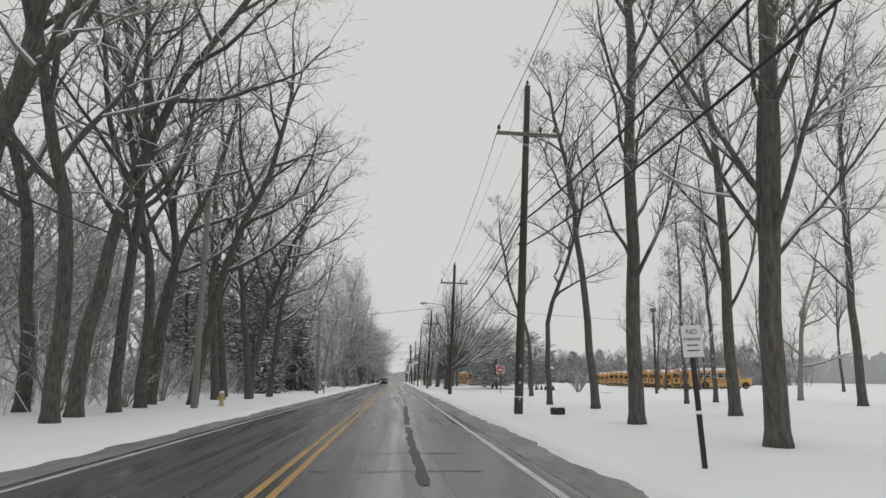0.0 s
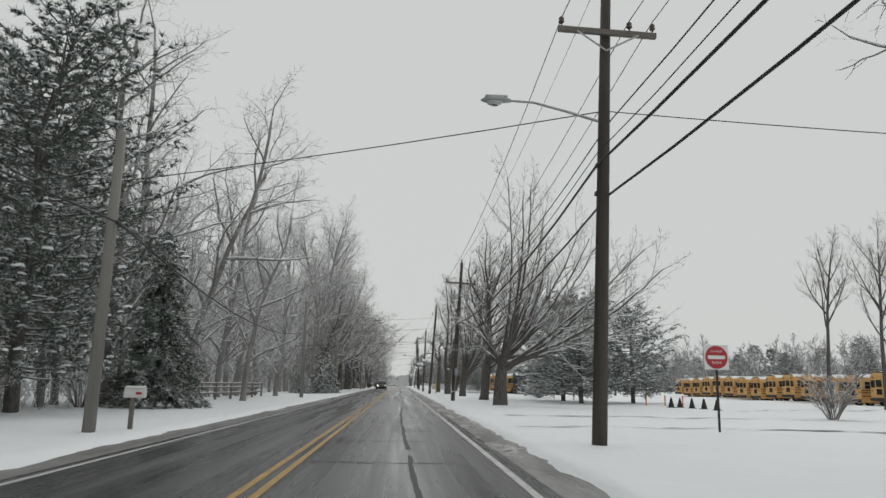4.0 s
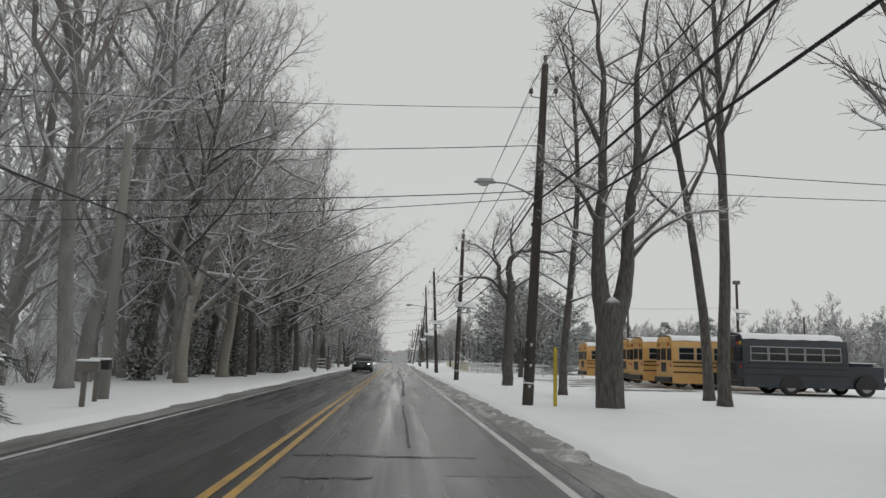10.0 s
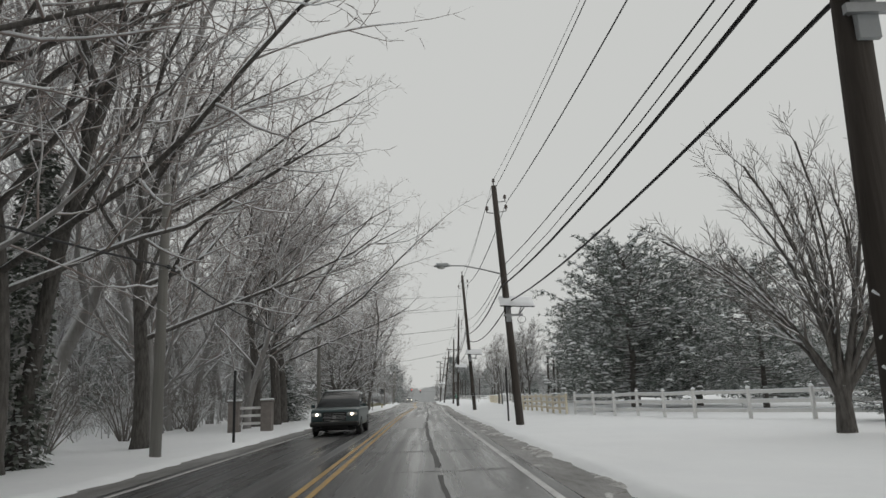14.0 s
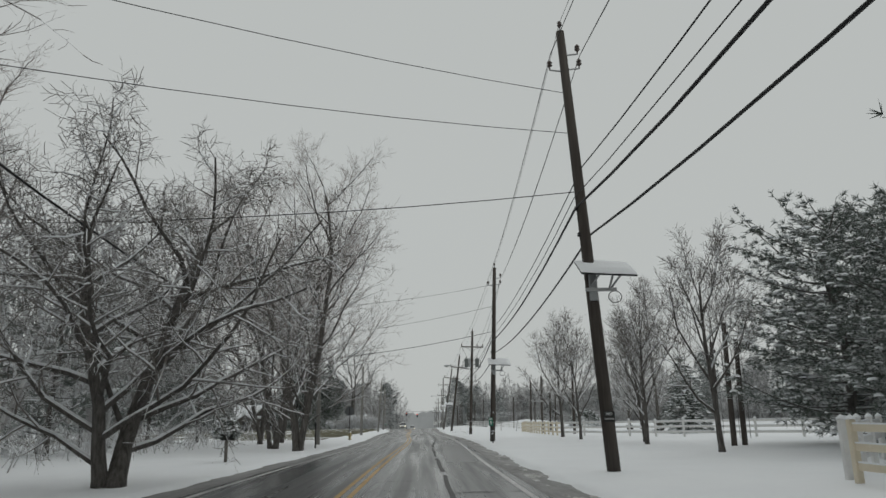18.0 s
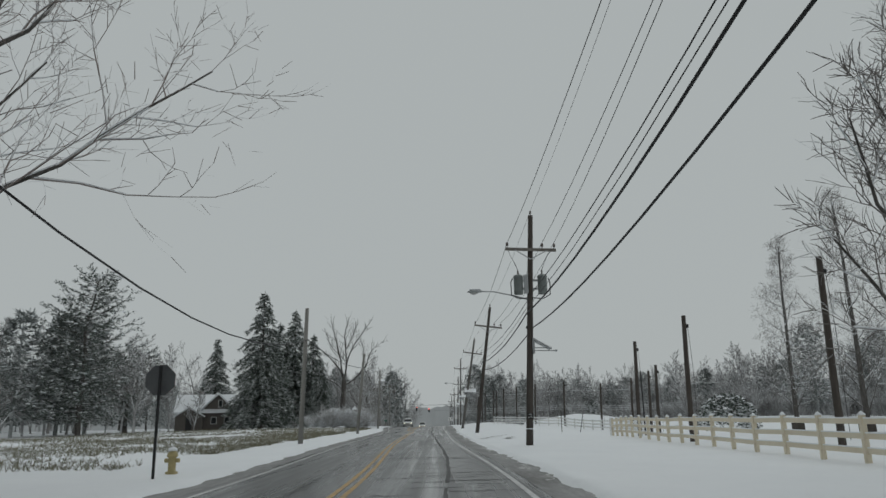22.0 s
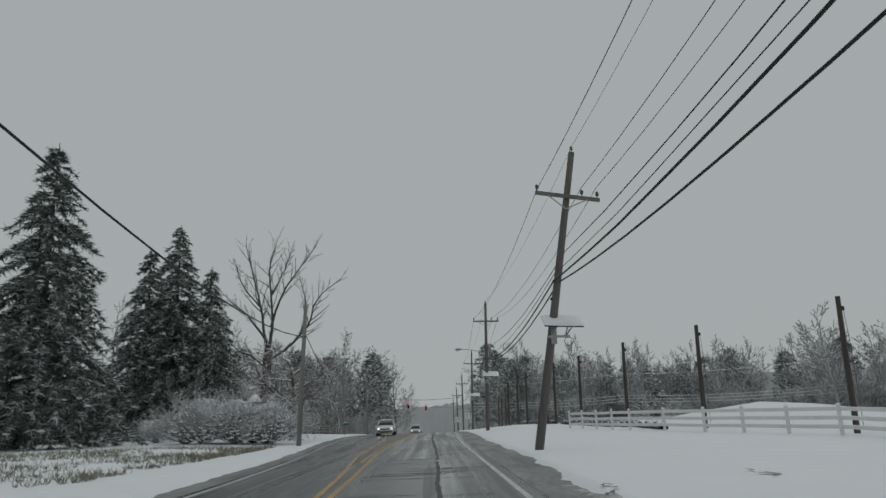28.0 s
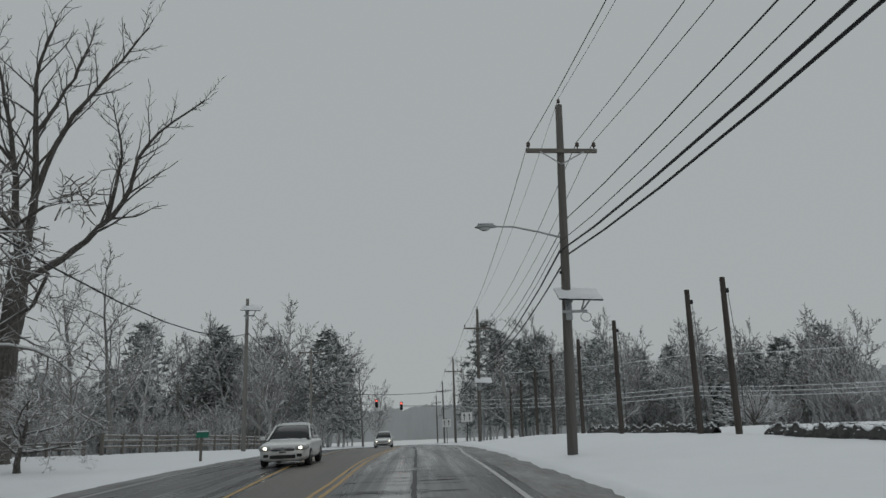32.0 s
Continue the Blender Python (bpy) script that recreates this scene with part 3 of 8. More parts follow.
def place_tree(meshes, name, x, y, label, size=1.0, turn=0.0, group="", category="tree", tall=1.0, tilt=(0, 0), sink=0.0):
    t = new(name)
    t.empty_display_size = 0.3
    t.matrix_world = pose(x, y, land(x, y) - sink, tilt[0], tilt[1], turn) @ Matrix.Diagonal((size, size, size * tall, 1))
    tagged(t, label, category, group)
    for me in meshes:
        ob = part(me.name.split(".")[0], me, None, t)
        if ob.name.startswith("snow"):
            tagged(ob, "snow lying along the branches", kind="stuff")
    return t


def blades(mesh, r, at, way, length, width, count, flat=0.4, fan=0.9):
    """A spray of narrow leaf blades."""
    for _ in range(count):
        d = (way + Vector((r.gauss(0, fan), r.gauss(0, fan), r.gauss(0, fan * flat)))).normalized()
        side = d.cross(Vector((r.gauss(0, 0.5), r.gauss(0, 0.5), 1))).normalized() * width * r.uniform(0.6, 1.2)
        tip = at + d * length * r.uniform(0.6, 1.2)
        mid = at.lerp(tip, 0.5)
        mesh.add([at, mid + side, tip, mid - side], [(0, 1, 2, 3)])


def needles(mesh, r, at, way, length, width, count, fan=0.9, flat=0.5):
    """A tuft of needles."""
    for _ in range(count):
        d = (way + Vector((r.gauss(0, fan), r.gauss(0, fan), r.gauss(0, fan * flat)))).normalized()
        side = d.cross(Vector((r.gauss(0, 1), r.gauss(0, 1), r.gauss(0, 1)))).normalized() * width * r.uniform(0.6, 1.2)
        mesh.add([at + side, at - side, at + d * length * r.uniform(0.6, 1.2)], [(0, 1, 2)])


def puff(mesh, r, c, size):
    """A small uneven cushion of snow."""
    ring = lambda k, rad, z: [c + Vector((rad * math.cos(a) * r.uniform(0.75, 1.25), rad * math.sin(a) * r.uniform(0.75, 1.25), z + r.uniform(-0.1, 0.1) * size)) for a in [6.2832 * i / k for i in range(k)]]
    v = ring(6, size, -0.12 * size) + ring(6, size * 0.75, 0.25 * size) + [c + Vector((0, 0, 0.42 * size))]
    mesh.add(v, [(i, (i + 1) % 6, 6 + (i + 1) % 6, 6 + i) for i in range(6)] + [(6 + i, 6 + (i + 1) % 6, 12) for i in range(6)])


def spruce_meshes(seed, height=14.0, spread=3.2, mat=None, whorls=26, per=7, clear=0.06, needle_len=0.5, droop=0.35, white=0.26, step=0.24, fine=0.065):
    """A conical conifer with hanging boughs."""
    r = random.Random(seed)
    trunk, crown, lying = Mesh(), Mesh(), Mesh()
    trunk.tube([(0, 0, -0.1), (0, 0, height * 0.5), (0, 0, height)], [height * 0.018, height * 0.01, 0.02], 7)
    for w in range(whorls):
        f = clear + (0.985 - clear) * (w + r.random() * 0.5) / whorls
        z0 = height * f
        reach = spread * (1 - f) ** 0.8 * r.uniform(0.8, 1.12) + 0.12
        for k in range(max(3, int(per * (1.15 - 0.5 * f)))):
            z0 = height * min(f + r.uniform(-0.6, 0.6) / whorls, 0.99)
            a = 2 * math.pi * (k + r.random() * 0.8) / per + w * 1.3
            length = reach * r.uniform(0.72, 1.12)
            out = Vector((math.cos(a), math.sin(a), 0))
            tip = Vector((0, 0, z0 - droop * length)) + out * length
            mid = Vector((0, 0, z0 - droop * 0.15 * length)) + out * length * 0.55
            crown.tube([(0, 0, z0), mid, tip], [0.03, 0.02, 0.008], 3, False)
            n = max(3, int(length / step))
            for i in range(n):
                t = 0.15 + 0.85 * (i + r.random()) / n
                p = (Vector((0, 0, z0)).lerp(mid, t / 0.55)) if t < 0.55 else mid.lerp(tip, (t - 0.55) / 0.45)
                needles(crown, r, p, out * 0.7 + Vector((0, 0, -0.4)), needle_len * (0.8 + 0.4 * (1 - f)), needle_len * fine, 11, 0.6, 0.6)
                if r.random() < white:
                    puff(lying, r, p + Vector((0, 0, 0.04)), max(needle_len, 0.3) * r.uniform(0.15, 0.42))
    lying.smooth = True
    return trunk.data("trunk", bark), crown.data("crown", mat or needle), lying.data("snow", snow_cap)


def pine_meshes(seed, height=11.0, spread=4.0, mat=None, boughs=70, clear=0.2, sprays=9, tuft=0.21, top=0.35, girth=0.2, per=9, wide=0.0115, white=0.5):
    """A broad pine: curved boughs with side sprays that end in soft plumes of needles."""
    r = random.Random(seed)
    trunk, crown, lying = Mesh(), Mesh(), Mesh()
    pts = [Vector((r.gauss(0, 0.05) * i, r.gauss(0, 0.05) * i, height * 0.95 * i / 6 - 0.1)) for i in range(7)]
    trunk.tube(pts, [girth * (1 - 0.13 * i) for i in range(7)], 8)
    for b in range(boughs):
        f = clear + (1 - clear) * (b + r.random()) / boughs
        i = min(int(f * 6), 5)
        p0 = pts[i].lerp(pts[i + 1], f * 6 - i)
        prof = math.sin(math.pi * min(1.0, (f - clear) / (1 - clear) * (1 - top) + top * 0.95)) ** 0.7
        length = spread * (0.22 + 0.78 * prof) * r.choice((0.55, 0.8, 0.95, 1.0, 1.12)) * r.uniform(0.85, 1.1)
        a = b * 2.4 + r.uniform(-0.5, 0.5)
        flat = Vector((math.cos(a), math.sin(a), 0))
        rise = r.uniform(-0.12, 0.2) + 0.55 * f * f
        q1 = p0 + flat * length * 0.5 + Vector((0, 0, rise * length * 0.3 - 0.05 * length))
        q2 = p0 + flat * length + Vector((0, 0, rise * length + 0.1 * length))
        bend = lambda t: p0 * (1 - t) ** 2 + q1 * 2 * t * (1 - t) + q2 * t * t
        trunk.tube([bend(k / 5) for k in range(6)], [0.055 * (1 - 0.16 * k) * (0.5 + 0.12 * length) for k in range(6)], 4, False)
        n = max(3, int(sprays * (0.35 + 0.65 * length / spread)))
        for k in range(n):
            t = 0.22 + 0.8 * (k + r.random()) / n
            c = bend(min(t, 1.0))
            turn = r.choice((-1, 1)) * r.uniform(0.3, 1.15) * (0.25 if k == n - 1 else 1)
            side = Vector((math.cos(a + turn), math.sin(a + turn), r.uniform(-0.5, 0.75)))
            reach = (0.3 + 0.2 * length) * r.uniform(0.5, 1.1) * (1.15 - 0.5 * t)
            crown.tube([c, c + side * reach], [0.012, 0.006], 3, False)
            m = max(2, int(reach / (tuft * 1.05)) + 1)
            for q in range(m):
                o = c + side * reach * (q + 0.7) / m + Vector((r.gauss(0, 0.05), r.gauss(0, 0.05), r.gauss(0.02, 0.04)))
                needles(crown, r, o, side + Vector((0, 0, 0.3)), tuft * r.uniform(0.8, 1.2), wide, per, 0.75, 1.0)
                if r.random() < white * 0.55:
                    puff(lying, r, o + Vector((0, 0, 0.05)), tuft * r.uniform(0.28, 0.75))
    lying.smooth = True
    return trunk.data("trunk", bark), crown.data("crown", mat or needle), lying.data("snow", snow_cap)


def shrub_meshes(seed, height=1.8, spread=1.6, stems=26, mat=None, white=0):
    """A round shrub of many thin stems."""
    r = random.Random(seed)
    m = Mesh()
    for s in range(stems):
        a, tilt = r.uniform(0, 6.28), r.uniform(0.1, 1.0) * (2.2 if white and s % 2 else 1)
        d = Vector((math.cos(a) * tilt, math.sin(a) * tilt, 1)).normalized()
        p = Vector((math.cos(a), math.sin(a), 0)) * 0.15
        length = height * r.uniform(0.7, 1.1)
        pts = [p]
        for i in range(4):
            d = (d + Vector((r.gauss(0, 0.12), r.gauss(0, 0.12), -0.02))).normalized()
            pts.append(pts[-1] + Vector((d.x * spread / height, d.y * spread / height, d.z)) * length / 4)
        m.tube(pts, [0.025, 0.022, 0.018, 0.013, 0.007], 3, False)
        for k in range(6):
            q = pts[1 + k % 4].lerp(pts[min(2 + k % 4, 4)], r.random())
            e = q + (d + Vector((r.gauss(0, 0.7), r.gauss(0, 0.7), r.gauss(0.1, 0.3)))).normalized() * length * 0.35
            m.tube([q, q.lerp(e, 0.5) + Vector((0, 0, 0.03)), e], [0.012, 0.01, 0.006], 3, False)
            for _ in range(2):
                g = q.lerp(e, r.uniform(0.4, 0.9))
                m.tube([g, g + Vector((r.gauss(0, 0.2), r.gauss(0, 0.2), r.uniform(0.0, 0.25)))], [0.008, 0.005], 3, False)
    if not white:
        return (m.data("crown", mat or twig),)
    lying = Mesh()
    for _ in range(white):
        a, b = r.uniform(0, 6.283), r.uniform(0.0, 1.5)
        c = Vector((spread * 0.66 * math.cos(a) * math.cos(b), spread * 0.66 * math.sin(a) * math.cos(b), height * (0.05 + 0.87 * math.sin(b)))) * r.uniform(0.75, 1.02)
        puff(lying, r, c, r.uniform(0.04, 0.11))
    lying.smooth = True
    return m.data("crown", mat or twig), lying.data("snow", snow_cap)


def ivy_mesh(seed, height=9.0, radius=0.32, count=1500):
    """A sleeve of ivy leaves round a trunk."""
    r = random.Random(seed)
    m = Mesh()
    for _ in range(count):
        a, z = r.uniform(0, 6.283), height * r.random() ** 1.15
        rr = radius * r.uniform(0.7, 1.9) * (1.1 - 0.4 * z / height)
        c = Vector((rr * math.cos(a), rr * math.sin(a), z))
        out = Vector((math.cos(a), math.sin(a), -0.5))
        blades(m, r, c, out, 0.2, 0.09, 1, 0.6, 0.5)
    return m.data("ivy", ivy_leaf)


# kinds of trees, each grown once
tall = [tree_meshes(bare_tree(11 + i, 19, 0.25, 0.34, 11, 50, 0.26, gnarl=0.15, reach=0.42, counts=(9, 6, 3), seg=(0, 8, 4, 3, 1)), flat=3) for i in range(3)]
lawn_tall = [tree_meshes(bare_tree(181 + i, 20, 0.24, 0.2, 18, 44, 0.3, gnarl=0.1, reach=0.24, counts=(9, 7, 4), seg=(0, 8, 4, 3, 1), limb_girth=0.32), flat=3) for i in range(2)]
crooked = [tree_meshes(bare_tree(21 + i, 18, 0.2, 0.4, 11, 42, 0.3, gnarl=0.22, reach=0.25, counts=(9, 7, 4), lean=(-0.03, 0)), flat=3) for i in range(2)]
wood_tree = [tree_meshes(bare_tree(31 + i, 17, 0.22, 0.1, 16, 54, 0.2, gnarl=0.15, reach=0.36, counts=(8, 5, 3), seg=(0, 6, 4, 2, 1)), trunk_mat=haze_snow_bark, twig_mat=haze_snow_twig, flat=3, snow_to=2) for i in range(3)]
far_tree = [tree_meshes(bare_tree(51 + i, 13, 0.18, 0.06, 15, 46, 0.22, gnarl=0.15, reach=0.44, depth=3, counts=(7, 6), twig_r=0.03, seg=(0, 5, 2, 1, 1)), trunk_mat=haze_snow_bark, twig_mat=haze_dusted_twig, snow_to=0) for i in range(4)]
spreading = [tree_meshes(bare_tree(71, gnarl=0.09, angle=40, rise=0.2, counts=(13, 6, 4), child=(0.18, 0.4), flare=0.5, given=fan(7, 18, 86, 15, 11.4, 2.8, 0.4, 0.6, 0.6) + [
    (((0.1, 0, 2.6), (-0.6, -0.1, 3.6), (-1.4, -0.1, 4.5), (-2.4, -0.1, 5.2), (-3.0, -0.2, 5.2)), 0.12, 0.025),
    (((0.1, 0, 2.7), (-0.7, 0.2, 4.0), (-1.6, 0.3, 5.5), (-2.5, 0.3, 7.2)), 0.12, 0.025),
    (((0.1, 0, 2.4), (-0.6, 0.3, 3.2), (-1.3, 0.8, 3.7), (-2.2, 1.2, 3.6)), 0.09, 0.02)]), snow_to=4, flat=4),
             tree_meshes(bare_tree(72, 11, 0.4, 0.2, 22, 54, 0.3, lean=(0.05, 0.0), gnarl=0.1, reach=0.8, counts=(11, 6, 4), pull=(0.32, -0.05, 0.12), limb_girth=0.27, child=(0.22, 0.46)))]
vase = [tree_meshes(bare_tree(81, gnarl=0.07, angle=34, rise=0.2, counts=(13, 6, 4), child=(0.16, 0.34), flare=0.9, given=fan(9, 17, 96, 38, 10.6, 2.1, 0.33, 0.5, 0.32)))]
split_tree = [tree_meshes(bare_tree(84, gnarl=0.1, angle=58, rise=0.2, counts=(15, 7, 4), child=(0.13, 0.3), flare=0.25, given=(
    (((0, 0, -0.2), (-0.02, 0, 1.4), (0, 0, 2.9)), 0.43, 0.4),
    (((-0.08, 0, 2.5), (-0.3, 0, 3.6), (-0.3, 0, 5.2), (-0.1, 0.1, 7.6), (-0.15, 0.1, 10.4), (-0.4, 0.3, 13.6)), 0.29, 0.04),
    (((0.1, 0, 2.5), (0.5, 0, 3.7), (0.6, 0, 5.4), (0.9, -0.1, 7.6), (0.9, -0.2, 10.2), (1.3, -0.3, 12.9)), 0.28, 0.04),
    (((0.55, 0, 4.3), (1.4, 0.2, 5.2), (2.6, 0.3, 5.9), (3.9, 0.3, 6.1)), 0.09, 0.02),
    (((-0.3, 0, 5.4), (-1.1, -0.2, 6.6), (-2.0, -0.3, 7.2)), 0.08, 0.02),
    (((0.85, -0.1, 7.2), (1.7, 0.2, 8.7), (2.4, 0.3, 10.6)), 0.09, 0.02),
    (((-0.12, 0.1, 7.8), (-0.9, 0.2, 9.6), (-1.5, 0.2, 11.6)), 0.09, 0.02))), flat=4)]
side_branched = [tree_meshes(bare_tree(85, 15, 0.17, 0.2, 24, 62, 0.16, gnarl=0.12, reach=0.22, counts=(8, 5, 4), limb_girth=0.24), flat=3)]
upright = [tree_meshes(bare_tree(88 + i, 17, 0.24, 0.45, 10, 36, 0.3, gnarl=0.06, reach=0.36, counts=(9, 6, 4)), flat=3) for i in range(2)]
overhang = [tree_meshes(bare_tree(86 + i, 12, 0.3, 0.3, 13, 55, 0.1, gnarl=0.13, reach=0.92, counts=(14, 8, 4), pull=(0.5, -0.1, 0.06), child=(0.2, 0.44), limb_girth=0.3), twig_mat=red_twig, flat=3) for i in range(2)]
small_round = [tree_meshes(bare_tree(91 + i, 5.6, 0.1, 0.2, 13, 42, 0.32, gnarl=0.12, reach=0.62, counts=(8, 6, 5), twig_r=0.007), flat=3) for i in range(3)]
gnarled = [tree_meshes(bare_tree(102, gnarl=0.14, angle=50, rise=0.12, counts=(10, 6, 4), child=(0.24, 0.5), given=(
    (((0, 0, -0.2), (0.05, 0, 2.2), (0.15, 0, 4.2), (0.2, 0, 5.6)), 0.31, 0.24),
    (((0.2, 0, 5.4), (0.05, 0, 6.4), (0.25, 0, 7.1), (0.9, -0.1, 7.4), (2.2, -0.2, 7.35), (3.4, -0.3, 7.4), (4.0, -0.4, 6.7)), 0.21, 0.04),
    (((0.1, 0, 4.6), (-0.45, 0.1, 5.4), (-0.5, 0.15, 6.6)), 0.2, 0.12),
    (((-0.5, 0.15, 6.4), (-0.8, 0.3, 7.6), (-0.4, 0.5, 9.2)), 0.09, 0.02),
    (((-0.4, 0.1, 5.3), (-1.1, -0.2, 5.75), (-2.0, -0.4, 5.75), (-2.9, -0.5, 5.3), (-3.4, -0.6, 4.6)), 0.11, 0.025),
    (((-0.5, 0.15, 6.5), (-1.3, 0.2, 7.4), (-2.5, 0.3, 7.9)), 0.08, 0.02),
    (((0.3, 0, 7.1), (0.2, 0.4, 8.2), (0.4, 0.7, 9.6)), 0.1, 0.02),
    (((0.9, 0, 7.4), (1.4, -0.3, 8.3), (1.7, -0.5, 9.4)), 0.08, 0.02),
    (((2.2, -0.2, 7.35), (2.9, -0.5, 6.9), (3.3, -0.7, 6.0)), 0.08, 0.02),
    (((0.25, 0, 5.2), (1.2, 0.3, 5.9), (2.6, 0.4, 6.2)), 0.1, 0.02))), snow_to=4, flat=4)]
white_limbed = [tree_meshes(bare_tree(111 + i, 18, 0.32, 0.14, 12, 60, 0.2, gnarl=0.2, reach=0.42, counts=(10, 6, 4)), trunk_mat=pale_bark, twig_mat=haze_snow_twig, flat=3) for i in range(2)]
weeping = tree_meshes(bare_tree(121, 7.0, 0.22, 0.1, 15, 62, 0.14, lean=(0.1, 0.0), gnarl=0.16, reach=0.95, counts=(12, 8, 5), stems=2, droop=0.2, child=(0.22, 0.44), limb_girth=0.34, twig_r=0.007), flat=3)
slender = [tree_meshes(bare_tree(131 + i, 14, 0.17, 0.06, 34, 60, 0.3, gnarl=0.07, reach=0.27, counts=(7, 5, 4), twig_r=0.007, limb_girth=0.2, taper=0.93), flat=3) for i in range(2)]
dead_tree = tree_meshes(bare_tree(143, gnarl=0.1, angle=40, rise=0.2, depth=3, counts=(20, 8), child=(0.12, 0.32), twig_r=0.016, given=(
    (((0, 0, -0.3), (0.1, 0, 5.0), (0.2, 0, 8.6)), 0.55, 0.42),
    (((0.2, 0, 8.4), (-0.6, 0.3, 12.5), (-1.6, 0.5, 16.5), (-2.6, 0.6, 20.5)), 0.2, 0.035),
    (((0.2, 0, 8.4), (0.7, -0.3, 12.0), (0.3, -0.5, 17.0), (1.0, -0.6, 20.0)), 0.22, 0.035),
    (((0.3, 0, 7.6), (2.3, 0.2, 9.0), (4.3, 0.2, 11.2), (5.3, 0, 13.9), (7.9, -0.2, 16.0)), 0.2, 0.035),
    (((0.5, -0.2, 11.0), (1.7, -0.4, 14.5), (3.6, -0.4, 17.4), (5.3, -0.6, 19.6)), 0.16, 0.03),
    (((0.1, 0, 9.5), (-1.9, -0.4, 12.3), (-3.9, -0.6, 14.0)), 0.16, 0.04),
    (((0.2, 0, 6.6), (-1.6, 0.3, 8.2), (-3.2, 0.4, 8.9), (-4.6, 0.4, 10.8)), 0.15, 0.03),
    (((-0.9, 0.4, 13.4), (-2.6, 0.2, 15.6), (-3.6, 0.1, 18.2)), 0.1, 0.025),
    (((0.5, -0.4, 14.4), (1.9, -0.3, 17.2), (2.6, -0.2, 19.6)), 0.1, 0.025),
    (((3.7, 0.2, 10.4), (4.0, 0.5, 13.6), (3.4, 0.6, 16.2)), 0.11, 0.025))), twig_mat=bark, snow_to=2)
leafy = [tree_meshes(bare_tree(151 + i, 15, 0.24, 0.12, 14, 42, 0.26, gnarl=0.14, reach=0.5, counts=(11, 6, 3), seg=(0, 7, 4, 3, 1), limb_girth=0.36), trunk_mat=haze_snow_bark, twig_mat=red_twig, flat=3, snow_to=2) for i in range(2)]
orchard = tree_meshes(bare_tree(161, 5.0, 0.24, 0.22, 10, 66, 0.14, gnarl=0.2, reach=0.95, counts=(11, 7, 5), twig_r=0.012), flat=3)
spruce = [spruce_meshes(201 + i, 20, 6.0, whorls=32, per=12, needle_len=0.6, droop=0.42, white=0.1, step=0.2, fine=0.085) for i in range(2)]
giant = [tree_meshes(bare_tree(171 + i, 24, 0.33, 0.22, 15, 44, 0.3, gnarl=0.13, reach=0.36, counts=(11, 7, 4), seg=(0, 8, 4, 3, 1), limb_girth=0.42), trunk_mat=haze_snow_bark, twig_mat=(red_twig, haze_snow_twig)[i], flat=3, snow_to=4) for i in range(2)]
field_oak = tree_meshes(bare_tree(175, 7.5, 0.45, 0.3, 15, 52, 0.28, gnarl=0.13, reach=0.95, counts=(9, 6, 4), limb_girth=0.4, twig_r=0.012), flat=3)
young_fir = [spruce_meshes(211 + i, 4.0, 1.7, None, 19, 11, 0.03, 0.2, 0.3, 0.34, 0.115, 0.075) for i in range(2)]
pine = [pine_meshes(221 + i, 9.0, 4.2, pine_needle, 104, 0.09, 15, 0.26, 0.33, 0.2, 14, 0.0185, 0.4) for i in range(2)]
tall_pine = [pine_meshes(231, 16.0, 4.8, needle, 130, 0.08, 14, 0.3, 0.25, 0.26, 14, 0.02, 0.3)]
hill_pine = [pine_meshes(241 + i, 12.0, 3.6, haze_snow_needle, 40, 0.1, 7, 0.65, 0.4, 0.16, 9, 0.06, 0.15) for i in range(2)]
shrub = [shrub_meshes(251 + i) for i in range(2)]
ornamental = tree_meshes(bare_tree(155, gnarl=0.08, angle=34, rise=0.22, counts=(11, 6, 4), child=(0.16, 0.34), flare=0.9, given=fan(5, 20, 124, 54, 5.5, 0.95, 0.2, 0.1, 0.36)), flat=3)
field_bush = tree_meshes(bare_tree(157, gnarl=0.08, angle=32, rise=0.1, counts=(10, 5), depth=3, child=(0.18, 0.36), twig_r=0.012, given=fan(11, 26, 168, 12, 4.3, 0.5, 0.2, 0.0, 0.5)), twig_mat=haze_snow_twig, flat=3)
roadside = [tree_meshes(bare_tree(156 + i, 15, 0.18, 0.1, 14, 42, 0.24, gnarl=0.14, reach=0.5, counts=(12, 7, 4), seg=(0, 8, 4, 3, 1), stems=2, limb_girth=0.36), twig_mat=red_twig, flat=3) for i in range(2)]
white_shrub = [shrub_meshes(261, 2.3, 2.6, 90, haze_snow_twig, 1100)]
thicket = [shrub_meshes(271 + i, 2.4, 2.0, 26, twig) for i in range(2)]
ivy = [ivy_mesh(281 + i, 9.0, 0.36, 2600) for i in range(2)]


def mass_tree(seed):
    """A far tree for a whole wood: flat twigs only."""
    m, r = Mesh(), random.Random(seed)
    for pts, rad, level in bare_tree(seed, 12, 0.18, 0.08, 18, 42, 0.26, gnarl=0.16, reach=0.4, depth=3, counts=(8, 6), twig_r=0.038, seg=(0, 3, 1, 1, 1)):
        if level:
            ribbon(m, r, pts, rad)
        else:
            m.tube(pts, rad, 5, False)
    return m


def mass_pine(seed):
    m, r = Mesh(), random.Random(seed)
    m.tube([(0, 0, 0), (0, 0, 12)], [0.18, 0.05], 4, False)
    for _ in range(420):
        f = 0.12 + 0.86 * r.random()
        a, reach = r.uniform(0, 6.283), 3.3 * (math.sin(math.pi * (0.25 + 0.72 * f)) ** 0.7) * r.random() ** 0.5
        needles(m, r, Vector((reach * math.cos(a), reach * math.sin(a), 12.6 * f)), Vector((0, 0, 0.2)), 0.75, 0.12, 5)
    return m


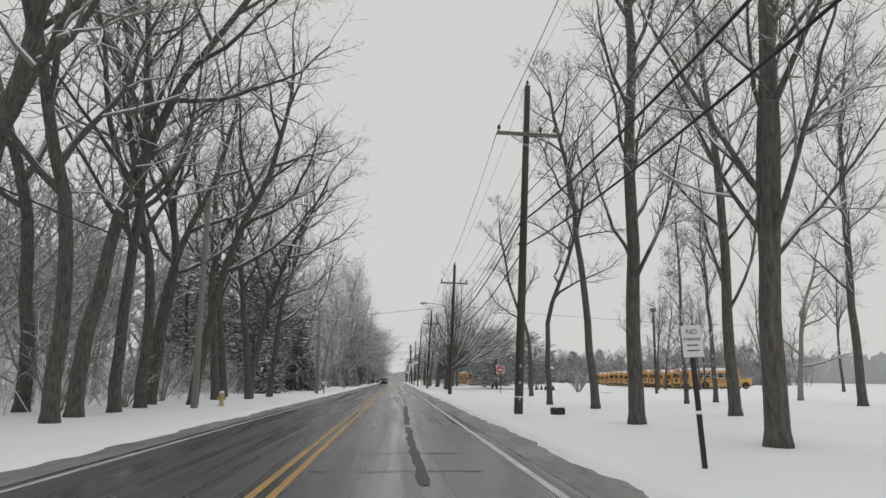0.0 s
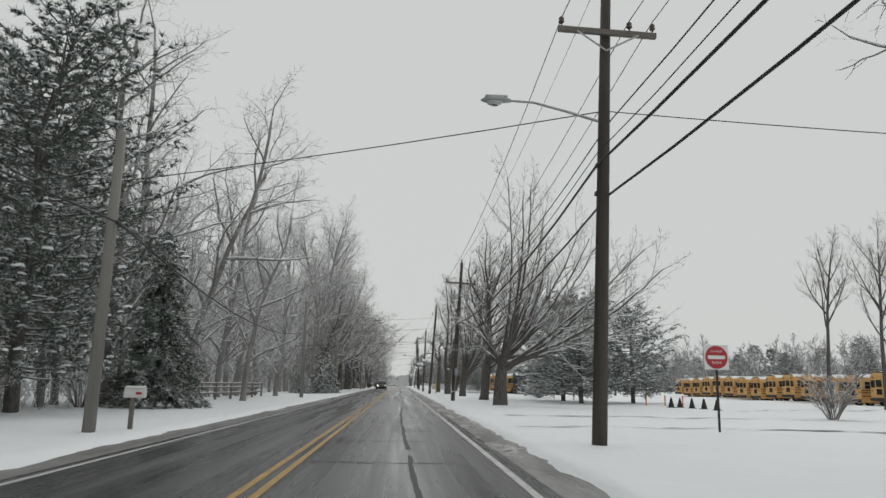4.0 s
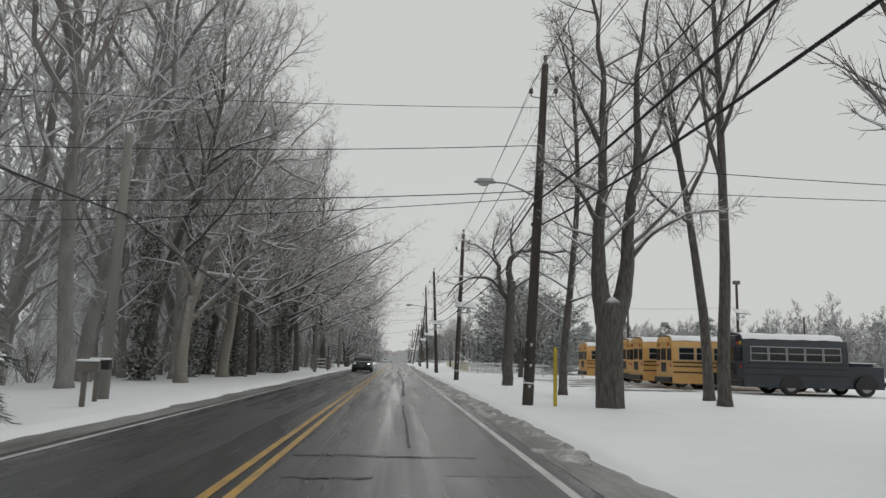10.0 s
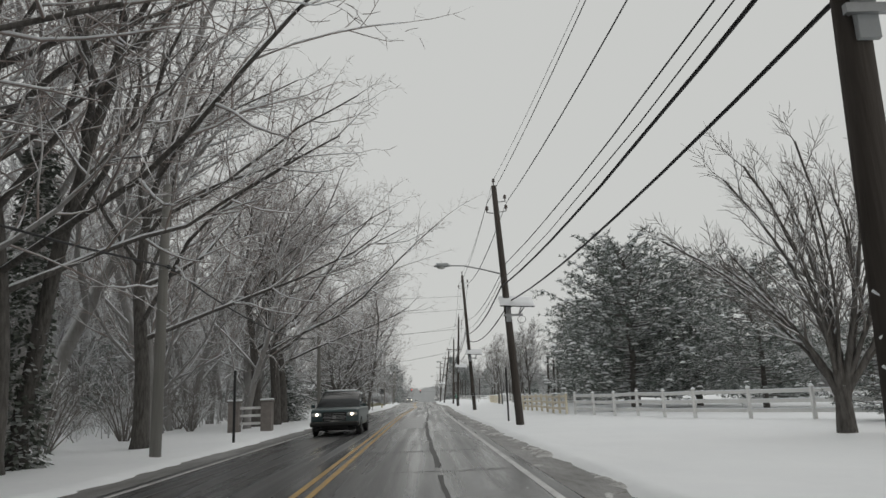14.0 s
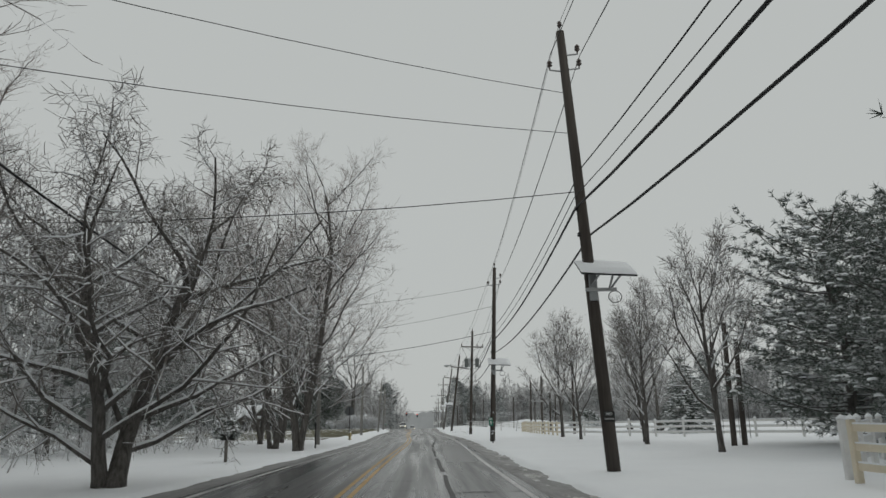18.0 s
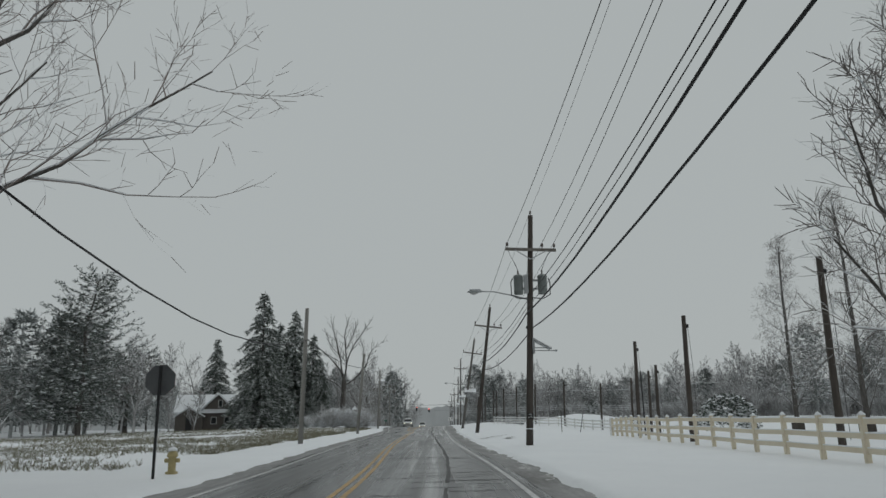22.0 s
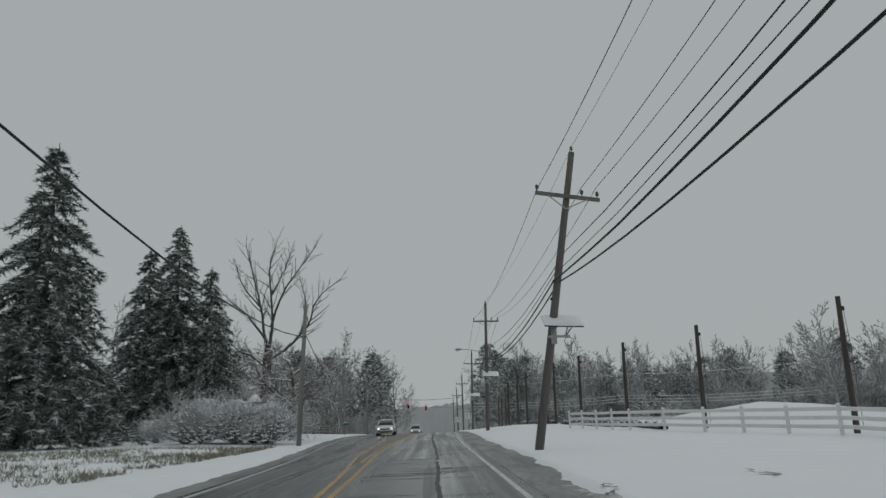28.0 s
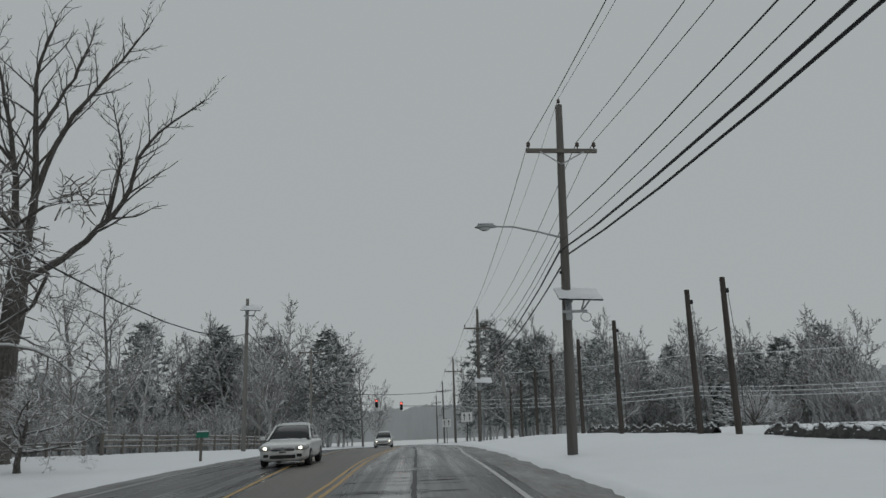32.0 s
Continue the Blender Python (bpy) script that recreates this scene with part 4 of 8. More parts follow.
def mass_brush(seed):
    """A low far thicket: flat twigs only."""
    m, r = Mesh(), random.Random(seed)
    for _ in range(70):
        a, d = r.uniform(0, 6.283), r.uniform(0, 1.6)
        p = Vector((d * math.cos(a), d * math.sin(a), 0))
        q = p + Vector((r.gauss(0, 0.7), r.gauss(0, 0.7), r.uniform(2.0, 4.8)))
        ribbon(m, r, [p, q], [0.05, 0.02])
        for _ in range(3):
            c = p.lerp(q, r.uniform(0.25, 0.95))
            ribbon(m, r, [c, c + Vector((r.gauss(0, 0.7), r.gauss(0, 0.7), r.uniform(0.2, 1.3)))], [0.035, 0.018])
    return m


mass_trees = [mass_tree(301 + i) for i in range(5)]
mass_pines = [mass_pine(311 + i) for i in range(3)]


def woods(name, spots, label, kinds, mat):
    """A far wood in one mesh, from spots (x, y, size)."""
    m, r = Mesh(), random.Random(len(spots))
    for k, (x, y, s) in enumerate(spots):
        a, b = math.cos(2.4 * k) * s, math.sin(2.4 * k) * s
        z, o, src = land(x, y), len(m.v), kinds[k % len(kinds)]
        t = s * r.uniform(0.9, 1.15)
        m.v.extend((x + a * p[0] - b * p[1], y + b * p[0] + a * p[1], z + t * p[2]) for p in src.v)
        m.f.extend(tuple(i + o for i in face) for face in src.f)
    return tagged(new(name, m.data(name, mat)), label, "woodland", kind="stuff")

# ---------------------------------------------------------------- utility poles and lines
# x, y of the base, x and y of the top, height, fittings
POLES = [
    (4.3, 14.0, 4.5, 14.0, 12.0, "arm"),
    (4.4, 51.4, 4.9, 51.0, 13.0, "arm tape"),
    (4.45, 86.3, 4.85, 86.2, 11.4, "arm lamp"),
    (4.25, 126.4, 4.75, 125.7, 10.9, "arm regulator box foot"),
    (3.9, 161.2, 4.6, 162.1, 11.3, "pins lamp low tape"),
    (3.92, 187.0, 4.2, 187.0, 9.9, "pins solar tape"),
    (3.95, 210.5, 3.4, 210.6, 10.2, "pins lamp solar"),
    (4.5, 244.0, 3.9, 244.0, 12.0, "pins solar sign"),
    (4.42, 272.6, 4.97, 272.6, 11.4, "pins solar tape"),
    (5.05, 301.6, 5.5, 300.8, 10.7, "arm transformer lamp sign side foot"),
    (4.35, 331.1, 5.7, 329.2, 10.7, "arm"),
    (4.1, 358.3, 5.8, 356.4, 10.85, "arm solar"),
    (5.2, 397.4, 5.5, 396.6, 11.6, "arm lamp solar drop"),
    (5.9, 435.0, 6.2, 435.0, 11.2, "arm solar"),
    (6.0, 470.0, 6.1, 470.0, 11.0, "arm"),
    (6.2, 506.0, 6.2, 506.0, 11.0, "arm"),
    (6.4, 545.0, 6.4, 545.0, 11.0, "arm"),
]
ARM_HALF = 1.2


def drop(p):
    """How far under the top a crossarm sits."""
    return {51.4: 2.1, 14.0: 1.8}.get(p[1], 1.7)


def on_pole(p, z):
    """The axis of a pole at height z above its foot."""
    x0, y0, x1, y1, h, _ = p
    f = z / h
    return Vector((x0 + (x1 - x0) * f, y0 + (y1 - y0) * f, land(x0, y0) + z))


def pin(m, x, y, z, s=1.0):
    return m.lathe([(0.02 * s, z), (0.02 * s, z + 0.1 * s), (0.055 * s, z + 0.1 * s), (0.075 * s, z + 0.13 * s), (0.05 * s, z + 0.17 * s), (0.07 * s, z + 0.2 * s), (0.045 * s, z + 0.25 * s), (0.02 * s, z + 0.27 * s)], x, y, 10)


plates = []


def utility_pole(p):
    x0, y0, x1, y1, h, kit = p
    z0 = land(x0, y0)
    words = "wooden utility pole with " + ("two grey transformers and a street lamp" if "transformer" in kit else "a crossarm and two line regulators" if "regulator" in kit else "a crossarm and a street lamp" if "arm lamp" in kit else "a crossarm" if "arm" in kit else "pin insulators and a street lamp" if "lamp" in kit else "pin insulators")
    t = thing("utility_pole", x0, y0, z0, words, "utility pole", "utility poles along the road")
    ax = lambda z: on_pole(p, z) - Vector((x0, y0, z0))
    shaft = Mesh().tube([ax(-0.3), ax(h * 0.35), ax(h * 0.7), ax(h)], [0.17, 0.155, 0.135, 0.115], 12)
    shaft.smooth = True
    part("shaft", shaft, lighter_pole_wood if p[1] > 350 else pole_wood, t)
    if "tape" in kit:
        for k in range(3):
            c = ax(0.55 + 0.62 * k)
            for s in (1, -1):
                m = Mesh().tube([c + Vector((-0.165, -0.03, -0.2 * s)), c + Vector((0, -0.178, 0)), c + Vector((0.165, -0.03, 0.2 * s))], 0.013, 5)
                part("snow_streak", m, snow_cap, t, "snow caught on bands round the foot")
        part("band", Mesh().tube([ax(0.62), ax(0.66)], 0.176, 12), snow_cap, t, "white band")
    if "foot" in kit:
        part("band", Mesh().tube([ax(0.72), ax(0.76)], 0.172, 12), snow_cap, t, "white band of snow")
    if "arm" in kit:
        c = ax(h - drop(p)) + Vector((0, -0.17, 0))
        tilt = (x1 - x0) / h
        d = Vector((1, 0, -tilt))
        part("crossarm", Mesh().beam(c - d * ARM_HALF, c + d * ARM_HALF, 0.11, 0.13, (0, 0, 1)), grey_wood, t, "grey wooden crossarm")
        for s in (-1, 1):
            part("brace", Mesh().beam(c + d * s * 0.75 + Vector((0, -0.07, -0.05)), ax(h - drop(p) - 0.45) + Vector((0, -0.13, 0)), 0.012, 0.045), steel, t, "flat steel brace")
        for o in (-ARM_HALF + 0.08, 0.55, ARM_HALF - 0.08):
            q = c + d * o
            m = pin(Mesh(), q.x, q.y, q.z + 0.06)
            m.smooth = True
            part("insulator", m, porcelain, t, "brown porcelain insulator")
        q = ax(h)
        m = pin(Mesh(), q.x, q.y, q.z, 0.9)
        part("insulator", m, porcelain, t, "brown porcelain insulator")
    if "sign" in kit:
        c = ax(1.3) + Vector((0, -0.18, 0))
        m = Mesh().box(c.x - 0.14, c.x + 0.14, c.y - 0.012, c.y, c.z - 0.13, c.z + 0.13, 0.004)
        plates.append((part("sign_plate", m, grey_paint, t, "small dark parking sign"), c))
    if "pins" in kit:
        q = ax(h)
        part("ridge_pin", Mesh().tube([q + Vector((0, 0, -0.5)), q + Vector((0, 0, 0.1))], 0.03, 6), steel, t, "steel ridge pin")
        part("insulator", pin(Mesh(), q.x, q.y, q.z + 0.08), porcelain, t, "brown porcelain insulator")
        for s, dz in ((-1, 1.25), (1, 1.2), (1, 0.75)):
            b = ax(h - dz)
            part("bracket", Mesh().tube([b, b + Vector((s * 0.42, 0, 0.05))], 0.025, 6), steel, t, "steel standoff bracket")
            part("insulator", pin(Mesh(), b.x + s * 0.42, b.y, b.z + 0.05, 1.1), porcelain, t, "brown porcelain insulator")
    if "lamp" in kit:
        street_lamp(t, ax, h - (0.8 if "low" in kit else 0.7 if "drop" in kit else 0.12 if "transformer" in kit else 0), 0.62 if "low" in kit else 1.0)
    if "transformer" in kit:
        for s in (-1, 1):
            c = ax(h - 3.35) + Vector((s * 0.57, -0.1, 0))
            m = Mesh().lathe([(0.2, c.z - 0.47), (0.22, c.z - 0.44), (0.22, c.z + 0.34), (0.24, c.z + 0.35), (0.24, c.z + 0.39), (0.17, c.z + 0.46), (0.05, c.z + 0.48)], c.x, c.y, 20)
            m.smooth = True
            can = part("transformer", m, can_paint, t, "grey cylindrical transformer can")
            b = Mesh().lathe([(0.035, c.z + 0.46), (0.05, c.z + 0.52), (0.03, c.z + 0.56), (0.05, c.z + 0.6), (0.025, c.z + 0.7)], c.x, c.y, 8)
            part("bushing", b, porcelain, can, "brown bushing")
            part("hanger", Mesh().beam(ax(h - 3.15), c + Vector((0, 0, 0.2)), 0.06, 0.1), steel, t, "steel hanger bracket")
            part("hanger", Mesh().beam(ax(h - 3.55), c + Vector((0, 0, -0.2)), 0.06, 0.1), steel, t, "steel hanger bracket")
            lead = [c + Vector((0, 0, 0.7)), c + Vector((s * 0.12, 0, 1.0)), c + Vector((s * 0.35, 0, 1.45)), ax(h - drop(p)) + Vector((s * 1.1, -0.17, 0.05))]
            part("lead", Mesh().tube(lead, 0.013, 5), cable_rubber, t, "thin black lead")
            loop = [c + Vector((s * 0.27, 0, 0.3)), c + Vector((s * 0.36, 0, 0.1)), c + Vector((s * 0.34, 0, -0.5)), c + Vector((0, 0, -0.68)), ax(h - 3.95)]
            part("lead", Mesh().tube(loop, 0.025, 5), cable_rubber, t, "thick black lead")
        part("cutout_box", Mesh().box(-0.32, -0.12, -0.28, -0.12, h - 3.8, h - 2.9, 0.02).move(Matrix.Translation((ax(h - 3.4).x, ax(h - 3.4).y, 0))), grey_paint, t, "grey control box")
    if "regulator" in kit:
        for s in (-1, 1):
            c = ax(h - 2.75) + Vector((s * 0.55, -0.15, 0))
            m = Mesh().box(c.x - 0.2, c.x + 0.2, c.y - 0.15, c.y + 0.15, c.z - 0.25, c.z + 0.25, 0.05)
            part("regulator", m, grey_paint, t, "pale grey line regulator housing")
            for o in (-0.1, 0.1):
                part("bushing", Mesh().lathe([(0.03, c.z + 0.25), (0.05, c.z + 0.3), (0.03, c.z + 0.36), (0.045, c.z + 0.4), (0.02, c.z + 0.46)], c.x + o, c.y, 8), porcelain, t, "brown bushing")
            part("lead", Mesh().tube([c + Vector((s * 0.1, 0, 0.46)), c + Vector((s * 0.2, 0, 0.9)), c + Vector((s * 0.4, 0, 1.3)), ax(h - drop(p)) + Vector((s * 1.0, -0.17, 0.05))], 0.012, 5), cable_rubber, t, "thin black lead")
            part("lead", Mesh().tube([c + Vector((-s * 0.1, 0, -0.25)), c + Vector((s * 0.05, 0, -0.5)), c + Vector((s * 0.25, 0, -0.35)), c + Vector((s * 0.2, 0, -0.1))], 0.016, 5), cable_rubber, t, "looped black lead")
        part("hanger", Mesh().beam(ax(h - 2.7) + Vector((-0.75, -0.15, 0)), ax(h - 2.7) + Vector((0.75, -0.15, 0)), 0.08, 0.08), steel, t, "steel mounting bar")
    if "box" in kit:
        b = ax(2.2)
        part("meter_box", Mesh().box(b.x - 0.02, b.x + 0.26, b.y - 0.36, b.y - 0.15, 2.0, 2.5, 0.02), grey_paint, t, "white meter box")
        part("conduit", Mesh().tube([ax(0) + Vector((0.08, -0.2, 0)), b + Vector((0.08, -0.2, 0))], 0.03, 6), steel, t, "steel conduit")
    for z in (h * 0.56, h * 0.5):
        b = ax(z)
        part("cable_clamp", Mesh().box(b.x - 0.19, b.x - 0.08, b.y - 0.06, b.y + 0.06, z - 0.05, z + 0.05, 0.01), dark_iron, t, "iron cable clamp")
    return t


def street_lamp(t, ax, h, reach=1.0):
    """A cobra-head lamp on a curved arm over the road."""
    b = ax(h - 3.95)
    pts = [b, b + Vector((-0.9 * reach, 0, 0.25)), b + Vector((-1.7 * reach, -0.05, 0.42)), b + Vector((-2.25 * reach, -0.05, 0.44))]
    part("lamp_arm", Mesh().tube(pts, [0.035, 0.033, 0.03, 0.028], 8), steel, t, "curved grey lamp arm")
    e = pts[-1]
    m = Mesh()
    for k, (dx, w, zt, zb) in enumerate(((0.0, 0.05, 0.04, -0.04), (-0.15, 0.11, 0.09, -0.05), (-0.4, 0.15, 0.1, -0.06), (-0.62, 0.12, 0.06, -0.05), (-0.72, 0.03, 0.0, -0.03))):
        m.v += [(e.x + dx, e.y + w * math.cos(a), e.z + (zt if math.sin(a) > 0 else -zb) * math.sin(a)) for a in [i * math.pi / 5 for i in range(10)]]
    m.f = [(k * 10 + i, k * 10 + (i + 1) % 10, k * 10 + 10 + (i + 1) % 10, k * 10 + 10 + i) for k in range(4) for i in range(10)] + [tuple(range(9, -1, -1)), tuple(range(40, 50))]
    m.smooth = True
    head = part("lamp_head", m, grey_paint, t, "grey cobra-head street lamp")
    lens = Mesh()
    lens.v = [(e.x - 0.4 + 0.2 * math.cos(a) * r, e.y + 0.12 * math.sin(a) * r, e.z - 0.045 - d) for r, d in ((1.0, 0.0), (0.85, 0.05), (0.5, 0.085)) for a in [i * math.pi / 6 for i in range(12)]]
    lens.f = [(k * 12 + i, k * 12 + 12 + i, k * 12 + 12 + (i + 1) % 12, k * 12 + (i + 1) % 12) for k in range(2) for i in range(12)] + [tuple(range(24, 36))]
    lens.smooth = True
    part("lens", lens, glass_lens, head, "cloudy glass lens")
    cap = Mesh().box(e.x - 0.62, e.x - 0.08, e.y - 0.09, e.y + 0.09, e.z + 0.075, e.z + 0.12, 0.03)
    part("snow_cap", cap, snow_cap, head, "thin cap of snow")


def solar_panel(p, z=4.75, turn=0.0):
    """A small panel on brackets at a pole, under a slab of snow."""
    b = on_pole(p, z)
    t = thing("solar_panel", b.x, b.y, b.z, "small pole-mounted solar panel on steel brackets under a slab of snow", "solar panel", "solar panels on the poles", turn)
    tip = pose(0.1, -0.62 if turn else -0.15, 0.2 if turn else 0.3, 36 if turn else 30, 3, 0)
    xa, xb = (-0.3, 0.4) if turn else (-0.45, 0.98)
    part("panel", Mesh().box(xa, xb, -0.5, 0.5, -0.025, 0.02, 0.008).move(tip), dark_iron, t, "dark panel in a thin frame")
    m = Mesh()
    r = random.Random(int(p[1]))
    nx, ny = 12, 7
    for j in range(ny):
        for i in range(nx):
            u, w = i / (nx - 1), j / (ny - 1)
            edge = min(u, 1 - u, w, 1 - w)
            m.v.append((xa - 0.01 + (xb - xa + 0.02) * u, -0.51 + 1.02 * w, 0.024 + 0.085 * smooth(-0.02, 0.14, edge) + r.uniform(0, 0.012)))
    m.f = [(j * nx + i, j * nx + i + 1, j * nx + nx + i + 1, j * nx + nx + i) for j in range(ny - 1) for i in range(nx - 1)]
    m.smooth = True
    part("snow_slab", m.move(tip), snow_cap, t, "thick slab of settled snow")
    for s in (-0.1, 0.45):
        part("strut", Mesh().beam((s, -0.1, -0.28), tip @ Vector((s + 0.15, -0.35, -0.03)), 0.04, 0.04), steel, t, "steel strut")
        part("strut", Mesh().beam((s, -0.05, -0.28), tip @ Vector((s + 0.15, 0.3, -0.03)), 0.04, 0.04), steel, t, "steel strut")
    part("mount", Mesh().box(-0.09, 0.12, -0.2, -0.14, -0.55, 0.2, 0.01), grey_paint, t, "pale mounting plate")
    part("rail", Mesh().beam((-0.2, -0.22, -0.28), (0.6, -0.22, -0.28), 0.06, 0.09), steel, t, "steel rail")
    ring = [(0.55 + 0.17 * math.cos(a), -0.22, -0.47 + 0.15 * math.sin(a)) for a in [i * math.pi / 8 for i in range(17)]]
    part("cable_loop", Mesh().tube(ring, 0.01, 4), cable_rubber, t, "coil of black cable")
    return t


def side_panel(p, z):
    """A panel held out sideways from a pole, seen along its edge, sloping down towards the field."""
    b = on_pole(p, z)
    t = thing("solar_panel", b.x, b.y, b.z, "small solar panel on steel arms, sloping away from the pole", "solar panel", "solar panels on the poles")
    tip = pose(0.53, -0.1, 0.12, 0, 30, 0) @ Matrix.Diagonal((0.88, 0.88, 1, 1))
    part("panel", Mesh().box(-0.52, 0.52, -0.36, 0.36, -0.02, 0.02, 0.008).move(tip), grey_paint, t, "panel with a grey back in a thin frame")
    part("frame_rail", Mesh().box(-0.54, 0.54, -0.38, -0.345, -0.035, 0.03, 0.006).move(tip), steel, t, "pale frame rail")
    part("snow_slab", Mesh().box(-0.5, 0.5, -0.34, 0.34, 0.022, 0.055, 0.015).move(tip), snow_cap, t, "thin slab of settled snow")
    part("mount", Mesh().box(0.1, 0.2, -0.2, 0.05, -0.32, 0.42, 0.01), steel, t, "steel mounting plate")
    for dz, reach in ((-0.04, 0.98), (-0.17, 1.12)):
        part("strut", Mesh().beam((0.12, -0.2, dz), (reach, -0.2, dz - 0.02), 0.05, 0.04), steel, t, "steel arm")
    part("cable_end", Mesh().box(1.08, 1.24, -0.24, -0.16, -0.23, -0.15, 0.02), grey_paint, t, "small connector box")
    return t


for p in POLES:
    utility_pole(p)
    if "solar" in p[5]:
        solar_panel(p, 4.3 if p[1] == 358.3 else 4.75)
    if "side" in p[5]:
        side_panel(p, 4.42)


def line(name, pts, r, mat, label, sag=0.45, n=9, wobble=0.0, group="overhead lines"):
    """One wire hung from point to point."""
    m, path = Mesh(), []
    rr = random.Random(len(pts) + int(r * 1e4))
    for k, (a, b) in enumerate(zip(pts, pts[1:])):
        s = (sag[k] if isinstance(sag, list) else sag) * ((b - a).length / 33.0) ** 2
        for i in range(n):
            f = i / n
            path.append(a.lerp(b, f) + Vector((0, 0, -4 * s * f * (1 - f) + rr.uniform(-wobble, wobble))))
    path.append(pts[-1])
    m.tube(path, r, 6)
    m.smooth = True
    return tagged(new(name, m.data(name, mat)), label, "overhead wire", group)


def along(dx, dz, share=None, dy=0.0):
    """A point beside each pole: dx to the side, dz under its top, or at a share of its height."""
    out = []
    for p in POLES:
        z = p[4] * share if share else p[4] - dz
        out.append(on_pole(p, z) + Vector((dx, dy, 0)))
    return out


ends = lambda dx: [on_pole(p, p[4] - (drop(p) if "arm" in p[5] else 1.15)) + Vector(((dx if "arm" in p[5] else 0.42 * (1 if dx > 0 else -1)), -0.17, 0.32)) for p in POLES]
line("power_line", along(0, -0.25), 0.007, wire_metal, "thin bare wire along the pole tops", 0.5)
line("power_line", ends(-1.12), 0.011, cable_rubber, "black power line on the road side of the crossarms", 0.55)
line("power_line", ends(0.55), 0.011, cable_rubber, "black power line on the field side of the crossarms", 0.55)
line("power_line", ends(1.12), 0.011, cable_rubber, "black power line at the outer crossarm ends", 0.6)
line("service_cable", along(0.16, 0, 0.66), 0.016, cable_rubber, "twisted black service cable under the crossarms", 0.5, wobble=0.015)
line("communication_cable", along(-0.16, 0, 0.56), 0.032, cable_rubber, "thick lashed black communication cable", 0.6, wobble=0.02)
line("communication_cable", along(-0.16, 0, 0.585), 0.012, cable_rubber, "thin black communication cable", 0.5, wobble=0.02)
lowest = [q + Vector((0, 0, 0.62 if q.y > 350 else 0)) for q in along(0.16, 0, 0.5)]
line("communication_cable", lowest, 0.03, cable_rubber, "thick black communication cable hung lowest", 0.6)

# ---------------------------------------------------------------- more materials
yellow_bus = material("school_bus_yellow", (0.68, 0.4, 0.14), 0.45, second=(0.58, 0.36, 0.16), scale=1.5, amount=0.5)
dark_wood = material("dark_wet_boards", (0.05, 0.043, 0.037), 0.8, second=(0.09, 0.08, 0.07), scale=5.0, stretch=(1, 1, 0.3))
dark_net = material("wet_dark_netting", (0.05, 0.05, 0.048), 0.9, second=(0.11, 0.105, 0.1), scale=6.0)
pale_frame = material("weathered_aluminium_frame", (0.5, 0.47, 0.4), 0.5, 0.3, second=(0.38, 0.36, 0.32), scale=3.0)
navy = material("navy_enamel", (0.022, 0.03, 0.042), 0.4, second=(0.04, 0.05, 0.06), scale=1.5)
black_trim = material("black_trim", (0.018, 0.018, 0.018), 0.5, scale=6.0)
tyre_rubber = material("tyre_rubber", (0.02, 0.02, 0.02), 0.85, second=(0.06, 0.06, 0.06), scale=6.0)
dark_glass = material("dark_glass", (0.022, 0.025, 0.028), 0.08, scale=2.0, amount=0.2)
white_vinyl = material("white_vinyl", (0.76, 0.76, 0.75), 0.5, second=(0.6, 0.6, 0.58), scale=2.0, amount=0.5)
cream_vinyl = material("cream_vinyl", (0.72, 0.66, 0.52), 0.5, second=(0.6, 0.5, 0.36), scale=2.0, amount=0.5)
white_sheet = material("white_sign_sheet", (0.74, 0.74, 0.73), 0.45, scale=3.0, amount=0.15)
red_sheet = material("red_sign_sheet", (0.42, 0.03, 0.035), 0.45, scale=3.0, amount=0.25)
green_sheet = material("green_sign_sheet", (0.02, 0.19, 0.12), 0.45, scale=3.0, amount=0.25)
sign_back = material("sign_back", (0.13, 0.135, 0.14), 0.6, 0.3, scale=4.0)
yellow_plastic = material("yellow_plastic", (0.6, 0.45, 0.04), 0.5, scale=4.0)
orange_plastic = material("orange_plastic", (0.65, 0.12, 0.05), 0.5, scale=4.0)
hydrant_paint = material("pale_yellow_paint", (0.5, 0.42, 0.2), 0.5, scale=6.0)
grey_stone = material("grey_stone", (0.26, 0.235, 0.22), 0.9, second=(0.15, 0.13, 0.12), scale=5.0, bump=0.4, bump_scale=30.0)
brown_siding = material("grey_brown_siding", (0.125, 0.112, 0.1), 0.8, second=(0.09, 0.082, 0.074), scale=2.0)
white_car = material("white_car_paint", (0.8, 0.81, 0.81), 0.25, second=(0.55, 0.55, 0.54), scale=1.2, amount=0.5)
dark_car = material("dark_blue_grey_car_paint", (0.03, 0.055, 0.06), 0.28, second=(0.05, 0.08, 0.085), scale=1.5)
dry_grass = snowy(material("dry_grass", (0.2, 0.188, 0.13), 0.9, second=(0.145, 0.142, 0.1), scale=1.2), 0.85, 1.0, 0.8, 0.3)


def glow(name, color, strength):
    m = bpy.data.materials.new(name)
    m.use_nodes = True
    b = m.node_tree.nodes["Principled BSDF"]
    b.inputs["Base Color"].default_value = (*color, 1)
    b.inputs["Emission Color"].default_value = (*color, 1)
    b.inputs["Emission Strength"].default_value = strength
    return m


headlight_glow = glow("lit_headlight", (1.0, 0.87, 0.66), 7.0)
red_signal = glow("lit_red_signal", (1.0, 0.12, 0.08), 4.0)

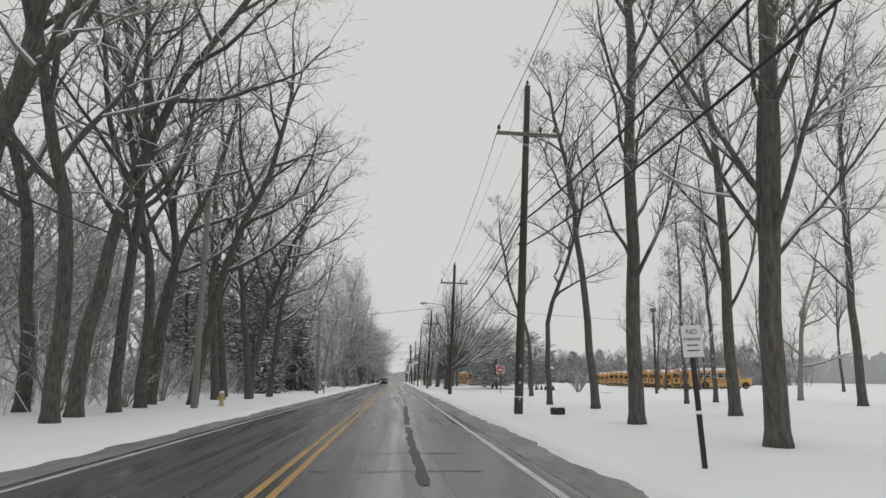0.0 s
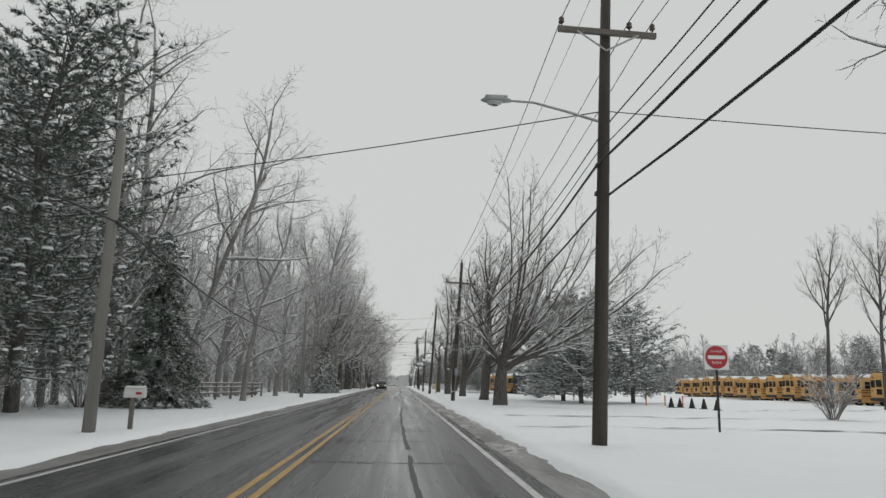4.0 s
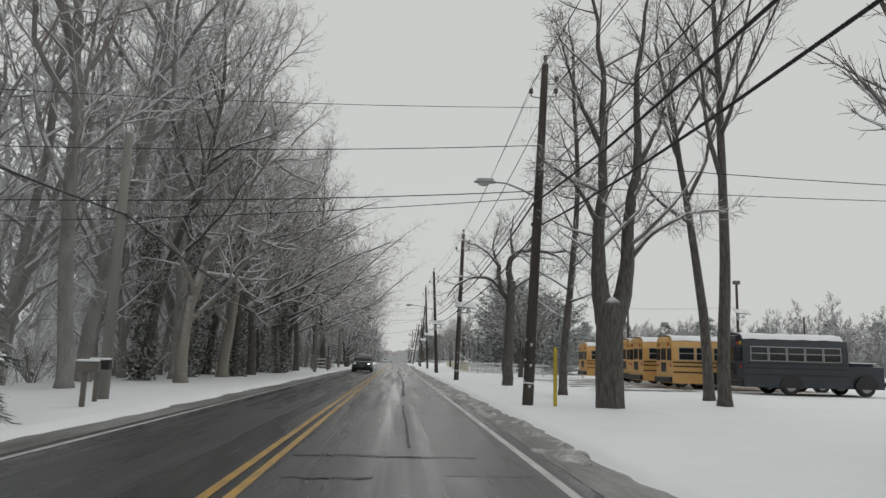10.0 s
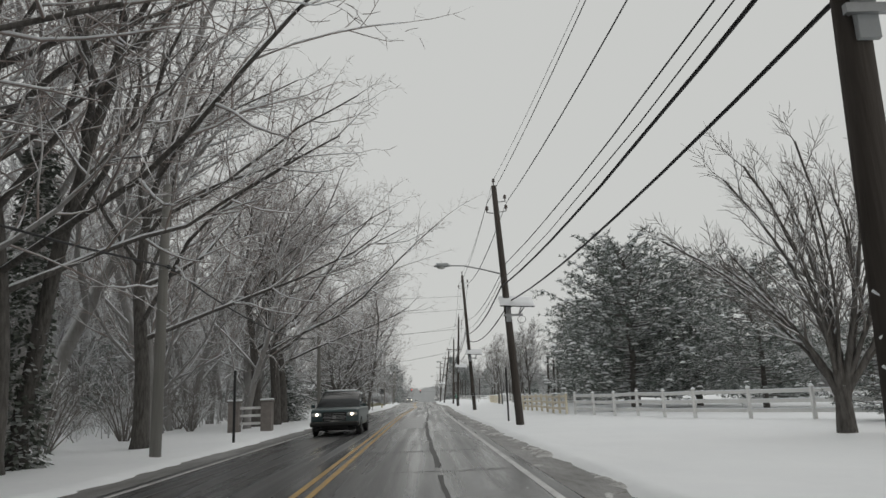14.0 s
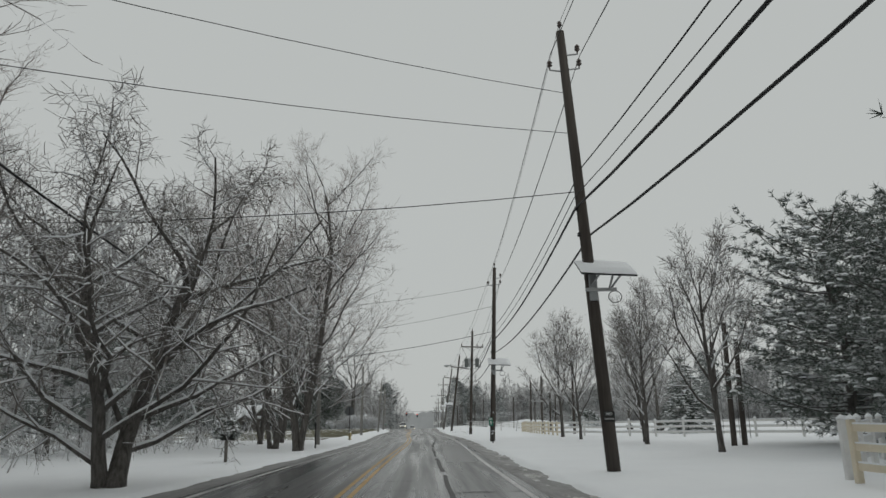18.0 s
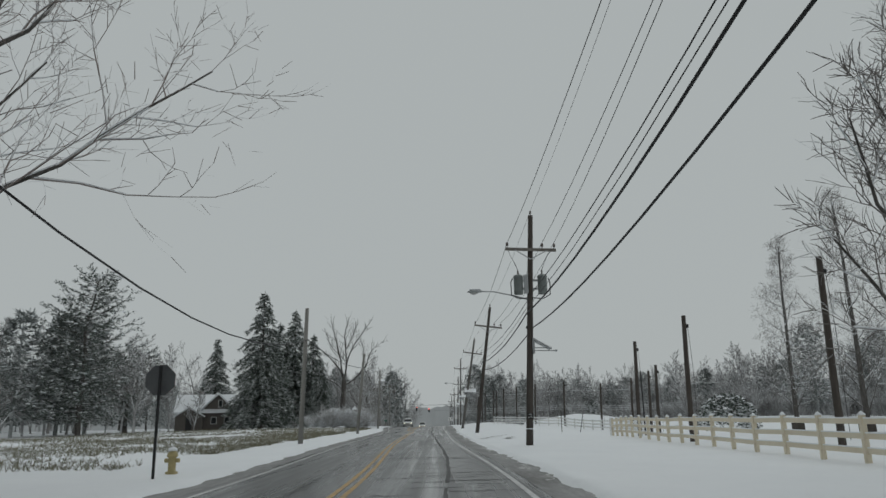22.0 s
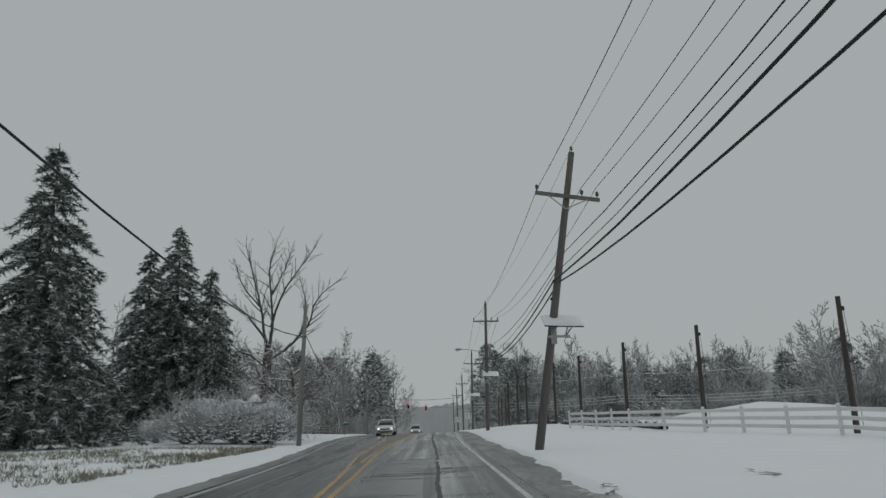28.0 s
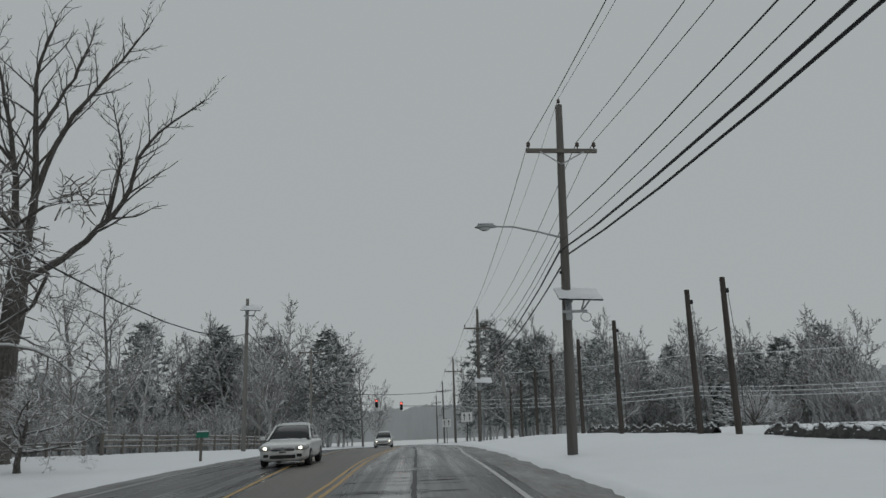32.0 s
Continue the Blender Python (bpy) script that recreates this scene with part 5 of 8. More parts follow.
# ---------------------------------------------------------------- poles across the road
LEFT = [(-9.2, 20.0, 9.0, 0), (-9.0, 56.5, 9.4, 0), (-7.2, 88.0, 7.4, 0), (-7.8, 128.5, 7.8, 0), (-7.9, 159.5, 7.4, 0), (-7.0, 200.4, 7.4, 0), (-7.8, 235.0, 9.0, 0), (-7.0, 274.3, 9.4, 0), (-7.1, 310.5, 7.9, 0.2), (-6.7, 337.0, 7.5, 0.6), (-7.8, 374.8, 8.5, 0.35), (-11.4, 425.0, 10.6, 0), (-11.5, 459.0, 11.5, 0), (-11.5, 500.0, 11.0, 0)]


def hold(y):
    """The share of a pole's height at which it holds the cable."""
    return 0.83 if 330 < y < 340 else 0.76 if y > 300 else 0.68


def cable_pole(x, y, h, tilt):
    z0 = land(x, y)
    t = thing("cable_pole", x, y, z0, "slim weathered wooden pole, paled as by haze, carrying one sagging cable", "utility pole", "poles on the far side of the road")
    m = Mesh().tube([(0, 0, -0.2), (tilt * 0.5, 0, h * 0.5), (tilt, 0, h)], [0.15, 0.135, 0.11], 10)
    m.smooth = True
    part("shaft", m, haze_pale_wood, t)
    share = hold(y)
    part("cable_clamp", Mesh().box(tilt * 0.7 + 0.1, tilt * 0.7 + 0.17, -0.06, 0.06, h * share - 0.05, h * share + 0.05, 0.01), dark_iron, t, "iron cable clamp")
    return t


for x, y, h, tilt in LEFT:
    cable_pole(x, y, h, tilt)
line("communication_cable", [Vector((x + 0.15 + tilt * hold(y), y, land(x, y) + h * hold(y))) for x, y, h, tilt in LEFT], 0.026, cable_rubber, "black cable hung along the far side of the road", [1.45 if 270 < y < 280 else 0.75 for _, y, _, _ in LEFT], wobble=0.01)
for y in (425.0,):
    solar_panel((-11.4, 425.0, -11.4, 425.0, 10.6, ""), 9.6)
for y in (459.0, 500.0):
    q = land(-11.5, y) + 11.0
    tagged(new("crossarm", Mesh().beam((-13.0, y - 0.15, q), (-10.0, y - 0.15, q), 0.11, 0.13).data("crossarm", grey_wood)), "grey wooden crossarm on a far pole", "crossarm", "crossarms on far poles")
# wires that cross the road
for p, share, far_end, r in ((POLES[2], 0.68, (-30, 97, 6.5), 0.014), (POLES[2], 0.68, (30, 82, 6.0), 0.012), (POLES[4], 0.86, (-34, 158, 9.3), 0.01), (POLES[4], 0.74, (-34, 160, 7.6), 0.014), (POLES[4], 0.6, (-34, 161, 6.0), 0.016), (POLES[4], 0.58, (-34, 165, 5.6), 0.012), (POLES[4], 0.7, (18.7, 160.5, 7.2), 0.014), (POLES[4], 0.62, (18.7, 160.6, 6.8), 0.012), (POLES[7], 0.84, (-30, 226, 11.5), 0.01), (POLES[7], 0.74, (-30, 230, 10.0), 0.01), (POLES[7], 0.6, (-28, 246, 8.2), 0.012), (POLES[8], 0.9, (-26, 279, 11.6), 0.01), (POLES[8], 0.77, (-26, 281, 9.3), 0.01), (POLES[8], 0.62, (-26, 277, 7.0), 0.016), (POLES[14], 0.62, (-13, 474, 6.2), 0.03), (POLES[5], 0.56, (31.5, 203, 7.0), 0.01)):
    a = on_pole(p, p[4] * share)
    line("service_cable", [a, Vector(far_end)], r, cable_rubber, "service wire strung across to a side property", 1.7 if p[1] > 270 else 0.9 if p[1] > 240 else 0.5, 14)

# ---------------------------------------------------------------- signs, boxes, mailboxes


def text_on(words, size, mat, parent, at, turn, label):
    """Raised lettering with the built-in font, as a mesh."""
    cu = bpy.data.curves.new("lettering", "FONT")
    cu.body, cu.size, cu.align_x, cu.align_y, cu.extrude = words, size, "CENTER", "CENTER", 0.002
    tmp = bpy.data.objects.new("lettering", cu)
    me = bpy.data.meshes.new_from_object(tmp)
    bpy.data.objects.remove(tmp)
    me.materials.append(mat)
    ob = part("lettering", me, None, parent, label)
    ob.matrix_local = pose(*at, 90, 0, turn)
    return ob


def no_parking(x, y, lean=-3.0):
    t = thing("road_sign", x, y, land(x, y), "small white NO PARKING sign on a dark steel post", "road sign")
    t.matrix_world = pose(x, y, land(x, y), 0, lean, 0)
    part("post", Mesh().box(-0.035, 0.035, -0.03, 0.03, -0.1, 2.1, 0.008), dark_iron, t)
    plate = part("plate", Mesh().box(-0.16, 0.16, -0.045, -0.037, 1.62, 2.1, 0.003), white_sheet, t, "white sign plate")
    text_on("NO", 0.11, black_trim, plate, (0, -0.048, 2.0), 0, "black lettering")
    text_on("PARKING", 0.065, black_trim, plate, (0, -0.048, 1.89), 0, "black lettering")
    for z in (1.8, 1.72):
        part("bar", Mesh().box(-0.09, 0.09, -0.049, -0.046, z - 0.009, z + 0.009), black_trim, plate, "unreadable line of text")
    part("snow_band", Mesh().box(-0.05, 0.05, -0.045, 0.04, 0.78, 0.83, 0.01), snow_cap, t, "snow stuck to the post")


no_parking(4.35, 35.1)
for plate, c in plates:
    plate.data.materials[0] = black_trim
    text_on("NO", 0.1, white_sheet, plate, (c.x, c.y - 0.014, c.z + 0.06), 0, "pale lettering")
    text_on("PARKING", 0.06, white_sheet, plate, (c.x, c.y - 0.014, c.z - 0.06), 0, "pale lettering")


def do_not_enter(x, y):
    t = thing("road_sign", x, y, land(x, y), "red and white DO NOT ENTER sign on a thin post", "road sign")
    part("post", Mesh().box(-0.03, 0.03, -0.025, 0.025, -0.1, 2.6, 0.006), dark_iron, t)
    part("plate", Mesh().box(-0.38, 0.38, -0.04, -0.03, 1.85, 2.6, 0.003), white_sheet, t, "square white sign plate")
    disc = Mesh()
    disc.v = [(0.35 * math.cos(a), yy, 2.225 + 0.35 * math.sin(a)) for yy in (-0.046, -0.04) for a in [i * math.pi / 16 for i in range(32)]]
    disc.f = [tuple(range(31, -1, -1)), tuple(range(32, 64))] + [(i, (i + 1) % 32, (i + 1) % 32 + 32, i + 32) for i in range(32)]
    d = part("disc", disc, red_sheet, t, "red disc")
    part("bar", Mesh().box(-0.27, 0.27, -0.05, -0.045, 2.17, 2.28), white_sheet, d, "white bar")
    text_on("DO NOT", 0.1, white_sheet, d, (0, -0.05, 2.4), 0, "white lettering")
    text_on("ENTER", 0.1, white_sheet, d, (0, -0.05, 2.06), 0, "white lettering")


do_not_enter(9.7, 91.8)


def stop_back(x, y):
    t = thing("road_sign", x, y, land(x, y), "octagonal stop sign seen from its grey back", "road sign")
    part("post", Mesh().box(-0.03, 0.03, -0.03, 0.03, -0.1, 2.7, 0.006), dark_iron, t)
    for yy, mat, nm in ((0.032, sign_back, "grey back"), (0.04, red_sheet, "red face")):
        m = Mesh()
        m.v = [(0.4 * math.cos(a), q, 2.35 + 0.4 * math.sin(a)) for q in (yy, yy + 0.006) for a in [math.pi / 8 + i * math.pi / 4 for i in range(8)]]
        m.f = [tuple(range(7, -1, -1)), tuple(range(8, 16))] + [(i, (i + 1) % 8, (i + 1) % 8 + 8, i + 8) for i in range(8)]
        part("plate", m, mat, t, nm)


stop_back(-6.1, 286.3)


def green_sign(x, y):
    t = thing("road_sign", x, y, land(x, y), "small green roadside marker sign on a green post", "road sign")
    t.matrix_world = pose(x, y, land(x, y), 0, -4, 0)
    part("post", Mesh().box(-0.035, 0.035, -0.03, 0.03, -0.1, 1.5, 0.008), dark_iron, t)
    part("snow_band", Mesh().box(-0.05, 0.05, -0.045, 0.04, 0.5, 0.56, 0.01), snow_cap, t, "snow stuck to the post")
    p = part("plate", Mesh().box(-0.12, 0.12, -0.045, -0.036, 1.0, 1.5, 0.003), green_sheet, t, "green sign plate")
    part("bar", Mesh().box(-0.09, 0.09, -0.05, -0.044, 1.38, 1.45), white_sheet, p, "white line of text")
    part("bar", Mesh().box(-0.03, 0.03, -0.05, -0.044, 1.08, 1.32), white_sheet, p, "white upright mark")


green_sign(4.2, 270.2)


def small_post(x, y, h, label, mat=None, r=0.04, name="marker_post"):
    t = thing(name, x, y, land(x, y), label, "post")
    part("shaft", Mesh().box(-r, r, -r, r, -0.1, h, r * 0.3), mat or dark_iron, t)
    return t


small_post(-6.1, 267.0, 1.4, "short dark steel roadside post")
small_post(4.0, 214.9, 2.5, "thin dark wooden stake beside the road")
small_post(-6.4, 205.8, 2.4, "thin dark roadside post in the snow")
small_post(4.7, 161.0, 1.75, "bright yellow pipeline marker post", yellow_plastic, 0.05)
small_post(15.75, 319.9, 4.6, "tall thin dark pole behind the fence", None, 0.045)
small_post(11.4, 329.2, 1.8, "thin leaning survey stake in the field", grey_wood, 0.03)
for x, y in ((18.1, 121.9), (19.4, 121.6), (20.6, 121.3), (14.8, 137.9), (16.5, 137.0)):
    small_post(x, y, 0.75, "orange driveway stake standing in snow", orange_plastic, 0.035)
for x, y in ((18.3, 117.6), (19.1, 118.1), (19.3, 116.6), (19.5, 115.2), (19.7, 113.8)):
    cone = thing("traffic_cone", x, y, land(x, y), "small dark traffic cone standing in the snow", "traffic cone", "cones by the lot")
    part("body", Mesh().lathe([(0.2, 0.03), (0.05, 0.62), (0.03, 0.65)], 0, 0, 10), dark_iron, cone)
    part("base", Mesh().box(-0.24, 0.24, -0.24, 0.24, -0.02, 0.03, 0.01), dark_iron, cone)


def kerb_line(points, seed):
    """A wet dark edge of a driveway showing through the snow."""
    r, m = random.Random(seed), Mesh()
    for (xa, ya), (xb, yb) in zip(points, points[1:]):
        n = max(2, int(math.hypot(xb - xa, yb - ya) / 0.5))
        s = Vector((ya - yb, xb - xa, 0)).normalized()
        for i in range(n):
            p = Vector((xa + (xb - xa) * i / n, ya + (yb - ya) * i / n, 0))
            w = r.uniform(0.05, 0.2)
            for k in (-1, 1):
                q = p + s * k * w
                m.v.append((q.x, q.y, land(q.x, q.y) + 0.03))
    m.f = [(2 * i, 2 * i + 1, 2 * i + 3, 2 * i + 2) for i in range(len(m.v) // 2 - 1)]
    return tagged(new("driveway_edge", m.data("driveway_edge", shoulder_mud)), "wet muddy edge of a driveway under snow", "driveway", "driveway edges", kind="structure")


kerb_line([(3.6, 92.8), (11.0, 93.4), (16.0, 92.6), (20.0, 94.0), (22.4, 97.4), (21.7, 100.2), (16.7, 101.0), (10.0, 101.3), (4.0, 100.8)], 3)
kerb_line([(20.0, 112.0), (26.0, 115.0), (33.0, 117.0), (44.0, 112.5)], 4)


def ground_box(x, y):
    t = thing("utility_box", x, y, land(x, y), "small dark ground box tilted in the snow", "utility box", turn=15)
    part("body", Mesh().box(-0.22, 0.22, -0.18, 0.18, -0.02, 0.24, 0.03), black_trim, t)
    part("snow_cap", Mesh().box(-0.23, 0.23, -0.19, 0.19, 0.245, 0.3, 0.03), snow_cap, t, "cap of snow")


ground_box(5.7, 50.5)


def hydrant(x, y):
    t = thing("fire_hydrant", x, y, land(x, y), "pale yellow fire hydrant capped with snow", "fire hydrant")
    m = Mesh().lathe([(0.16, -0.05), (0.16, 0.05), (0.1, 0.07), (0.1, 0.42), (0.14, 0.44), (0.14, 0.47), (0.11, 0.55), (0.05, 0.6)], 0, 0, 14)
    m.smooth = True
    part("barrel", m, hydrant_paint, t)
    for s in (-1, 1):
        part("nozzle", Mesh().tube([(0.08 * s, 0, 0.34), (0.19 * s, 0, 0.34)], 0.055, 8), hydrant_paint, t)
    part("snow_cap", Mesh().lathe([(0.12, 0.58), (0.13, 0.62), (0.06, 0.68)], 0, 0, 10), snow_cap, t, "cap of snow")


hydrant(-8.3, 58.4)
hydrant(-6.2, 287.8)


def mailbox(x, y, label, mat, green=False, h=1.0):
    t = thing("mailbox", x, y, land(x, y), label, "mailbox")
    part("post", Mesh().box(-0.05, 0.05, -0.05, 0.05, -0.1, h - 0.22, 0.01), grey_wood, t)
    out = [(-0.1, 0), (0.1, 0)] + [(0.1 * math.cos(a), 0.14 + 0.1 * math.sin(a)) for a in [i * math.pi / 8 for i in range(9)]]
    body = Mesh().prism([(xx, zz + h - 0.22) for xx, zz in out], -0.25, 0.25).move(pose(0.05, 0, 0, 0, 0, 90))
    part("box", body, mat, t)
    part("snow_cap", Mesh().box(-0.2, 0.3, -0.1, 0.1, h + 0.01, h + 0.07, 0.03), snow_cap, t, "ridge of snow")
    if mat is white_sheet:
        part("flag", Mesh().box(0.1, 0.24, -0.112, -0.106, h - 0.14, h - 0.08), red_sheet, t, "red flag")
    if green:
        r = random.Random(3)
        m, lying = Mesh(), Mesh()
        for _ in range(240):
            a, b = r.uniform(0, 6.283), r.uniform(-0.5, 1.4)
            c = Vector((0.46 * math.cos(a) * math.cos(b), 0.4 * math.sin(a) * math.cos(b), h + 0.1 + 0.42 * math.sin(b))) * r.uniform(0.85, 1.05)
            needles(m, r, c, c.normalized() * 0.5, 0.2, 0.014, 6)
            if r.random() < 0.45:
                puff(lying, r, c + Vector((0, 0, 0.05)), r.uniform(0.05, 0.12))
        part("greenery", m, needle, t, "evergreen boughs bent under snow")
        lying.smooth = True
        tagged(part("snow", lying, snow_cap, t), "lumps of snow on the boughs", kind="stuff")


mailbox(-6.7, 89.2, "white rounded mailbox on a wooden post", white_sheet)
mailbox(-7.5, 158.0, "dark rounded mailbox on a wooden post", black_trim)
mailbox(-7.2, 156.6, "grey wooden newspaper box on a post", grey_wood)
mailbox(-7.4, 253.3, "mailbox post dressed with snowy evergreen boughs", black_trim, True)
mailbox(-8.9, 406.2, "green mailbox on a thick wooden post", green_sheet, False, 1.2)

# ---------------------------------------------------------------- fences


def rail_fence(points, label, mat, step=2.4, h=1.15, rails=(0.3, 0.65, 1.0), post=0.065, rail=(0.05, 0.13), cap=True, snow_top=True, name="fence"):
    """Posts with rails between, along a line of plan points."""
    x0, y0 = points[0]
    t = thing(name, x0, y0, land(x0, y0), label, "fence")
    stops = []
    for (xa, ya), (xb, yb) in zip(points, points[1:]):
        n = max(1, round(math.hypot(xb - xa, yb - ya) / step))
        stops += [(xa + (xb - xa) * i / n, ya + (yb - ya) * i / n) for i in range(n)]
    stops.append(points[-1])
    base = Vector((x0, y0, land(x0, y0)))
    feet = [Vector((x, y, land(x, y))) - base for x, y in stops]
    pm = Mesh().box(-post, post, -post, post, -0.1, h, 0.012).data("post", mat)
    cm = Mesh().lathe([(post * 1.5, h), (post * 1.5, h + 0.02), (post * 0.9, h + 0.06), (0.01, h + 0.1)], 0, 0, 8).data("post_cap", snow_cap)
    for f in feet:
        o = part("post", pm, None, t)
        o.location = f
        if cap:
            part("post_cap", cm, None, o, "snow on the post top")
    for a, b in zip(feet, feet[1:]):
        for z in rails:
            part("rail", Mesh().beam(a + Vector((0, 0, z)), b + Vector((0, 0, z)), rail[0], rail[1]), mat, t)
            if snow_top:
                part("rail_snow", Mesh().beam(a + Vector((0, 0, z + rail[1] / 2 + 0.016)), b + Vector((0, 0, z + rail[1] / 2 + 0.016)), rail[0] * 0.9, 0.03), snow_cap, t, "line of snow on the rail")
    return t


W = "white three-rail vinyl fence on the snowy field"
rail_fence([(27.0, 196.0), (16.5, 202.0), (11.2, 210.5), (8.6, 221.5)], W, white_vinyl)
rail_fence([(8.3, 222.5), (7.9, 239.6)], "cream three-rail vinyl fence beside the road", cream_vinyl, 1.9)
rail_fence([(8.2, 240.4), (22.0, 258.0)], W, white_vinyl)
rail_fence([(24.0, 265.5), (20.6, 270.3), (17.6, 274.4), (15.0, 278.2), (11.25, 283.5)], W, white_vinyl)
rail_fence([(11.2, 284.0), (11.2, 292.0), (11.6, 302.0), (12.1, 310.0), (12.68, 316.9)], "cream three-rail vinyl fence curving along the field", cream_vinyl, 1.9)
rail_fence([(12.8, 317.9), (15.2, 321.5), (18.0, 326.5), (19.3, 334.0), (19.6, 342.0), (18.7, 350.5), (16.4, 360.0), (13.8, 367.5), (11.7, 373.5), (10.1, 383.5)], W, white_vinyl, 2.6)
rail_fence([(-12.4, 108.0), (-11.2, 119.0), (-10.9, 128.0), (-13.0, 134.0)], "dark split-rail wooden fence along the woods", grey_wood, 2.6, 1.1, (0.4, 0.75, 1.0), 0.07, (0.06, 0.1), False)
rail_fence([(-18.0, 418.0), (-17.6, 426.0), (-15.0, 436.0), (-14.5, 452.0)], "weathered wooden post-and-rail fence beside the driveway", grey_wood, 2.6, 1.25, (0.45, 0.8, 1.1), 0.08, (0.06, 0.11), False)
rail_fence([(-32.0, 423.0), (-18.8, 417.5)], "low dark wooden rail fence at the yard", grey_wood, 2.8, 0.9, (0.4, 0.75), 0.07, (0.06, 0.1), False)
rail_fence([(-36.0, 398.0), (-24.0, 396.0)], "low dark wooden rail fence behind the spruces", grey_wood, 2.8, 0.9, (0.4, 0.75), 0.07, (0.06, 0.1), False)


def gate_pillars():
    t = thing("driveway_gate", -8.0, 214.8, land(-8.0, 214.8), "grey stone gate pillars with snowy caps and white rails", "gate")
    for x in (-0.75, 0.75):
        p = part("pillar", Mesh().box(x - 0.25, x + 0.25, -0.25, 0.25, -0.1, 1.3, 0.015), grey_stone, t, "stone pillar")
        part("coping", Mesh().box(x - 0.3, x + 0.3, -0.3, 0.3, 1.304, 1.37, 0.015), grey_wood, p, "stone coping")
        part("snow_cap", Mesh().box(x - 0.29, x + 0.29, -0.29, 0.29, 1.374, 1.46, 0.04), snow_cap, p, "cap of snow")
    for z in (0.35, 0.7, 1.05):
        part("rail", Mesh().box(-0.5, 0.5, -0.03, 0.03, z - 0.06, z + 0.06, 0.01), white_vinyl, t, "white rail")


gate_pillars()
# ---------------------------------------------------------------- vehicles


def loft(stations, n=14):
    """A rounded shell through stations of (y, half width, bottom, top, roundness)."""
    m = Mesh()
    for y, w, zb, zt, k in stations:
        for i in range(n):
            a = 2 * math.pi * (i + 0.5) / n
            c, s = math.cos(a), math.sin(a)
            e = 2.0 / k
            m.v.append((w * abs(c) ** e * (1 if c > 0 else -1), y, (zb + zt) / 2 + (zt - zb) / 2 * abs(s) ** e * (1 if s > 0 else -1)))
    q = len(stations)
    m.f = [(j * n + i, j * n + n + i, j * n + n + (i + 1) % n, j * n + (i + 1) % n) for j in range(q - 1) for i in range(n)] + [tuple(range(n)), tuple(range(q * n - 1, q * n - n - 1, -1))]
    m.smooth = True
    return m


def wheel(t, x, y, r, w=0.21):
    m = Mesh()
    prof = [(0.62, 0.5), (0.9, 0.5), (1.0, 0.36), (1.0, -0.36), (0.9, -0.5), (0.62, -0.5)]
    n = 20
    m.v = [(x + o * w, y + r * f * math.cos(a), r + r * f * math.sin(a)) for f, o in prof for a in [2 * math.pi * i / n for i in range(n)]]
    m.f = [(k * n + i, k * n + (i + 1) % n, k * n + n + (i + 1) % n, k * n + n + i) for k in range(5) for i in range(n)]
    o = part("wheel", m, tyre_rubber, t, "black tyre")
    rim = Mesh().tube([(x - 0.38 * w, y, r), (x + 0.38 * w, y, r)], r * 0.63, 16)
    part("rim", rim, steel, o, "grey rim")


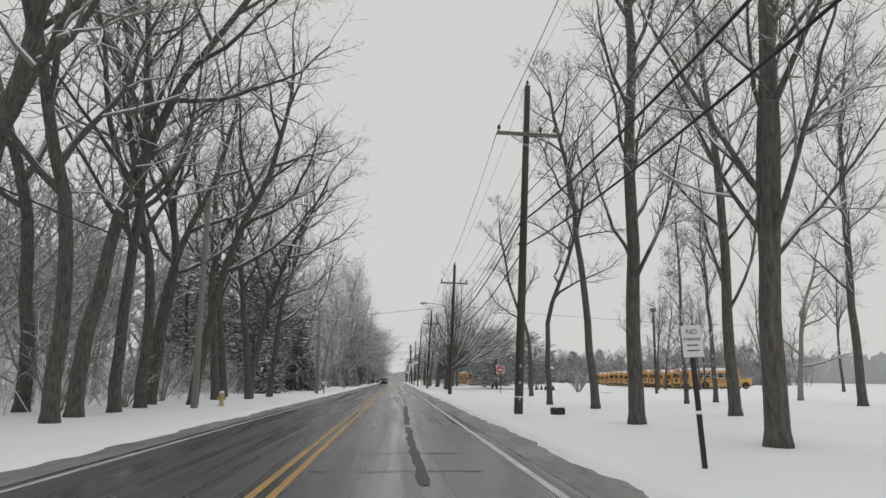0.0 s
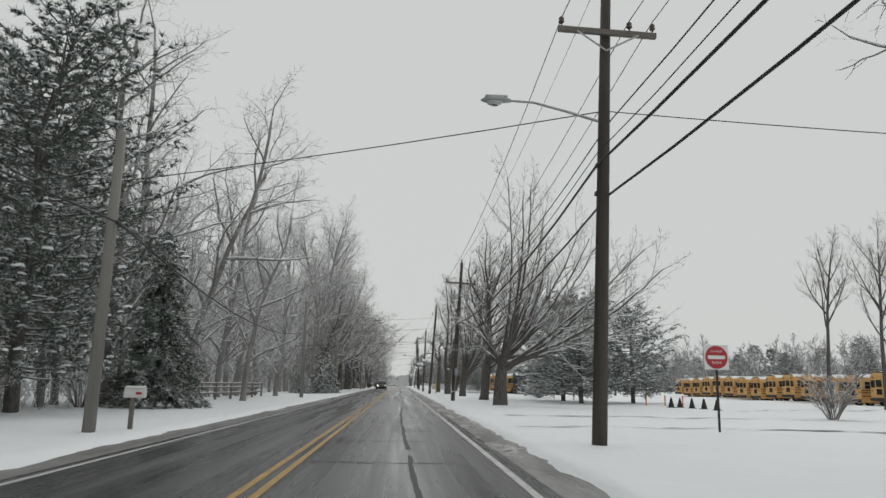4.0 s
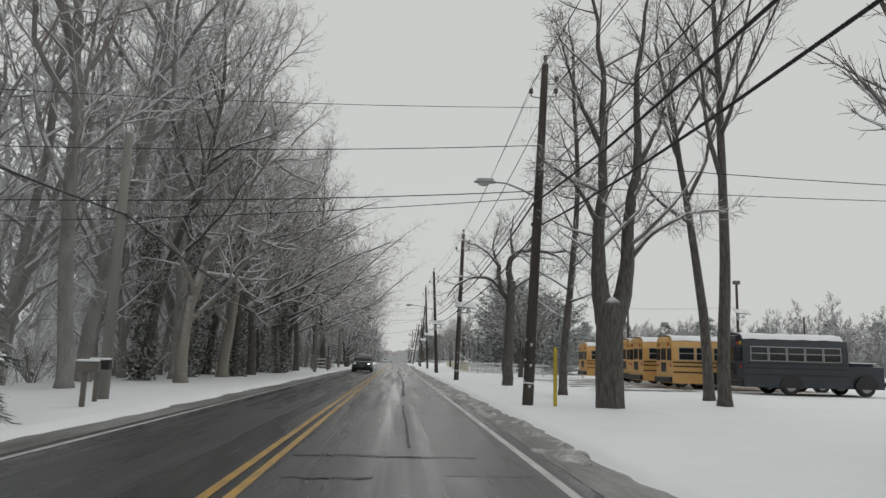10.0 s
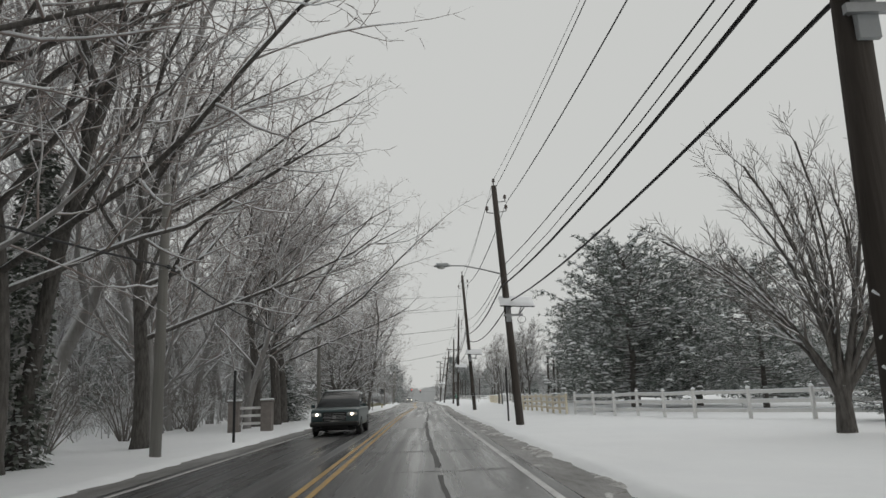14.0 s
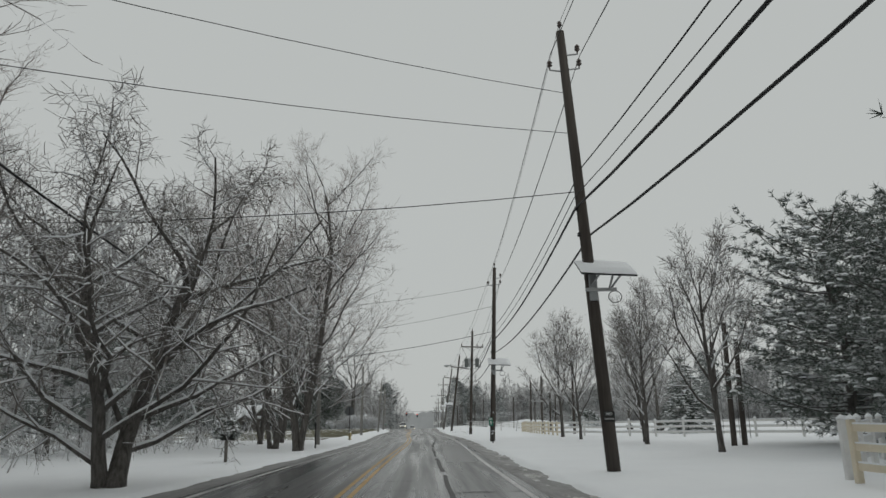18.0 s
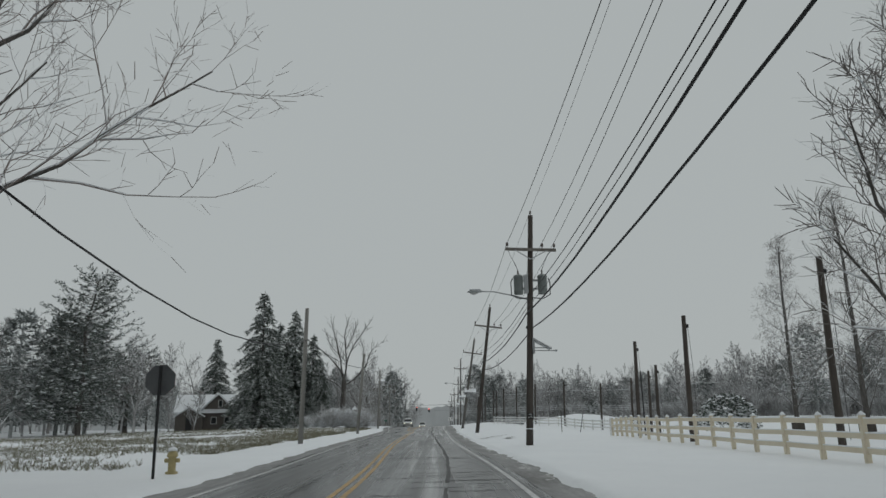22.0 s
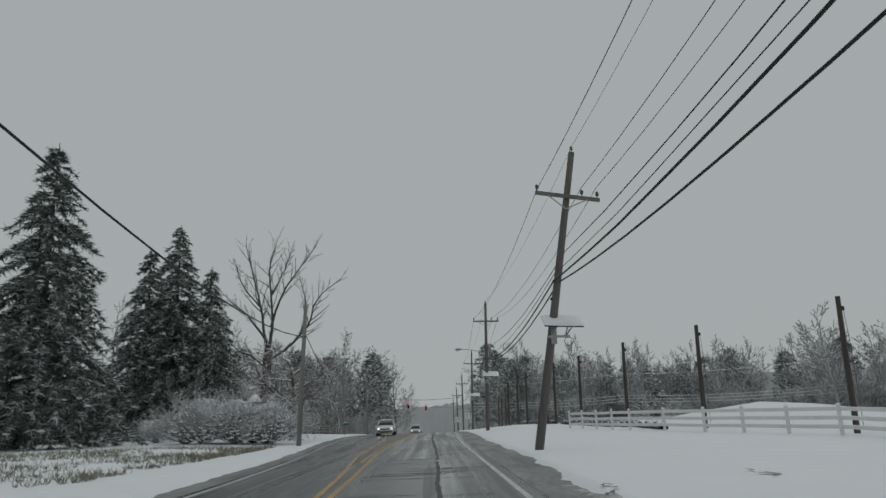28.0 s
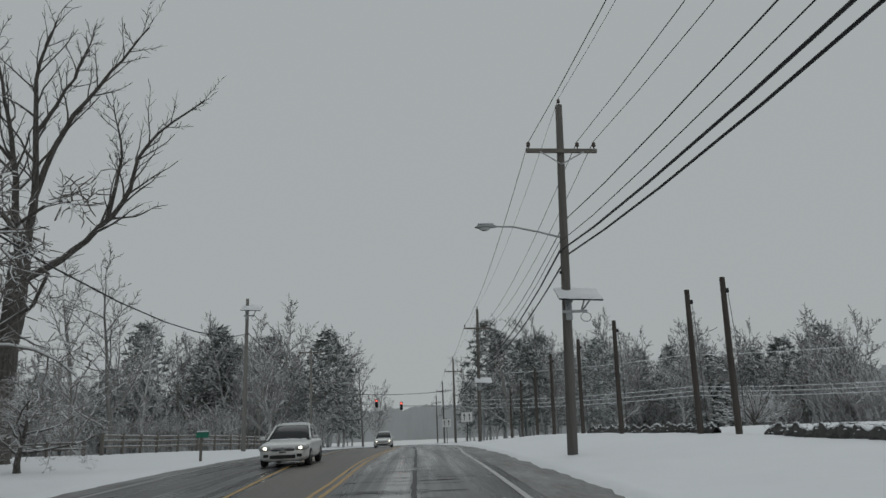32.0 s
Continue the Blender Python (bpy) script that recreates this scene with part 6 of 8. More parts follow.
def car(name, x, y, label, paint, L=4.5, Wd=0.88, H=1.46, hood=0.92, suv=False, turn=180, category="car"):
    """A car with its front at +y in its own frame."""
    t = thing(name, x, y, road_height(y) + 0.004, label, category, turn=turn)
    b0 = 0.22
    nose = L / 2
    k = 11 if suv else 6
    if suv:
        ends = [(-nose, Wd * 0.94, 0.5, hood * 0.98, k), (-nose + 0.08, Wd * 0.97, 0.4, hood, k), (-nose * 0.55, Wd, 0.34, hood * 1.02, k), (nose * 0.36, Wd, 0.34, hood * 1.02, k), (nose * 0.7, Wd * 0.99, 0.34, hood * 1.01, k), (nose * 0.92, Wd * 0.97, 0.32, hood * 0.98, k), (nose * 0.98, Wd * 0.95, 0.34, hood * 0.94, k), (nose, Wd * 0.91, 0.4, hood * 0.88, k)]
    else:
        ends = [(-nose, Wd * 0.8, 0.4, hood * 0.92, 5), (-nose + 0.12, Wd * 0.95, 0.28, hood, 5), (-nose * 0.55, Wd, b0, hood * 1.02, k), (0, Wd, b0, hood * 1.02, k), (nose * 0.36, Wd, b0, hood, k), (nose * 0.66, Wd * 0.99, b0, hood * 0.95, k), (nose * 0.88, Wd * 0.95, b0 - 0.02, hood * 0.9, 6), (nose * 0.97, Wd * 0.9, b0, hood * 0.85, 6), (nose, Wd * 0.83, b0 + 0.05, hood * 0.79, 6)]
    body = loft(ends, 32)
    part("body", body, paint, t)
    back = -nose * 0.42 if suv else -nose + 0.55
    q = 8 if suv else 4.5
    cab = loft([(back, Wd * (0.88 if suv else 0.78), hood * 0.95, hood + 0.05, q), (back + (0.12 if suv else 0.7), Wd * (0.84 if suv else 0.76), hood * 0.95, H - 0.03, q), (-0.2, Wd * (0.83 if suv else 0.8), hood * 0.95, H, q), (nose * (0.14 if suv else 0.08), Wd * (0.8 if suv else 0.78), hood * 0.95, H - 0.04, q), (nose * (0.5 if suv else 0.42), Wd * (0.92 if suv else 0.86), hood * 0.93, hood + 0.03, q)], 24)
    part("cabin_glass", cab, dark_glass, t, "dark windows")
    roof = loft([(back + (0.2 if suv else 0.75), Wd * 0.68, H - 0.1, H + 0.01, 5), (-0.2, Wd * 0.72, H - 0.09, H + 0.035, 5), (nose * 0.06, Wd * 0.68, H - 0.12, H + 0.0, 5)], 12)
    part("roof", roof, paint, t)
    for s in (-1, 1):
        part("pillar", Mesh().tube([(s * Wd * 0.9, nose * 0.42, hood), (s * Wd * 0.7, nose * 0.06, H - 0.03)], 0.035, 6), paint, t)
        part("pillar", Mesh().tube([(s * Wd * 0.86, -0.25, hood), (s * Wd * 0.7, -0.25, H - 0.02)], 0.035, 6), paint, t)
        part("pillar", Mesh().tube([(s * Wd * 0.84, back + 0.05, hood), (s * Wd * 0.68, back + (0.3 if suv else 0.8), H - 0.02)], 0.05, 6), paint, t)
        mr = part("mirror", Mesh().box(s * (Wd + 0.09) - 0.09, s * (Wd + 0.09) + 0.09, nose * 0.38, nose * 0.38 + 0.12, hood + 0.0, hood + 0.14, 0.03), paint, t)
        z = hood * (0.78 if suv else 0.72)
        hl = loft([(nose * 0.84, 0.24, z - 0.08, z + 0.1, 4), (nose + 0.004, 0.2, z - 0.09, z + 0.06, 4)], 14).move(Matrix.Translation((s * Wd * 0.72, 0, 0)))
        hl_o = part("headlight", hl, glass_lens, t, "clear headlight")
        part("bulb", loft([(nose * 0.97, 0.08, z - 0.065, z + 0.05, 2.2), (nose + 0.016, 0.06, z - 0.055, z + 0.035, 2.2)], 10).move(Matrix.Translation((s * Wd * 0.7, 0, 0))), headlight_glow, hl_o, "lit bulb")
        part("fog_lamp", Mesh().box(s * Wd * 0.66 - 0.1, s * Wd * 0.66 + 0.1, nose * 0.9, nose + 0.012, 0.34, 0.46, 0.02), black_trim, t, "black fog lamp recess")
        part("tail_light", Mesh().box(s * Wd * 0.72 - 0.12, s * Wd * 0.72 + 0.12, -nose - 0.01, -nose + 0.15, hood * 0.7, hood * 0.85, 0.02), red_sheet, t, "red tail light")
        for yy in (nose * 0.62, -nose * 0.6):
            wheel(t, s * (Wd - 0.1), yy, 0.37 if suv else 0.32)
    part("grille", Mesh().box(-Wd * 0.48, Wd * 0.48, nose * 0.95, nose + 0.012, hood * (0.52 if suv else 0.6), hood * (0.86 if suv else 0.7), 0.02), black_trim, t, "dark grille")
    part("grille_bar", Mesh().box(-Wd * 0.46, Wd * 0.46, nose * 0.99, nose + 0.026, hood * 0.655, hood * 0.68, 0.006), steel, t, "chrome bar")
    for dz in ((-0.12, -0.05, 0.06, 0.13) if suv else (-0.055, 0.045)):
        part("grille_bar", Mesh().box(-Wd * 0.42, Wd * 0.42, nose * 0.99, nose + 0.024, hood * 0.667 + dz - 0.008, hood * 0.667 + dz + 0.008, 0.004), steel, t, "chrome bar")
    if suv:
        part("bumper", Mesh().box(-Wd * 0.98, Wd * 0.98, nose * 0.94, nose + 0.1, 0.36, 0.56, 0.05), black_trim, t, "dark front bumper")
        part("roof_snow", loft([(back + 0.25, Wd * 0.6, H - 0.02, H + 0.05, 5), (-0.2, Wd * 0.66, H, H + 0.06, 5), (nose * 0.03, Wd * 0.6, H - 0.04, H + 0.03, 5)], 14), snow_cap, t, "thin snow on the roof")
    if not suv:
        part("roof_snow", loft([(back + 0.9, Wd * 0.5, H - 0.02, H + 0.045, 4), (-0.3, Wd * 0.58, H - 0.02, H + 0.07, 4), (nose * 0.0, Wd * 0.5, H - 0.03, H + 0.03, 4)], 12), snow_cap, t, "crust of snow on the roof")
        part("hood_snow", loft([(nose * 0.42, Wd * 0.75, hood - 0.03, hood + 0.035, 4), (nose * 0.5, Wd * 0.78, hood - 0.04, hood + 0.02, 4)], 12), snow_cap, t, "snow along the windshield")
    part("badge", Mesh().tube([(0, nose * 0.99, hood * 0.67), (0, nose + 0.035, hood * 0.67)], 0.07, 12), steel, t, "plain chrome badge")
    part("air_intake", Mesh().box(-Wd * 0.52, Wd * 0.52, nose * 0.93, nose + 0.012, 0.29, 0.43, 0.02), black_trim, t, "black lower intake")
    part("plate", Mesh().box(-0.16, 0.16, nose * 0.99, nose + 0.015, 0.45, 0.57, 0.004), white_sheet, t, "plain plate with a dark bar")
    part("plate_bar", Mesh().box(-0.11, 0.11, nose + 0.016, nose + 0.02, 0.49, 0.53), black_trim, t, "dark bar")
    part("underbody", Mesh().box(-Wd * 0.8, Wd * 0.8, -nose * 0.9, nose * 0.9, 0.2, 0.32, 0.03), black_trim, t, "dark underbody")
    if not suv:
        part("wiper", Mesh().tube([(-0.5, nose * 0.5, hood + 0.02), (0.1, nose * 0.44, hood + 0.09)], 0.012, 4), black_trim, t, "black wiper")
    return t


car("car", -4.4, 402.6, "white saloon car with lit headlights on the wet road", white_car)
car("pickup", -3.5, 212.3, "dark blue-grey pickup truck with lit headlights", dark_car, 5.2, 0.98, 1.76, 1.08, True, category="pickup truck")
car("car", -2.6, 447.0, "pale car with lit headlights beyond the crest", white_car, 4.4, 0.88, 1.5)


def bus(x, y, label, paint, length=9.6, turn=-90, snowy_roof=True, group="parked school buses"):
    """A school bus, rear end at its origin, nose at +y in its own frame."""
    t = thing("school_bus", x, y, land(x, y), label, "school bus", group, turn=turn)
    w, z0, z1 = 1.2, 0.36, 2.85
    panes = round((length - 2.6) / 0.98)
    prof = [(-w, z0), (w, z0), (w, 2.35), (w * 0.93, 2.68), (w * 0.7, 2.82), (0, z1), (-w * 0.7, 2.82), (-w * 0.93, 2.68), (-w, 2.35)]
    part("body", Mesh().prism(prof, 0, length - 1.9), paint, t)
    hood = [(-w * 0.9, z0), (w * 0.9, z0), (w * 0.9, 1.45), (w * 0.6, 1.62), (-w * 0.6, 1.62), (-w * 0.9, 1.45)]
    part("hood", Mesh().prism(hood, length - 1.9, length), paint, t)
    m = Mesh()
    for j, yy in enumerate([0.06 + i * (length - 2.1) / 10 for i in range(11)]):
        for i, (xx, zz) in enumerate(((-1.12, 2.72), (-0.85, 2.96), (0, 3.06), (0.85, 2.96), (1.12, 2.72))):
            m.v.append((xx, yy, zz + 0.02 * math.sin(3.7 * j + i)))
    m.f = [(j * 5 + i, j * 5 + i + 1, j * 5 + 6 + i, j * 5 + 5 + i) for j in range(10) for i in range(4)]
    m.smooth = True
    part("roof_snow", m, snow_cap, t, "blanket of snow on the roof")
    for s in (-1, 1):
        for z in (0.98, 1.3, 1.52):
            part("rub_rail", Mesh().box(s * w - 0.02, s * w + 0.025, 0.03, length - 2.0, z - 0.035, z + 0.035), black_trim, t, "black rub rail")
        for k in range(panes):
            y0 = 0.4 + k * (length - 2.6) / panes
            part("window", Mesh().box(s * w - 0.03, s * w + 0.012, y0, y0 + 0.84, 1.66, 2.34, 0.004), dark_glass, t, "dark side window")
            sash = Mesh().box(s * w - 0.03, s * w + 0.022, y0, y0 + 0.84, 2.0, 2.035)
            for za, zb, ya, yb in ((2.32, 2.36, y0 - 0.03, y0 + 0.87), (1.64, 1.67, y0 - 0.03, y0 + 0.87), (1.67, 2.32, y0 - 0.03, y0), (1.67, 2.32, y0 + 0.84, y0 + 0.87)):
                sash.box(s * w - 0.03, s * w + 0.02, ya, yb, za, zb)
            part("sash", sash, steel if paint == navy else pale_frame, t, "pale window frame with a sash bar")
        for yy in (2.4, length - 1.0):
            wheel(t, s * 1.04, yy, 0.48, 0.28)
            arch = Mesh()
            for xx in (s * w - 0.02, s * w + 0.03):
                arch.v += [(xx, yy + 0.6 * math.cos(q), max(z0, 0.46 + 0.56 * math.sin(q))) for q in [math.pi * (1.14 * k / 12 - 0.07) for k in range(13)]]
            arch.f = [tuple(range(13)), tuple(range(25, 12, -1))] + [(k, (k + 1) % 13, 13 + (k + 1) % 13, 13 + k) for k in range(13)]
            part("wheel_arch", arch, black_trim, t, "black wheel arch")
    # rear end
    part("emergency_door", Mesh().box(-0.45, 0.45, -0.03, 0.01, 0.85, 2.4, 0.01), paint, t, "rear emergency door")
    for x0, x1, z_a, z_b in ((-0.36, 0.36, 1.65, 2.3), (-0.36, 0.36, 0.98, 1.5), (-1.08, -0.56, 1.62, 2.28), (0.56, 1.08, 1.62, 2.28)):
        part("rear_window", Mesh().box(x0, x1, -0.045, -0.002, z_a, z_b, 0.004), dark_glass, t, "dark rear window")
    part("rear_cap", Mesh().box(-0.75, 0.75, -0.12, 0.3, 2.6, 2.92, 0.05), paint, t, "rear lamp housing")
    for s in (-1, 1):
        for o in (0.72, 0.98):
            part("warning_lamp", Mesh().tube([(s * o, -0.05, 2.52), (s * o, 0.02, 2.52)], 0.09, 10), red_sheet if o < 0.8 else yellow_plastic, t, "round warning lamp")
        part("tail_light", Mesh().tube([(s * 0.95, -0.03, 1.35), (s * 0.95, 0.01, 1.35)], 0.09, 10), red_sheet, t, "round tail light")
    part("bumper", Mesh().box(-1.15, 1.15, -0.16, 0.02, 0.4, 0.7, 0.03), black_trim, t, "black rear bumper")
    part("front_bumper", Mesh().box(-1.1, 1.1, length - 0.02, length + 0.14, 0.5, 0.74, 0.03), black_trim, t, "black front bumper")
    part("windshield", Mesh().box(-1.05, 1.05, length - 1.93, length - 1.88, 1.7, 2.4, 0.004), dark_glass, t, "dark windshield")
    part("snow_slush", Mesh().box(-1.0, 1.0, length - 1.7, length - 0.3, 1.63, 1.68, 0.02), snow_cap, t, "snow on the hood")
    return t


YB = "yellow school bus with black rails and a snowy roof"
for x, y in ((15.2, 179.4), (15.0, 183.5), (15.6, 187.6), (15.1, 191.6), (15.3, 197.4)):
    bus(x, y, YB, yellow_bus)
bus(17.0, 174.9, "dark navy bus with a snow-covered roof", navy, 7.3)
first_far = bus(43.0, 128.0, "yellow school bus parked in a far row under snow", yellow_bus, group="far row of school buses")
for k in range(1, 15):
    copy_thing(first_far, pose(43.0 + 0.3 * k, 128.0 + 4.3 * k, land(43.0 + 0.3 * k, 128.0 + 4.3 * k), 0, 0, -90 + (k % 3)))
bus(52.0, 196.0, "yellow school bus standing alone on the far lot", yellow_bus, group="far row of school buses", turn=-80)


def tyre_rut(x0, y0, x1, y1, w):
    """A dark bare strip of wet ground between heaps of snow."""
    m = Mesh()
    n = 14
    r = random.Random(int(x0 * 10 + y0))
    d = Vector((x1 - x0, y1 - y0, 0))
    s = Vector((-d.y, d.x, 0)).normalized()
    for i in range(n + 1):
        c = Vector((x0, y0, 0)) + d * i / n
        ww = w * (0.35 + 0.65 * math.sin(math.pi * (0.05 + 0.9 * i / n))) * r.uniform(0.6, 1.2)
        for k in (-1, 1):
            q = c + s * k * ww
            m.v.append((q.x, q.y, land(q.x, q.y) + 0.03))
    m.f = [(2 * i, 2 * i + 1, 2 * i + 3, 2 * i + 2) for i in range(n)]
    return m


for k, y in enumerate((176.0, 180.2, 184.4, 188.5, 193.0)):
    tagged(new("wet_patch", tyre_rut(9.6, y - 1.6, 15.6, y, 0.95).data("wet_patch", slush)), "bare slushy strip of ground between the buses", "slush patch", "slushy strips", kind="structure")

TR = random.Random(14)


def rut_marks(trail, w, tries):
    """Ragged scraps of churned mud strung along a wheel's line."""
    m = Mesh()
    for k in range(tries):
        f = TR.random() * (len(trail) - 1)
        i = int(f)
        cx, cy = (trail[i][j] + (trail[i + 1][j] - trail[i][j]) * (f - i) for j in (0, 1))
        cx, cy = cx + TR.gauss(0, w * 0.45), cy + TR.gauss(0, 0.05)
        wide, deep, n = w * TR.uniform(0.25, 0.8), TR.uniform(0.03, 0.11), 9
        skew, o = TR.uniform(-0.4, 0.9), len(m.v)
        for j in range(n):
            a = 6.283 * j / n
            q = TR.uniform(0.5, 1.2)
            x, y = cx + wide * q * math.cos(a), cy + deep * q * math.sin(a) + skew * wide * q * math.cos(a) * 0.5
            m.v.append((x, y, land(x, y) + 0.03 + 0.0006 * k))
        m.f.append(tuple(range(o, o + n)))
    return m


for trail, w, n in (([(3.4, 311.5), (3.9, 313.2), (4.4, 314.7), (5.0, 316.6), (5.3, 318.1)], 0.17, 75), ([(5.4, 319.5), (5.85, 321.2), (5.8, 322.1)], 0.12, 12), ([(5.0, 311.6), (5.2, 312.7), (5.55, 314.3), (5.65, 315.2)], 0.2, 46), ([(6.4, 344.8), (6.5, 345.4), (6.6, 347.0)], 0.16, 14), ([(3.0, 343.2), (3.2, 344.2)], 0.12, 9)):
    tagged(new("tyre_track", rut_marks(trail, w, n).data("tyre_track", shoulder_mud)), "broken muddy tyre track across the snowy verge", "tyre track", "tyre tracks", kind="structure")

# lamp and camera poles of the lot


def lot_pole(x, y, h, panel=False, arm=True, lamp=False):
    z0 = land(x, y)
    t = thing("lot_pole", x, y, z0, "wooden lot pole with " + ("a crossarm and wires" if arm else "a floodlight at its top" if lamp else "no fittings"), "pole", "poles of the bus lot")
    m = Mesh().tube([(0, 0, -0.2), (0.05, 0, h)], [0.15, 0.11], 10)
    part("shaft", m, pole_wood, t)
    if arm:
        part("crossarm", Mesh().beam((-0.7, -0.15, h - 0.3), (0.9, -0.15, h - 0.2), 0.1, 0.12), grey_wood, t, "wooden crossarm")
        part("lamp_arm", Mesh().tube([(0, 0, h - 0.3), (-0.6, 0, h + 0.35), (-1.5, 0, h + 0.6), (-2.6, 0, h + 0.5)], 0.035, 6), steel, t, "curved lamp arm")
    if lamp:
        part("floodlight", Mesh().box(-0.25, 0.35, -0.2, 0.2, h, h + 0.35, 0.05), sign_back, t, "square floodlight")
    return t


lot_pole(18.8, 160.8, 7.7)
lot_pole(31.4, 203.0, 9.0, arm=False, lamp=True)
lot_pole(33.0, 177.5, 5.2, arm=False, lamp=True)
lot_pole(25.9, 94.5, 8.2, arm=False, lamp=True)
lot_pole(60.0, 240.0, 9.0, arm=False)
lot_pole(28.5, 225.4, 9.5, arm=False, lamp=True)
solar_panel((18.8, 160.8, 18.85, 160.8, 7.7, ""), 3.9)
solar_panel((33.0, 177.5, 33.0, 177.5, 5.2, ""), 3.6)
solar_panel((31.4, 203.0, 31.4, 203.0, 9.0, ""), 6.2)
g_wire = Mesh().tube([(9.0, 150.2, land(9, 150.2)), (18.8, 160.8, 7.2)], 0.012, 5)
guy = tagged(new("guy_wire", g_wire.data("guy_wire", wire_metal)), "steel guy wire with a pale plastic guard", "guy wire")
part("guard", Mesh().tube([(9.05, 150.25, land(9, 150.2) + 0.06), (10.7, 152.04, land(9, 150.2) + 1.28)], 0.03, 6), white_vinyl, guy, "pale plastic guard")

# bare poles along the practice field
for x, y, h in ((13.5, 257.5, 5.4), (14.2, 258.0, 4.7), (16.0, 265.0, 5.3), (13.9, 291.8, 6.4), (12.7, 302.0, 5.9), (13.1, 312.0, 5.7), (17.0, 320.7, 5.1), (19.85, 332.0, 5.4), (20.73, 341.0, 5.3), (19.76, 350.5, 5.2), (17.35, 360.6, 5.6), (14.95, 370.4, 5.6), (13.36, 379.9, 5.6), (12.3, 389.8, 5.6), (12.0, 400.3, 5.8), (11.6, 402.8, 5.8), (10.5, 409.8, 5.6), (10.4, 417.3, 5.6), (10.0, 424.0, 5.5), (10.6, 434.0, 5.6), (11.2, 446.0, 5.6), (11.8, 458.0, 5.6)):
    z0 = land(x, y)
    t = thing("net_pole", x, y, z0, "bare dark wooden pole with a rope at its top", "pole", "bare poles along the field", turn=0)
    m = Mesh().tube([(0, 0, -0.2), (0.06, 0, h * 0.5), (0.15, 0, h)], [0.125, 0.115, 0.1], 10)
    part("shaft", m, pole_wood, t)
    part("hook", Mesh().box(0.23, 0.34, -0.05, 0.05, h - 0.6, h - 0.42, 0.015), dark_iron, t, "iron hook")
    part("rope", Mesh().tube([(0.3, 0, h - 0.5), (0.36, 0, h * 0.6), (0.3, 0, 0.3)], 0.01, 4), wire_metal, t, "slack rope")

# ---------------------------------------------------------------- house behind the field


def house():
    t = thing("house", -36.0, 385.0, land(-36, 385) - 0.1, "small brown gabled house with snow on its roofs", "house", turn=8)
    t.matrix_world = pose(-36.0, 385.0, land(-36, 385) - 0.1, 0, 0, 14)
    part("wall", Mesh().box(-4.4, 4.4, -3.5, 3.5, -0.2, 2.9), brown_siding, t, "brown clapboard walls")
    across = Matrix.Rotation(radians(90), 4, "Z")
    for e in (-4.4, 4.3):
        part("gable", Mesh().prism([(-3.5, 2.9), (3.5, 2.9), (0, 5.3)], e, e + 0.1).move(across), brown_siding, t, "brown gable wall")
    part("gable", Mesh().prism([(-1.0, 2.9), (4.1, 2.9), (1.55, 5.5)], -3.58, -0.2), brown_siding, t, "brown gable wall")
    part("roof", Mesh().prism([(-4.1, 2.7), (0.0, 5.4), (4.1, 2.7), (4.1, 2.95), (0.0, 5.7), (-4.1, 2.95)], -5.0, 5.0).move(across), snow_cap, t, "main roof under snow")
    part("roof", Mesh().prism([(-1.5, 2.62), (1.55, 5.52), (4.6, 2.62), (4.6, 2.9), (1.55, 5.85), (-1.5, 2.9)], -4.2, 0.0), snow_cap, t, "front gable roof under snow")
    part("porch_roof", Mesh().prism([(-4.9, 2.1), (-2.6, 3.5), (-0.3, 2.1), (-0.3, 2.28), (-2.6, 3.72), (-4.9, 2.28)], -5.2, -3.3), snow_cap, t, "porch gable under snow")
    part("porch_wall", Mesh().box(-4.6, -0.6, -5.0, -3.5, -0.2, 2.2), brown_siding, t, "brown porch wall")
    part("porch_gable", Mesh().prism([(-4.6, 2.2), (-0.6, 2.2), (-2.6, 3.42)], -5.0, -4.9), brown_siding, t, "brown porch gable")
    for x, z, w in ((1.0, 1.0, 0.9), (3.0, 1.0, 0.9), (1.9, 3.6, 0.7)):
        win = part("window", Mesh().box(x - w / 2, x + w / 2, -3.62, -3.5, z, z + 1.1, 0.01), white_vinyl, t, "white-framed window")
        part("pane", Mesh().box(x - w / 2 + 0.08, x + w / 2 - 0.08, -3.64, -3.615, z + 0.08, z + 1.02), dark_glass, win, "dark pane")
    part("door", Mesh().box(-3.05, -2.15, -5.06, -5.0, -0.1, 2.0, 0.01), dark_iron, t, "dark front door")
    part("chimney", Mesh().box(-1.6, -0.9, 0.5, 1.2, 4.4, 6.3, 0.02), grey_stone, t, "stone chimney")


house()

# ---------------------------------------------------------------- junction beyond the crest


def signal(x0, x1, y, z, label):
    g = road_height(y)
    t = thing("traffic_light", x0, y, g - 0.05, label, "traffic light", "signals at the junction")
    part("pole", Mesh().tube([(0, 0, -0.2), (0, 0, z + 0.4)], [0.16, 0.11], 10), steel, t)
    part("mast_arm", Mesh().tube([(0, 0, z - 0.5), ((x1 - x0) * 0.5, 0, z + 0.05), (x1 - x0, 0, z + 0.25)], [0.1, 0.08, 0.05], 8), steel, t, "grey mast arm")
    hx = x1 - x0
    h = part("signal_head", Mesh().box(hx - 0.22, hx + 0.22, -0.35, -0.1, z - 0.35, z + 0.85, 0.03), black_trim, t, "black signal head")
    for k, mat in enumerate((dark_glass, dark_glass, red_signal)):
        zz = z - 0.12 + 0.37 * k
        part("lens", Mesh().tube([(hx, -0.38, zz), (hx, -0.345, zz)], 0.13, 14), mat, h, "lit red lens" if k == 2 else "dark lens")
        part("visor", Mesh().tube([(hx, -0.55, zz + 0.12), (hx, -0.34, zz + 0.14)], 0.05, 6), black_trim, h, "short visor")


